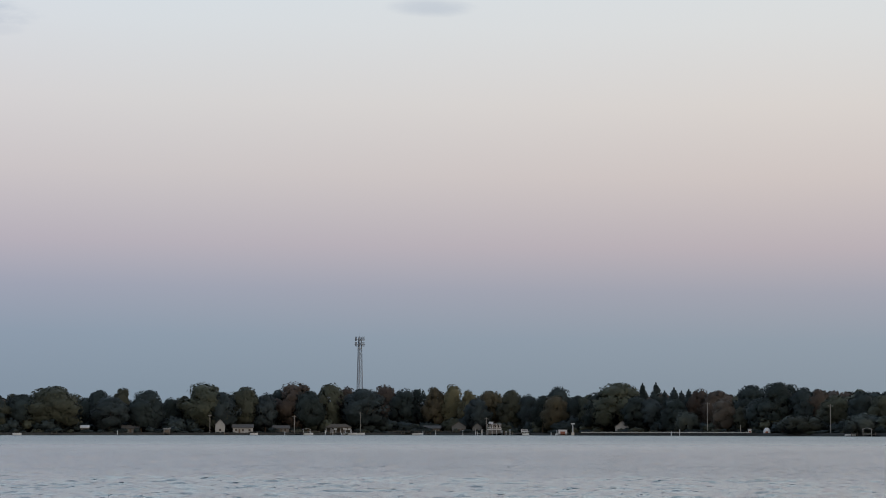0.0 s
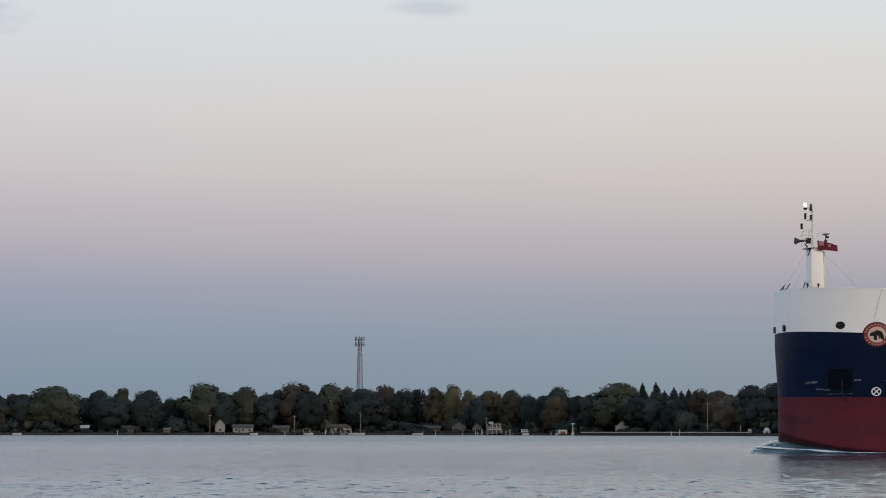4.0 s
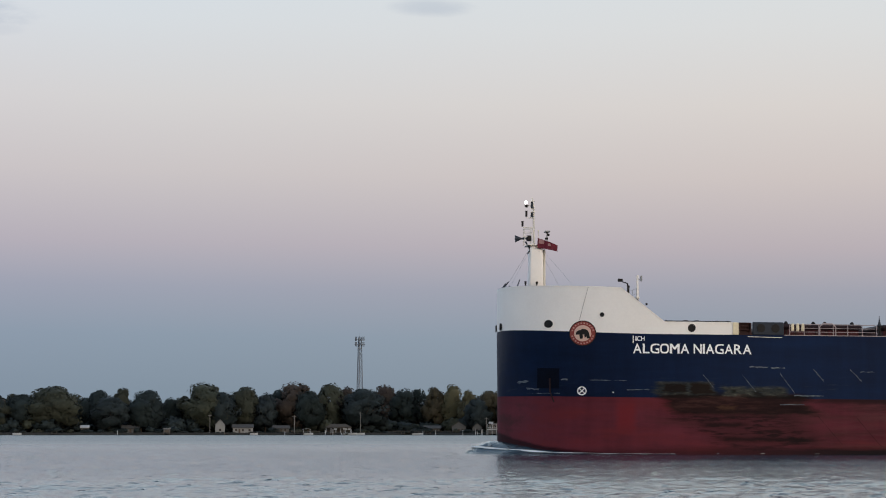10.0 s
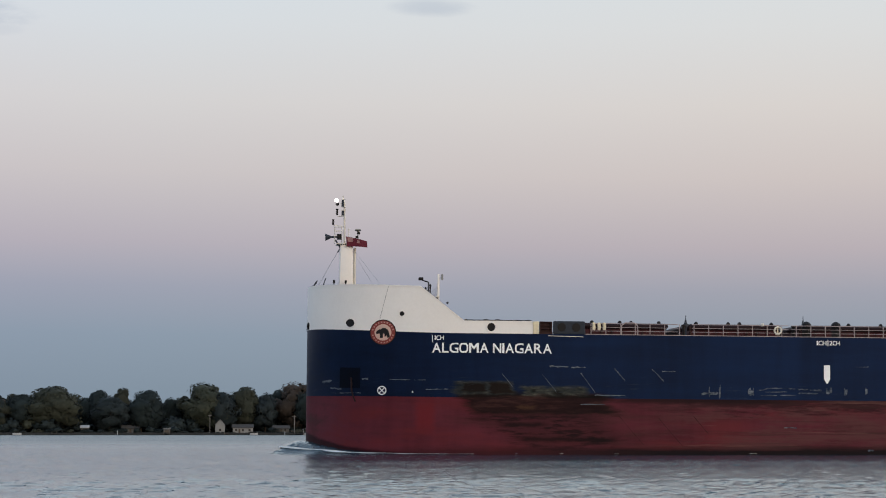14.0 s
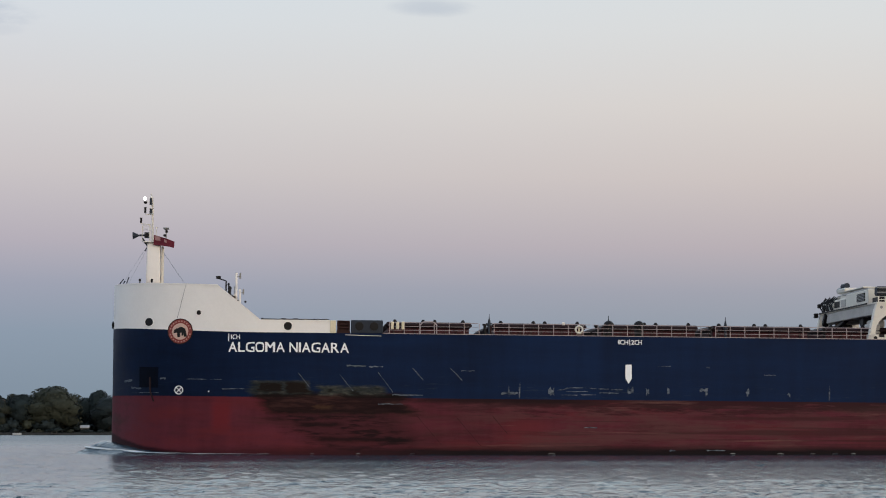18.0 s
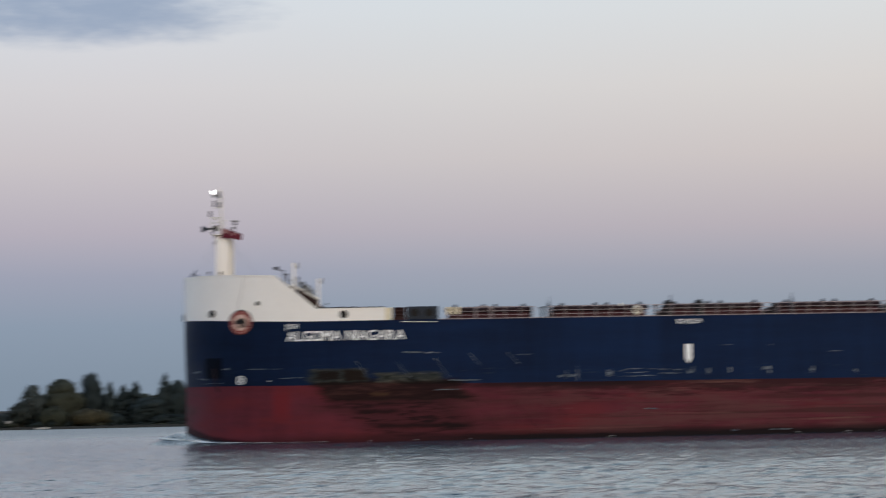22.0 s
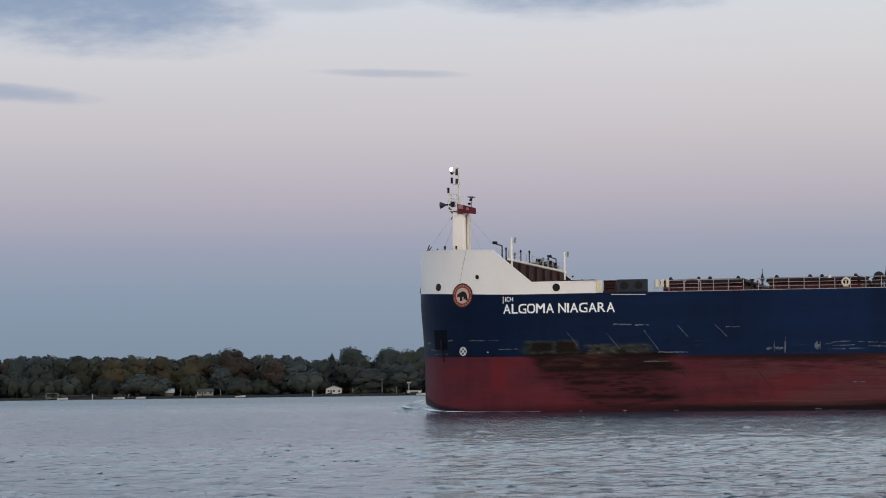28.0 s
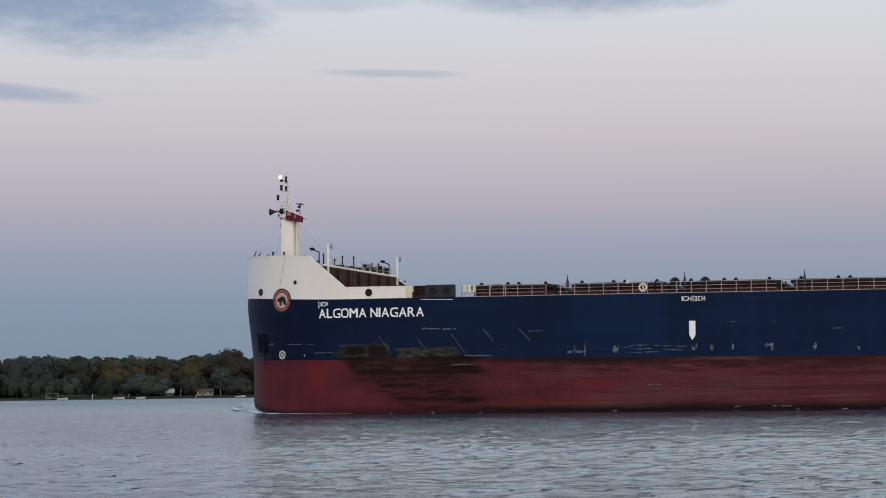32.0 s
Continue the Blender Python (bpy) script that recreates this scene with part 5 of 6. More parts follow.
        for k in range(m - 1):
            bm.faces.new((rings[0][0][k], rings[1][0][k], rings[1][0][k + 1], rings[0][0][k + 1]))
            bm.faces.new((rings[0][1][k], rings[0][1][k + 1], rings[1][1][k + 1], rings[1][1][k]))
        box(bm, x0, x1, y0, y1, zb, zb + 0.5)
        box(bm, 67.4, 67.95, y0 + 0.1, y1 - 0.1, zb + 0.4, zt - 0.3)
        bmesh.ops.recalc_face_normals(bm, faces=bm.faces[:])
        return part("leg_frame", bm, CREAM, crane, label)
    leg_frame(-9.55, -8.85, "white arched leg frame of the hatch crane")
    leg_frame(8.85, 9.55, "white arched leg frame of the hatch crane")
    for x in (65.75, 66.9, 68.45, 69.6):
        part("crane_wheel", rods(((x, -9.62, DECK + 0.2), (x, -8.8, DECK + 0.2), 0.16), seg=14), DARK, crane)
    for x in (66.3, 68.7):
        part("frame_boss", rods(((x, -9.6, 13.25), (x, -9.5, 13.25), 0.13), seg=12), GREYMETAL, crane)
    # white girders coloured grey to hold the shade on their sides
    for x0, x1 in ((65.95, 66.75), (68.55, 69.3)):
        part("cross_girder", boxes((x0, x1, -9.5, 9.5, 12.65, 13.62), bevel=0.05), GIRDER, crane, "cross girder of the hatch crane, its shade painted light grey")
    part("crane_cab", boxes((66.2, 68.0, -9.2, -7.2, 13.72, 14.2), bevel=0.03), DARK, crane, "open crane cab with dark glass")
    for x in (66.15, 66.75, 67.4, 68.05):
        part("cab_post", boxes((x - 0.05, x + 0.05, -9.3, -9.2, 13.7, 14.24)), CREAM, crane)
    part("cab_sill", boxes((66.1, 68.1, -9.29, -9.21, 13.92, 13.98)), CREAM, crane)
    part("cable_drum", boxes((66.05, 67.95, -9.25, -8.3, 14.28, 15.1), bevel=0.10), SLATE, crane, "dark slatted machinery housing")
    for k in range(4):
        part("drum_slat", boxes((66.0, 68.0, -9.32, -9.23, 14.33 + k * 0.2, 14.41 + k * 0.2)), GREYMETAL if k % 2 else DARK, crane)
    part("machinery_house", boxes((66.0, 68.9, -6.6, 0.6, 13.72, 15.0), bevel=0.04), CREAM, crane, "white machinery house on the crane")
    part("house_louvre", boxes((65.93, 66.02, -5.6, -3.2, 14.05, 14.75)), DARK, crane, "dark louvred opening")
    for k in range(5):
        part("louvre_slat", boxes((65.9, 65.94, -5.6, -3.2, 14.1 + k * 0.13, 14.15 + k * 0.13)), GREYMETAL, crane)
    part("engine_cover", boxes((66.2, 68.7, 0.6, 5.4, 13.72, 14.75), (66.5, 68.6, 1.0, 4.2, 14.75, 15.35), bevel=0.06), CREAM, crane, "stepped white engine cover on the crane")
    part("cover_door", boxes((66.12, 66.22, 1.2, 2.6, 13.95, 14.6)), GIRDER, crane)
    part("cover_opening", boxes((66.13, 66.22, 3.4, 5.0, 14.0, 14.55)), DARK, crane)
    part("roof_slab", boxes((66.1, 68.7, -6.4, 2.2, 15.0, 15.14), bevel=0.02), GIRDER, crane)
    part("roof_slab", boxes((66.4, 68.6, -3.8, 3.6, 15.36, 15.46), bevel=0.02), CREAM, crane)
    part("roof_box", boxes((66.6, 68.2, -3.4, 0.4, 15.14, 15.38)), GIRDER, crane)
    for k in range(9):
        y = 4.6 + 0.5 * k
        part("hydraulic_hose", rods(((65.9 + 0.1 * (k % 3), y, 13.72), (65.85, y + 0.5, 14.3 + 0.12 * (k % 4)), 0.07), ((65.85, y + 0.5, 14.3 + 0.12 * (k % 4)), (66.5, y + 0.7, 15.0 + 0.1 * (k % 3)), 0.06), seg=6), DARK, crane)
    for k in range(5):
        part("valve_block", boxes((66.2, 66.8, 5.6 + k * 0.7, 6.1 + k * 0.7, 13.72, 14.25 + 0.3 * ((k * 2) % 3)), bevel=0.04), (GIRDER, DARK, SLATE)[k % 3], crane)
    part("walkway_edge", boxes((65.82, 65.9, -6.6, 9.4, 13.66, 13.78)), DARK, crane)
    part("winch", rods(((66.7, 6.4, 14.5), (66.7, 8.6, 14.5), 0.55), ((67.6, 6.4, 15.0), (67.6, 8.4, 15.0), 0.4), seg=14), DARK, crane, "black winch drums on the crane")
    part("winch", rods(((66.8, 3.6, 15.7), (66.8, 5.6, 15.7), 0.28), ((66.8, 4.2, 15.3), (66.8, 4.2, 15.7), 0.12), seg=12), GREYMETAL, crane, "grey winch drum on the crane")
    part("hoist_unit", boxes((66.3, 68.0, 2.0, 4.6, 15.3, 15.75), bevel=0.08), CREAM, crane, "white hoist unit on the crane roof")
    part("hoist_motor", rods(((66.6, 2.2, 15.95), (66.6, 3.6, 15.95), 0.26), seg=10), SLATE, crane)
    part("aft_cover", boxes((66.1, 68.6, 5.7, 9.0, 13.72, 14.6), bevel=0.08), CREAM, crane, "white cover at the far end of the crane")
    part("cover_step", boxes((66.4, 68.4, 5.4, 7.8, 14.6, 15.1), bevel=0.1), GIRDER, crane)
    for y in (6.0, 7.2, 8.4):
        part("cover_slot", boxes((66.03, 66.12, y - 0.35, y + 0.35, 13.95, 14.35)), DARK, crane)
    part("crane_floodlight", boxes((65.35, 65.75, 9.2, 9.6, 13.3, 13.75), bevel=0.06), DARK, crane)
    part("crane_floodlight", boxes((65.5, 65.8, 8.4, 8.8, 14.2, 14.6), bevel=0.06), DARK, crane)
    for a, b, r in (((66.0, 9.2, 13.5), (65.5, 9.2, 11.0), 0.07), ((66.0, 7.0, 13.5), (65.9, 7.6, 12.5), 0.3), ((66.4, 2.0, 12.7), (66.4, 4.5, 12.2), 0.25)):
        part("hanging_cable", rods((a, b, r), seg=6), DARK, crane)
    part("hydraulic_pump", boxes((66.4, 67.6, 4.0, 7.0, 11.7, 12.4), bevel=0.08), DARK, crane, "dark pump unit under the crane")
    part("control_box", boxes((68.2, 69.3, -8.8, -7.8, DECK, 11.35), bevel=0.08), DARK, crane)
    for x in np.linspace(68.2, 69.35, 4):
        part("platform_post", rods(((x, -9.5, 13.7), (x, -9.5, 14.5), 0.025), seg=6), CREAM, crane)
    for z in (14.0, 14.25, 14.5):
        part("platform_rail", rods(((68.2, -9.5, z), (69.35, -9.5, z), 0.02), seg=6), CREAM, crane)
    part("crane_floodlight", boxes((69.25, 69.6, -9.6, -9.3, 14.1, 14.4), bevel=0.05), DARK, crane)
    part("crane_floodlight", boxes((69.5, 69.85, -9.5, -9.2, 13.0, 13.25), bevel=0.05), DARK, crane)
    part("crane_ladder", rods(((69.75, -9.3, 13.6), (70.35, -9.3, DECK), 0.04), ((69.75, -8.9, 13.6), (70.35, -8.9, DECK), 0.04), seg=6), GREYMETAL, crane)
    for x0, x1, z0, z1 in ((66.05, 66.55, 10.62, 10.86), (67.1, 67.3, 10.45, 11.25), (68.0, 68.7, 10.66, 10.84)):
        part("frame_slot", boxes((x0, x1, -9.57, -9.5, z0, z1)), DARK, crane)
    part("hose_bundle", boxes((65.7, 66.6, -8.3, -6.0, 10.9, 11.9), (66.2, 67.2, -7.6, -5.2, 11.5, 12.3), bevel=0.15), GIRDER, crane, "pale gear stowed under the crane")
    part("hanging_hook", boxes((66.4, 67.2, -3.6, -2.4, 11.9, 12.9), bevel=0.1), DARK, crane, "dark hook block under the girders")
    crane.location = (0.68, 0, 0.05)

    # foremast
    def column(x0, x1, y0, y1, z0, z1, top_in):
        bm = bmesh.new()
        box(bm, x0, x1, y0, y1, z0, z1, bevel=0.0)
        for v in bm.verts:
            if v.co.z > (z0 + z1) / 2:
                v.co.x += (0.5 * (x0 + x1) - v.co.x) * top_in
                v.co.y += (0.5 * (y0 + y1) - v.co.y) * top_in
        bmesh.ops.bevel(bm, geom=bm.edges[:], offset=0.12, segments=2, affect="EDGES", profile=0.5)
        return bm
    mast = part("foremast", column(2.75, 4.05, -1.0, 1.0, 13.05, 18.75, 0.12), WHITE, ship, "tapered white foremast", True)
    part("mast_ladder_trunk", column(4.05, 4.3, -0.45, 0.45, 13.05, 18.5, 0.15), CREAM, mast)
    part("mast_platform", boxes((2.5, 4.75, -1.1, 1.1, 18.75, 18.84), bevel=0.03), CREAM, mast)
    bm = rods(((3.25, 0, 18.85), (3.2, 0, 22.4), 0.10, 0.08), ((3.2, 0, 22.4), (3.05, 0, 23.2), 0.08, 0.05), ((2.5, 0, 22.5), (3.15, 0, 22.5), 0.035), ((2.58, 0, 21.35), (3.2, 0, 21.35), 0.035), ((2.23, 0, 20.5), (3.2, 0, 20.45), 0.035))
    part("topmast", bm, CREAM, mast, "slender white topmast")
    for x, y in ((2.35, -0.5), (2.35, 0.5), (3.0, -0.5), (3.0, 0.5)):
        part("cage_post", rods(((x, y, 18.85), (x, y, 20.35), 0.028), seg=6), CREAM, mast)
    for z in (19.6, 20.0, 20.35):
        part("cage_rail", rods(((2.35, -0.5, z), (3.0, -0.5, z), 0.02), ((3.0, -0.5, z), (3.0, 0.5, z), 0.02), ((3.0, 0.5, z), (2.35, 0.5, z), 0.02), ((2.35, 0.5, z), (2.35, -0.5, z), 0.02), seg=5), CREAM, mast)
    lamp = part("lamp_housing", boxes((2.40, 2.72, -0.16, 0.16, 22.40, 22.52), (2.46, 2.66, -0.05, 0.05, 22.3, 22.4), bevel=0.02), DARK, mast, "black housing of the masthead lamp")
    part("mast_light", ball(bmesh.new(), (2.50, -0.1, 22.78), 0.16, 1.1), LAMP, lamp, "lit white masthead lamp")
    for x, z, h in ((2.55, 21.45, 0.50), (2.20, 20.55, 0.45)):
        l = part("signal_lamp", boxes((x - 0.09, x + 0.09, -0.12, 0.12, z, z + h), bevel=0.03), DARK, mast, "black signal lamp")
        part("lamp_cap", boxes((x - 0.11, x + 0.11, -0.14, 0.14, z + h, z + h + 0.05)), DARK, l)
    for z, h in ((22.2, 0.62), (21.4, 0.45)):
        l = part("navigation_light", rods(((3.05, -0.1, z), (3.05, -0.1, z + h), 0.13, 0.11), seg=10), SLATE, mast, "blue-grey navigation light")
        part("light_guard", rods(((2.92, -0.22, z - 0.04), (3.3, -0.22, z - 0.04), 0.03), ((2.92, -0.22, z + h + 0.03), (3.3, -0.22, z + h + 0.03), 0.03), seg=5), CREAM, l)
    part("junction_box", boxes((2.6, 2.92, -0.62, -0.3, 19.28, 19.66), bevel=0.03), DARK, mast, "black junction box")
    part("aerial_post", rods(((3.6, -0.4, 18.85), (3.6, -0.4, 20.2), 0.035), ((3.5, -0.4, 20.15), (3.75, -0.4, 20.15), 0.03)), CREAM, mast)
    bm = rods(((1.5, -0.3, 19.4), (2.0, -0.3, 19.42), 0.34, 0.10), ((2.0, -0.3, 19.42), (2.75, -0.3, 19.45), 0.09), seg=14)
    box(bm, 2.55, 2.95, -0.5, -0.1, 19.2, 19.7)
    part("fog_horn", bm, SLATE, mast, "dark grey trumpet fog horn")
    part("horn_bracket", rods(((2.4, -0.5, 19.15), (2.86, -0.5, 18.45), 0.07), ((2.86, -0.5, 18.45), (2.6, -0.5, 18.0), 0.05)), SLATE, mast, "dark angled bracket under the horn")
    # added dark rod, stands for the shade on the mast's forward face
    part("mast_pipe", rods(((2.80, -0.75, 13.1), (2.88, -0.7, 18.7), 0.05), seg=6), SLATE, mast)
    part("radar_post", rods(((4.45, 0, 18.85), (4.45, 0, 19.95), 0.05)), GREYMETAL, mast)
    part("radar", boxes((4.2, 4.7, -0.5, 0.5, 20.05, 20.17), (4.36, 4.54, -0.1, 0.1, 19.92, 20.05), bevel=0.03), GREYMETAL, mast, "small grey radar scanner")
    for x, z in ((4.5, 19.7), (4.35, 19.35)):
        part("small_floodlight", boxes((x - 0.13, x + 0.13, -0.5, -0.25, z, z + 0.2), bevel=0.04), DARK, mast)
    for x, y in ((2.3, -1.6), (3.35, -1.4)):
        part("deck_lamp", rods(((x, y, 14.4), (x, y, 15.35), 0.05), ((x, y, 15.2), (x, y, 15.45), 0.10)), DARK, ship)
    for a, b in (((2.8, -0.6, 18.4), (0.75, -2.5, 14.75)), ((2.8, 0.6, 18.4), (0.75, 2.5, 14.75)), ((4.0, -0.8, 18.3), (6.6, -4.0, 14.6)), ((4.0, 0.8, 18.3), (6.6, 4.0, 14.6))):
        part("mast_stay", rods((a, b, 0.008), seg=5), STEEL, mast)
    for x, y, dx in ((0.28, -1.1, 0.55), (0.28, 1.1, 0.55), (1.25, -4.0, 0.25), (1.25, 4.0, 0.25)):
        part("bow_rail_post", rods(((x, y, 14.7), (x + dx, y * 0.97, 15.42), 0.05), seg=6), SLATE, ship)


build_ship()

# the ensign streams aft in three stiff panels that swing a little
FLAG_AT = (3.40, -1.15, 18.52)
flag = new("ensign")
flag.parent = ship
flag.matrix_basis = pose(*FLAG_AT)
tagged(flag, "red ensign with a paler canton, streaming aft")


def flag_panel(x0, x1, droop0, droop1, ripple, z0=0.0, z1=0.9, lift=0.0):
    verts, faces, n = [], [], 8
    for s in (0.0, 0.02):
        for k in range(n + 1):
            f = k / n
            x = x0 + (x1 - x0) * f
            d = droop0 + (droop1 - droop0) * f
            y = ripple * math.sin(x * 4.2) + s - lift
            verts += [(x, y, z0 - d * 0.7), (x, y, z0 - d * 0.7 + (z1 - z0) * (1 - 0.2 * x))]
    m = 2 * (n + 1)
    for k in range(n):
        a = 2 * k
        faces += [(a, a + 2, a + 3, a + 1), (m + a, m + a + 1, m + a + 3, m + a + 2), (a, a + 1, m + a + 1, m + a), (a + 1, a + 3, m + a + 3, m + a + 1), (a, m + a, m + a + 2, a + 2)]
    return verts, [], faces


part("flag_hoist", flag_panel(0.0, 0.62, 0.0, 0.05, 0.05), FLAG_RED, flag)
part("flag_middle", flag_panel(0.62, 1.24, 0.05, 0.16, 0.07), FLAG_RED, flag)
part("flag_fly", flag_panel(1.24, 1.85, 0.16, 0.30, 0.09), FLAG_RED, flag)
part("flag_canton", flag_panel(0.12, 0.60, 0.0, 0.05, 0.05, 0.42, 0.82, 0.03), FLAG_PALE, flag)
part("flag_badge", flag_panel(0.95, 1.2, 0.08, 0.14, 0.07, 0.3, 0.62, 0.03), FLAG_PALE, flag)


# bow wave: the river heaped round the stem, with a foaming lip
def toe(x):
    """How far off the plating the heaped water reaches."""
    return 0.55 + 2.0 * math.exp(-max(0.0, x) / 1.1)


def heap(x, d):
    """Height of the water heaped up by the bow, x metres aft of the stem and d metres off the plating."""
    back = max(0.0, x)
    rise = 0.95 * math.exp(-(back / 2.6) ** 1.2) + 0.16 * math.exp(-back / 7.0)
    return rise * math.exp(-(max(d, 0.0) / toe(x)) ** 3.0)


def build_bow_wave():
    out = []
    for x in [14, 11, 9, 7.5, 6, 4.8, 3.8, 3, 2.3, 1.7, 1.2, 0.8, 0.5, 0.36, 0.25, 0.15, 0.08, 0.04, 0.02, 0.008, 0]:
        out.append((x, -half_breadth(x, 0.4)))
    out += [(x, -y) for x, y in reversed(out[:-1])]
    pts = [Vector((x, y)) for x, y in out]
    normals = []
    for i in range(len(pts)):
        a, b = pts[max(0, i - 1)], pts[min(len(pts) - 1, i + 1)]
        d = (b - a).normalized()
        n = Vector((-d.y, d.x))
        if n.dot(pts[i] - Vector((12, 0))) < 0:
            n = -n
        normals.append(n)
    rows = [-0.5, 0.0, 0.25, 0.5, 0.8, 1.15, 1.5, 1.9, 2.4, 3.0, 3.6, 4.2, 4.8]
    verts, faces = [], []
    for p, n in zip(pts, normals):
        ahead = math.exp(-(max(0.0, p.x) / 5.2) ** 1.3)
        for d in rows:
            dd = max(d, 0)
            h = heap(p.x, dd)
            q = p + n * d
            h += 0.06 * noise.noise(Vector((q.x * 1.6, q.y * 1.6, 0.3))) * min(1, 8 * ahead)
            verts.append((q.x, q.y, h + 0.05 - 0.20 * (dd / 4.8) ** 2))
    c = len(rows)
    for i in range(len(pts) - 1):
        for k in range(c - 1):
            a = i * c + k
            faces.append((a, a + 1, a + c + 1, a + c))
    wave = thing("bow_wave", pose(0, 0, 0), "smooth bow wave with white foam lip round the stem", "wave")
    bm = bmesh.new()
    me = bpy.data.meshes.new("tmp")
    me.from_pydata(verts, [], faces)
    bm.from_mesh(me)
    bmesh.ops.recalc_face_normals(bm, faces=bm.faces[:])
    part("wave_body", bm, WATER, wave, "", True)
    # foam lines: ragged ribbons along the hull and on the outer crest
    rng = random.Random(8)

    def ribbon(d0, width, x_from, x_to, lift):
        v, f = [], []
        idx = [i for i, p in enumerate(pts) if p.y <= 0.01 and x_from <= p.x <= x_to]
        fine = []
        for a, b in zip(idx, idx[1:]):
            for s in np.linspace(0, 1, 5)[:-1]:
                fine.append((pts[a].lerp(pts[b], s), normals[a].lerp(normals[b], s).normalized()))
        for p, n in fine:
            w = width * (0.65 + 0.35 * math.sin(p.x * 2.3 + d0) + rng.uniform(-0.12, 0.12))
            d = d0 * toe(p.x) + 0.05 * math.sin(p.x * 1.7)
            for dd in (d, d + w):
                h = heap(p.x, dd)
                q = p + n * dd
                v.append((q.x, q.y, h + 0.10 + lift))
        for k in range(len(fine) - 1):
            f.append((2 * k, 2 * k + 1, 2 * k + 3, 2 * k + 2))
        return v, [], f
    part("foam_lip", ribbon(0.86, 0.22, 0, 14, 0.0), FOAM, wave, "white foam along the hull")
    v, f = [], []
    rngf = random.Random(4)
    for k in range(11):
        x = 7 + rngf.random() * 60
        y = -half_breadth(x, 0) - rngf.uniform(0.2, 1.6)
        w, h = rngf.uniform(0.15, 0.7), rngf.uniform(0.04, 0.12)
        b = len(v)
        v += [(x, y, 0.10), (x + w, y - 0.05, 0.10), (x + w * 0.8, y - h, 0.13), (x + w * 0.2, y - h, 0.13)]
        f.append((b, b + 1, b + 2, b + 3))
    tagged(part("foam_flecks", (v, [], f), FOAM, wave, "scattered foam flecks beside the hull"), kind="stuff")
    return wave


bow_wave = build_bow_wave()


# ---- buildings, docks and poles of the far shore ----
def house(az, off, w, d, wall_h, roof_h, wall, roof, label, gable_front=False, z=LAWN, windows=3):
    """A small lakeside house facing the river: walls, pitched roof, windows, door."""
    h = thing("house", spot(az, off, z), label, "house", "houses of the far shore")
    part("wall", boxes((-w / 2, w / 2, 0, d, -0.5, wall_h), bevel=0.03), WALLS[wall], h)
    bm = bmesh.new()
    e = 0.45
    if gable_front:
        prof = [(-w / 2 - e, wall_h - 0.15), (0, wall_h + roof_h), (w / 2 + e, wall_h - 0.15), (w / 2 + e, wall_h + 0.1), (0, wall_h + roof_h + 0.25), (-w / 2 - e, wall_h + 0.1)]
        a = [bm.verts.new((x, -e, zz)) for x, zz in prof]
        b = [bm.verts.new((x, d + e, zz)) for x, zz in prof]
        gv = [bm.verts.new(p) for p in ((-w / 2, 0.02, wall_h), (w / 2, 0.02, wall_h), (0, 0.02, wall_h + roof_h))]
    else:
        prof = [(-e, wall_h - 0.15), (d / 2, wall_h + roof_h), (d + e, wall_h - 0.15), (d + e, wall_h + 0.1), (d / 2, wall_h + roof_h + 0.25), (-e, wall_h + 0.1)]
        a = [bm.verts.new((-w / 2 - e, y, zz)) for y, zz in prof]
        b = [bm.verts.new((w / 2 + e, y, zz)) for y, zz in prof]
        gv = None
    n = len(a)
    for k in range(n):
        bm.faces.new((a[k], a[(k + 1) % n], b[(k + 1) % n], b[k]))
    bm.faces.new(a[::-1])
    bm.faces.new(b)
    if gv:
        for v in gv:
            bm.verts.remove(v)
    bmesh.ops.recalc_face_normals(bm, faces=bm.faces[:])
    part("roof", bm, ROOFS[roof], h)
    if gable_front:
        bm = bmesh.new()
        f = [bm.verts.new((x, y, zz)) for y in (0.0, 0.25) for x, zz in ((-w / 2, wall_h), (w / 2, wall_h), (0, wall_h + roof_h))]
        bm.faces.new(f[:3])
        bm.faces.new(f[3:][::-1])
        for i, j in ((0, 1), (1, 2), (2, 0)):
            bm.faces.new((f[i], f[3 + i], f[3 + j], f[j]))
        part("gable", bm, WALLS[wall], h)
    for k in range(windows):
        x = -w / 2 + w * (k + 0.5) / windows
        win = part("window", boxes((x - 0.55, x + 0.55, -0.06, 0.02, 0.9, 2.1)), WALLS["white" if wall == "white" else "grey"], h)
        part("pane", boxes((x - 0.45, x + 0.45, -0.09, -0.05, 1.0, 2.0)), GLASS, win)
    if windows > 1:
        x = -w / 2 + w / windows
        part("door", boxes((x - 0.45, x + 0.45, -0.07, 0.02, 0, 2.05)), ROOFS["brown"], h)
    return h


def utility_pole(az, off, height, z=LAWN, label="grey wooden utility pole on the far bank"):
    p = thing("utility_pole", spot(az, off, z), label, "pole", "poles of the far shore")
    part("pole", rods(((0, 0, -0.5), (0, 0, height), 0.17, 0.13)), POLEWOOD, p)
    part("crossarm", boxes((-0.9, 0.9, -0.08, 0.08, height - 0.7, height - 0.55)), POLEWOOD, p)
    for x in (-0.8, 0.0, 0.8):
        part("insulator", rods(((x, 0, height - 0.55), (x, 0, height - 0.35), 0.06), seg=6), GREYMETAL, p)
    return p


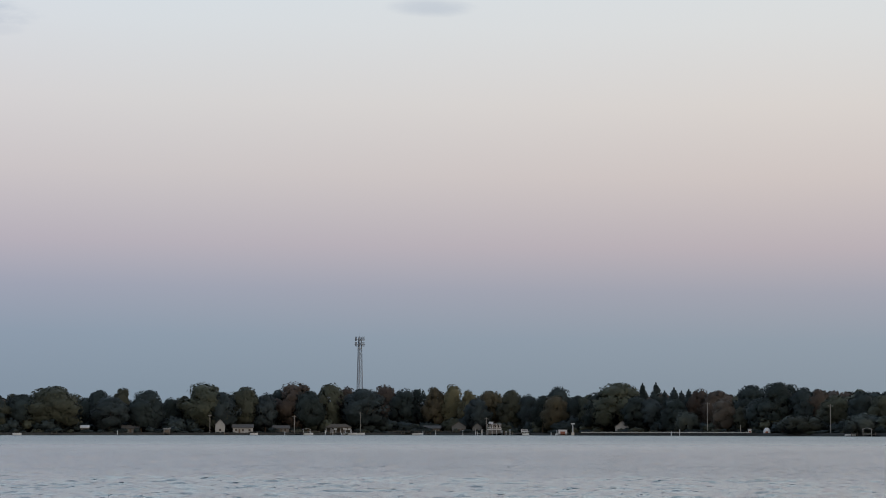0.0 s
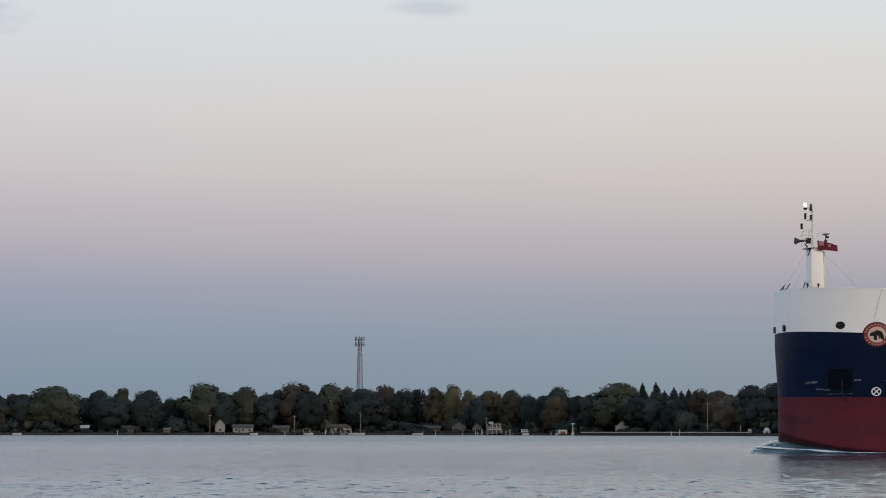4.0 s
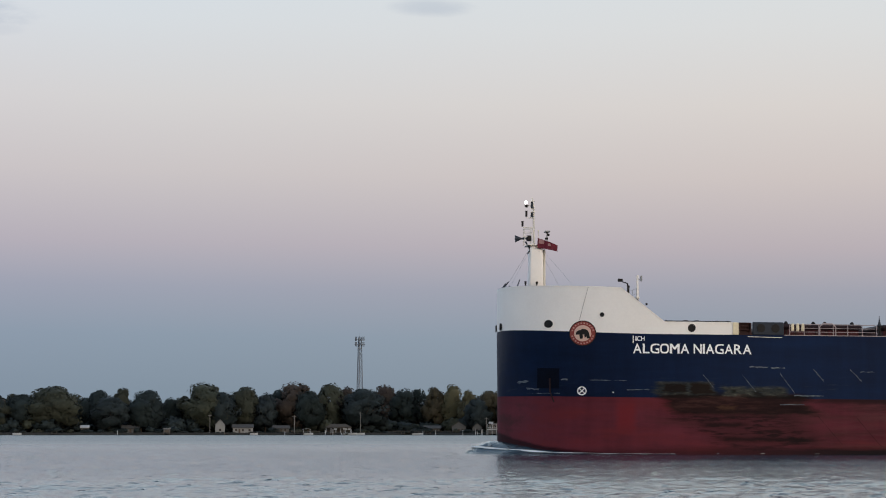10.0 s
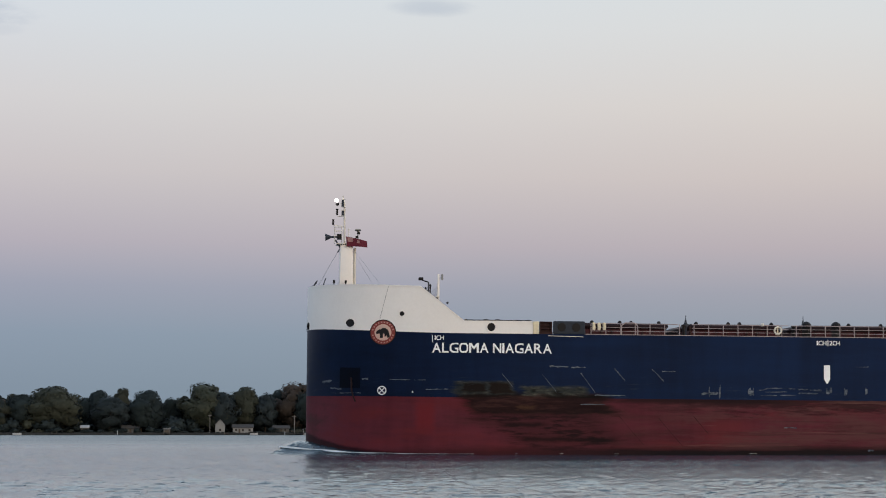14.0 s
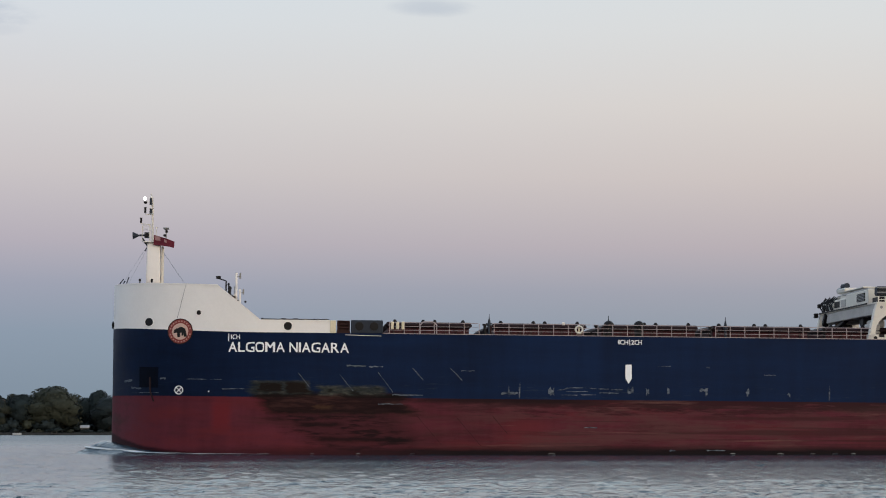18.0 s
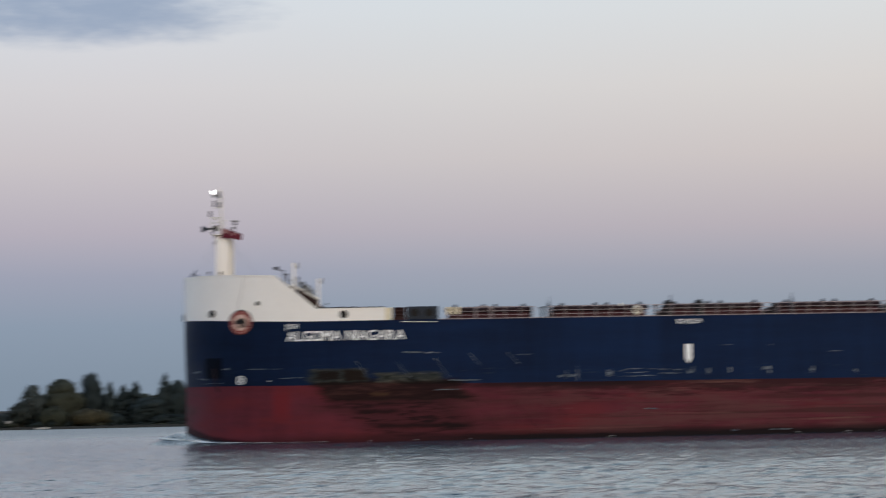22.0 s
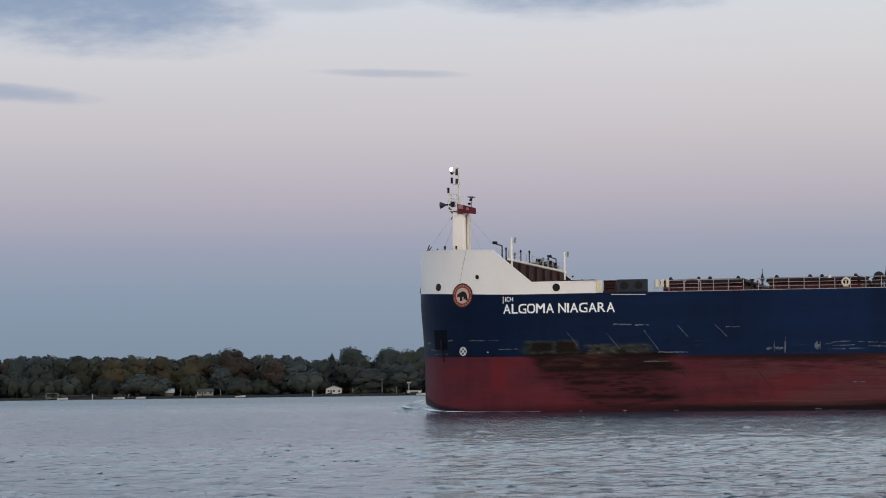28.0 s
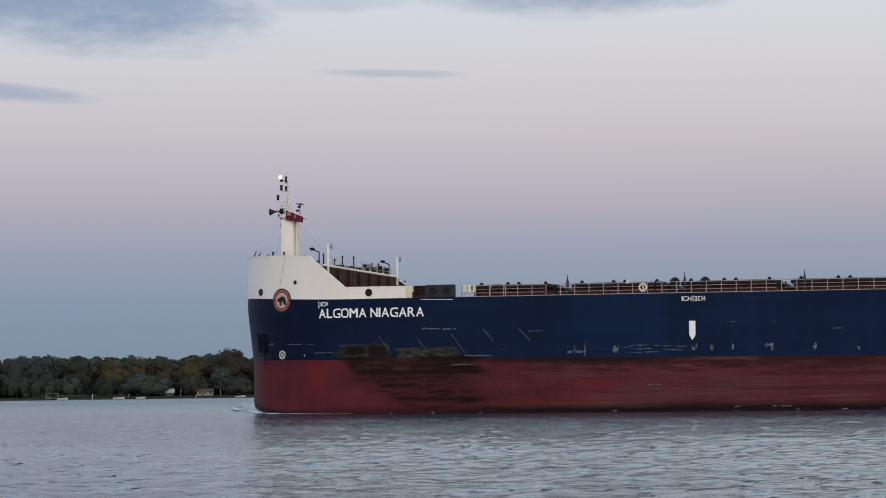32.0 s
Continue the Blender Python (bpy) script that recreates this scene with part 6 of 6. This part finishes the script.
def dock(az, length, width, label="weathered wooden dock reaching into the river", z=0.75):
    d = thing("dock", spot(az, 0.0, 0), label, "dock", "docks of the far shore")
    n = max(3, int(width / 0.6))
    for k in range(n):
        x = -width / 2 + width * (k + 0.5) / n
        part("deck_board", boxes((x - width / n * 0.46, x + width / n * 0.46, -length, 0.8, z, z + 0.08)), WOOD, d)
    for x in (-width / 2 + 0.1, width / 2 - 0.1):
        for y in np.linspace(-length + 0.3, -0.5, max(2, int(length / 2.5))):
            part("pile", rods(((x, y, -1.5), (x, y, z + 0.9), 0.13), seg=7), WOOD, d)
    return d


def boat_lift(az, out, w, roof="white", label="boat lift with a pale canopy by the far bank", h=3.0):
    b = thing("boat_lift", spot(az, -out, 0), label, "boat lift", "boat lifts of the far shore")
    for x in (-w / 2, w / 2):
        for y in (-2.2, 2.2):
            part("lift_post", rods(((x, y, -1.5), (x, y, h), 0.10), seg=7), WALLS["white"], b)
    bm = bmesh.new()
    prof = [(-w / 2 - 0.4, h - 0.25), (-w / 4, h + 0.25), (0, h + 0.4), (w / 4, h + 0.25), (w / 2 + 0.4, h - 0.25)]
    top = [[bm.verts.new((x, y, zz)) for x, zz in prof] for y in (-3, 3)]
    low = [[bm.verts.new((x, y, zz - 0.12)) for x, zz in prof] for y in (-3, 3)]
    for k in range(4):
        bm.faces.new((top[0][k], top[0][k + 1], top[1][k + 1], top[1][k]))
        bm.faces.new((low[0][k], low[1][k], low[1][k + 1], low[0][k + 1]))
        for s in (0, 1):
            bm.faces.new((top[s][k], low[s][k], low[s][k + 1], top[s][k + 1]))
    bmesh.ops.recalc_face_normals(bm, faces=bm.faces[:])
    part("canopy", bm, ROOFS[roof], b)
    part("lift_beam", boxes((-w / 2, w / 2, -2.3, -2.1, 0.9, 1.1), (-w / 2, w / 2, 2.1, 2.3, 0.9, 1.1)), STEEL, b)
    return b


def motorboat(az, out, length, z=0.1, label="small white motorboat moored at the far bank", turn=0.0):
    b = thing("motorboat", spot(az, -out, z) @ Matrix.Rotation(radians(turn), 4, "Z"), label, "boat", "boats of the far shore")
    bm = bmesh.new()
    n, w = 8, length * 0.17
    rows = []
    for k in range(n + 1):
        f = k / n
        x = -length / 2 + length * f
        hw = w * (1 - max(0, (f - 0.55) / 0.45) ** 2) + 0.02
        rows.append([bm.verts.new(p) for p in ((x, -hw, 0.75 + 0.25 * f), (x, -hw * 0.75, 0.1), (x, 0, -0.15 + 0.2 * f * f), (x, hw * 0.75, 0.1), (x, hw, 0.75 + 0.25 * f))])
    for a, c in zip(rows, rows[1:]):
        for k in range(4):
            bm.faces.new((a[k], a[k + 1], c[k + 1], c[k]))
        bm.faces.new((a[4], a[0], c[0], c[4]))
    bm.faces.new(rows[0])
    bmesh.ops.recalc_face_normals(bm, faces=bm.faces[:])
    part("hull", bm, WALLS["white"], b)
    part("windscreen", boxes((length * 0.0, length * 0.08, -w * 0.7, w * 0.7, 0.85, 1.45), bevel=0.03), GLASS, b)
    part("outboard", boxes((-length / 2 - 0.4, -length / 2, -0.2, 0.2, 0.2, 1.1), bevel=0.06), DARK, b)
    return b


def lamp_mast(az, off, height, label="pale mast with a crosswise fitting on the far bank"):
    p = thing("lamp_mast", spot(az, off, 0.8), label, "lamp mast")
    part("post", rods(((0, 0, -0.8), (0, 0, height), 0.22, 0.16)), WALLS["white"], p)
    part("cross_head", boxes((-0.9, 0.9, -0.25, 0.25, height - 0.2, height + 0.25), bevel=0.06), WALLS["white"], p)
    part("foot", boxes((-0.7, 0.7, -0.5, 0.5, -0.8, 0.6), bevel=0.06), CAPSTONE, p)
    return p


def shed(az, off, w, h, wall="white", roof="grey", panel=None, label="small white shed by the water", z=0.6):
    s = thing("shed", spot(az, off, z), label, "shed", "sheds of the far shore")
    part("wall", boxes((-w / 2, w / 2, 0, 2.6, -0.8, h), bevel=0.03), WALLS[wall], s)
    part("roof", boxes((-w / 2 - 0.25, w / 2 + 0.25, -0.25, 2.9, h, h + 0.22), bevel=0.05), ROOFS[roof], s)
    part("door", boxes((-w * 0.28, w * 0.28, -0.05, 0.02, 0, h * 0.72)), WALLS[panel] if panel else GLASS, s)
    return s


def tower(az, off, height):
    """Lattice telephone tower with panel antennas."""
    m = thing("telephone_tower", spot(az, off, 3.0), "grey steel lattice telephone tower with panel antennas, above the trees", "tower")
    corners = [(math.cos(a), math.sin(a)) for a in (0.4, 0.4 + 2.094, 0.4 + 4.189)]
    def at(k, z):
        r = 2.5 - 1.5 * z / height
        return Vector((corners[k][0] * r, corners[k][1] * r, z))
    for k in range(3):
        part("tower_leg", rods((at(k, -2), at(k, height), 0.24, 0.17), seg=7), TOWERSTEEL, m)
    steps = 20
    for s in range(steps):
        z0, z1 = height * s / steps, height * (s + 1) / steps
        bm = bmesh.new()
        for k in range(3):
            rod(bm, at(k, z0), at((k + 1) % 3, z1), 0.09, seg=5)
            rod(bm, at((k + 1) % 3, z0), at(k, z1), 0.09, seg=5)
            rod(bm, at(k, z1), at((k + 1) % 3, z1), 0.08, seg=5)
        part("lattice_bay", bm, TOWERSTEEL, m)
    for zz in (height - 0.8, height - 3.8):
        bm = bmesh.new()
        for k in range(3):
            a, b = at(k, zz) * 1.0, at((k + 1) % 3, zz)
            d = Vector((a.x + b.x, a.y + b.y, 0)).normalized() * 2.3
            rod(bm, (d.x - d.y * 0.8, d.y + d.x * 0.8, zz), (d.x + d.y * 0.8, d.y - d.x * 0.8, zz), 0.10, seg=6)
            rod(bm, (0, 0, zz), (d.x, d.y, zz), 0.10, seg=6)
        part("antenna_mount", bm, TOWERSTEEL, m)
        for k in range(9):
            a = 0.4 + k * 2 * math.pi / 9
            part("panel_antenna", boxes((math.cos(a) * 2.4 - 0.22, math.cos(a) * 2.4 + 0.22, math.sin(a) * 2.4 - 0.15, math.sin(a) * 2.4 + 0.15, zz - 1.0, zz + 1.3), bevel=0.04), TOWERSTEEL, m)
    part("lightning_rod", rods(((0, 0, height - 1), (0, 0, height + 2.2), 0.06), seg=6), TOWERSTEEL, m)


def pavilion(az, off, w):
    """Open waterside shelter: hipped tan roof on white posts over a dark back wall."""
    p = thing("waterside_pavilion", spot(az, off, 0.9), "open pavilion with hipped tan roof and white posts", "pavilion")
    part("back_wall", boxes((-w / 2 + 0.5, w / 2 - 0.5, 4.0, 4.3, -0.6, 3.0)), WALLS["tan"], p)
    v = [(-w / 2, -1, 3.0), (w / 2, -1, 3.0), (w / 2, 5.5, 3.0), (-w / 2, 5.5, 3.0), (-w / 2 + 3, 2.2, 4.7), (w / 2 - 3, 2.2, 4.7)]
    v += [(x, y, z - 0.3) for x, y, z in v[:4]]
    f = [(0, 1, 5, 4), (1, 2, 5), (2, 3, 4, 5), (3, 0, 4), (0, 6, 7, 1), (1, 7, 8, 2), (2, 8, 9, 3), (3, 9, 6, 0), (9, 8, 7, 6)]
    part("roof", (v, [], f), ROOFS["tan"], p)
    for k in range(6):
        x = -w / 2 + 0.6 + (w - 1.2) * k / 5
        part("post", boxes((x - 0.14, x + 0.14, -0.7, -0.42, -1.5, 2.75), bevel=0.03), WALLS["white"], p)
    for x, ww in ((-1.5, 1.6), (3.4, 2.2), (5.4, 1.0)):
        part("blind", boxes((x - ww / 2, x + ww / 2, -0.3, -0.22, 1.7, 2.6)), WALLS["white"], p, "white roller blind")
    part("floor", boxes((-w / 2, w / 2, -1.2, 5, -0.5, -0.3)), WOOD, p)


def boathouse(az, off):
    """White two-storey boathouse on piles with an upper veranda."""
    b = thing("boathouse", spot(az, off, 0.4), "white two-storey boathouse with a dark veranda, on piles", "boathouse")
    part("lower_wall", boxes((-3.2, 3.2, 0.6, 6, 0.0, 2.3)), WALLS["grey"], b)
    part("upper_wall", boxes((-2.6, 3.0, 1.8, 6, 2.6, 4.9)), WALLS["stone"], b)
    part("veranda_floor", boxes((-3.4, 3.4, -0.6, 6, 2.3, 2.6)), WALLS["white"], b)
    part("roof", boxes((-1.6, 3.5, -0.9, 6.4, 4.9, 5.2), (-2.8, -0.6, 0.5, 6.2, 5.2, 6.2), bevel=0.05), ROOFS["white"], b)
    for x in (-3.2, -1.1, 1.1, 3.2):
        part("veranda_post", boxes((x - 0.09, x + 0.09, -0.5, -0.32, 2.6, 4.9)), WALLS["white"], b)
        part("pile", rods(((x, -0.4, -2.0), (x, -0.4, 2.4), 0.12), seg=7), WALLS["white"], b)
    for z in (3.0, 3.3, 3.6):
        part("veranda_rail", boxes((-3.2, 3.2, -0.46, -0.40, z, z + 0.07)), WALLS["white"], b)
    for x in (-1.4, 0.4, 2.0):
        win = part("window", boxes((x - 0.5, x + 0.5, 1.72, 1.82, 3.0, 4.5)), WALLS["white"], b)
        part("pane", boxes((x - 0.42, x + 0.42, 1.68, 1.74, 3.1, 4.4)), GLASS, win)


tower(2.30, 90, 50.0)

# poles
utility_pole(6.40, 5, 9.2)
utility_pole(4.09, 3, 8.8)
utility_pole(2.27, 4, 10.6)
utility_pole(-1.20, -4, 8.6, 0.0, "tall pale pole at the boathouse dock")
utility_pole(-7.26, 5, 13.6)
utility_pole(-10.57, 3, 11.8)
utility_pole(22.99, 4, 7.2)

# houses seen between the trees, from the open reach to the upstream woods
house(6.12, 12, 4.8, 7.0, 4.2, 2.6, "pale", "grey", "pale grey gabled house with a round attic window", True, windows=1)
house(5.50, 12, 10.0, 7.0, 2.7, 1.5, "pale", "grey", "low pale house wing under the trees")
house(4.45, 12, 8.0, 6.0, 2.4, 1.2, "grey", "grey", "low grey garage under the trees", windows=2)
pavilion(2.88, 5, 13.5)
house(1.46, 70, 9.0, 7.0, 11.0, 2.5, "white", "white", "white house upper storey between treetops", windows=2)
house(0.29, 14, 8.0, 7.0, 2.4, 1.2, "tan", "grey", "tan cottage under golden trees")
house(-0.44, 12, 7.0, 6.0, 3.2, 2.4, "grey", "tan", "grey cottage with a steep tan roof", True, windows=2)
house(-0.95, 12, 5.0, 6.0, 2.6, 2.2, "grey", "grey", "small grey gabled cottage", True, windows=1)
boathouse(-1.42, -2)
house(-2.55, 30, 8.0, 6.0, 3.2, 1.2, "grey", "grey", "low grey cottage behind the lawn", windows=2)
house(-4.93, 12, 6.4, 7.0, 3.0, 2.8, "pale", "grey", "pale stone house with a steep gable", True, windows=2)
house(9.78, 12, 3.6, 5.0, 2.6, 1.0, "grey", "white", "small house with a pale metal roof under the trees", windows=2)
house(8.55, 16, 8.0, 5.0, 2.4, 1.2, "grey", "grey", "low grey cottage in deep shade", windows=2)
house(28.88, 5, 6.0, 6.0, 1.9, 1.5, "tan", "white", "cottage with a pale sloping roof", windows=2)
house(27.85, 5, 7.6, 6.0, 2.2, 1.0, "pale", "grey", "pale cottage with dark windows among willows", windows=3)
house(24.32, 10, 7.6, 6.5, 2.7, 1.4, "white", "grey", "white cottage with dark windows and a grey gable roof", True, windows=3)
house(20.16, 12, 7.0, 6.0, 3.6, 2.4, "grey", "grey", "pale grey gabled house half hidden by trees", True, windows=2)
house(19.45, 40, 9.0, 7.0, 5.5, 2.0, "grey", "brown", "brown-roofed house behind a gap in the trees", windows=2)
house(18.95, 60, 14.0, 8.0, 6.0, 2.0, "grey", "grey", "far grey house roofs in the gap between trees", windows=3)

# sheds and shelters
shed(7.57, 2, 3.4, 2.6, "grey", "white", None, "small grey boat shed with a white roof light")
shed(-3.30, -3, 4.0, 2.3, "white", "white", "brick", "white dock shelter with a red-brown opening", 0.2)
shed(-9.33, 3, 2.6, 2.4, "grey", "grey", None, "grey garden shed on the bank")
shed(-8.40, 3, 1.4, 2.2, "white", "white", "brick", "narrow white and red cabinet on the bank")
shed(22.1, 1, 6.6, 1.4, "white", "white", None, "low white waterside pavilion", 0.8)
shed(19.05, 10, 1.8, 3.4, "white", "white", None, "tall narrow white hut")
lamp_mast(-3.58, -3, 4.6)
lamp_mast(22.25, 4, 5.2)
for az, off, h in ((28.51, 4, 3.0), (27.43, 4, 2.8), (29.92, -2, 2.6), (23.8, 5, 2.6), (-8.15, 3, 3.6), (25.9, 4, 2.4), (22.6, 5, 3.0)):
    g = thing("gate_post", spot(az, off, LAWN if off > 0 else -0.5), "pale post on the far bank", "post", "posts of the far shore")
    part("post", boxes((-0.15, 0.15, -0.15, 0.15, -0.4, h), bevel=0.04), POLEWOOD, g)
    part("cap", boxes((-0.22, 0.22, -0.22, 0.22, h, h + 0.15), bevel=0.04), CAPSTONE, g)

# white mooring posts along the docks
for k, az in enumerate((3.24, 3.03, 4.35, -0.55, -0.95, -1.06, -1.20, -1.63, -1.74, -1.85, -2.98, -3.14, -6.27, -6.5, 0.55, 0.2, 8.9, 24.9, 28.1, 30.9)):
    g = thing("mooring_post", spot(az, -1.5 - 1.1 * (k % 3), -0.6), "white mooring post in the shallows of the far bank", "post", "mooring posts of the far shore")
    h = (2.6, 3.4, 2.2, 2.9)[k % 4]
    part("post", rods(((0, 0, -0.8), (0, 0, h), 0.16), seg=8), WALLS["white"], g)
    part("cap", rods(((0, 0, h), (0, 0, h + 0.2), 0.2, 0.05), seg=8), WALLS["white"], g)

# white garden dome with a dark arched door
dome = thing("garden_dome", spot(-8.86, 4, 0.9), "white half-round shelter with a dark arched opening", "shelter")
bm = bmesh.new()
bmesh.ops.create_uvsphere(bm, u_segments=20, v_segments=12, radius=1.5)
bmesh.ops.delete(bm, geom=[v for v in bm.verts if v.co.z < -0.9], context="VERTS")
for v in bm.verts:
    v.co.z = v.co.z * 1.15 + 0.9
part("shell", bm, WALLS["white"], dome, "", True)
part("arched_door", rods(((0, -1.6, 0.6), (0, -1.1, 0.6), 0.6), seg=18), WALLS["brick"], dome)

# docks, lifts and boats
for az, ln, w in ((3.96, 10, 5.0), (2.70, 9, 3.0), (3.05, 7, 2.0), (-1.5, 8, 7.0), (-2.05, 6, 5.0), (-3.30, 6, 4.5), (-11.2, 9, 2.4), (-11.6, 8, 5.0), (7.57, 5, 3.0), (5.95, 6, 2.0), (32.0, 8, 3.0), (29.9, 7, 2.5), (28.3, 6, 2.0), (24.6, 6, 2.0), (18.17, 6, 4.0), (22.3, 6, 3.0), (0.4, 7, 2.5), (1.1, 6, 2.0), (10.6, 6, 2.2)):
    dock(az, ln, w)
boat_lift(3.75, 3, 3.4)
boat_lift(-11.54, 4, 3.2)
boat_lift(31.98, 5, 5.5)
boat_lift(2.62, 4, 3.6, "tan", "boat lift with a tan canopy by the boathouse")
boat_lift(-1.0, 5, 3.4, "grey", "boat lift with a grey canopy beside the boathouse")
for az, out, ln, turn in ((11.58, 3, 4.2, 0), (3.70, 4, 5.0, 20), (2.74, 5, 5.5, 80), (2.50, 5, 5.0, 5), (2.27, 3, 4.6, 0), (-11.09, 5, 4.5, 10), (30.19, 4, 5.5, 0), (29.6, 4, 4.5, 0), (26.89, 4, 5.0, 0), (18.17, 5, 6.0, 0), (-3.15, 6, 2.0, 0), (-2.28, 2, 3.2, 0), (31.7, 6, 5.0, 0), (0.7, 4, 5.5, 0), (5.2, 3, 4.0, 0), (21.9, 5, 5.0, 0)):
    motorboat(az, out, ln, turn=turn)
# low pale rail fence on the bank
for az0, az1 in ((-0.5, 1.5), (3.4, 4.6), (30.0, 32.5)):
    fence = thing("bank_fence", pose(0, 0, 0), "low pale rail fence along the far bank", "fence", "fences of the far shore")
    n = int((az1 - az0) / 0.14)
    for k in range(n + 1):
        az = az0 + (az1 - az0) * k / n
        p = spot(az, 3, LAWN).translation
        part("fence_post", rods(((p.x, p.y, 0.9), (p.x, p.y, 2.15), 0.07), seg=6), WOOD, fence)
        if k < n:
            q = spot(az + (az1 - az0) / n, 3, LAWN).translation
            part("fence_rail", rods(((p.x, p.y, 2.05), (q.x, q.y, 2.05), 0.07), ((p.x, p.y, 1.65), (q.x, q.y, 1.65), 0.06), seg=6), WOOD, fence)
# parked vehicle on the lawn
van = thing("parked_van", spot(-2.28, 14, LAWN), "white van parked on the far lawn", "van")
part("body", boxes((-2.2, 2.2, -0.9, 0.9, 0.35, 1.2), (-2.2, 1.2, -0.85, 0.85, 1.2, 1.95), bevel=0.12), WALLS["white"], van)
part("window", boxes((-1.9, 0.9, -0.88, -0.84, 1.3, 1.8)), GLASS, van)
for x in (-1.4, 1.4):
    part("wheel", rods(((x, -0.92, 0.34), (x, -0.7, 0.34), 0.34), seg=14), DARK, van)
    part("wheel", rods(((x, 0.7, 0.34), (x, 0.92, 0.34), 0.34), seg=14), DARK, van)


# ---- what moves ----
HEADING = 4.754                 # degrees between the ship's track and the picture plane
TRIM = 0.43                     # degrees by the stern


def ship_at(t):
    """The stem's place on the water at t seconds."""
    a = radians(HEADING)
    s = -7.47 + 4.3 * (t - 13) - 0.0006 * (t - 13) ** 2
    return (-math.cos(a) * s - math.sin(a) * 186.1, -math.sin(a) * s + math.cos(a) * 186.1)


def motions():
    times = [0, 4, 8, 12, 16, 20, 24, 28, 32]
    walk(ship, [(t, pose(*ship_at(t), 0, 0, TRIM, HEADING)) for t in times])
    walk(bow_wave, [(t, pose(*ship_at(t), 0, 0, 0, HEADING)) for t in times])
    walk(flag, [(t / 2, pose(*FLAG_AT, 3 * math.sin(t * 1.9), 4 * math.sin(t * 1.3), 9 * math.sin(t * 1.55))) for t in range(65)])
    walk(water, [(t, pose(0.30 * (t - 16), -0.35 * (t - 16), 0)) for t in times])


motions()
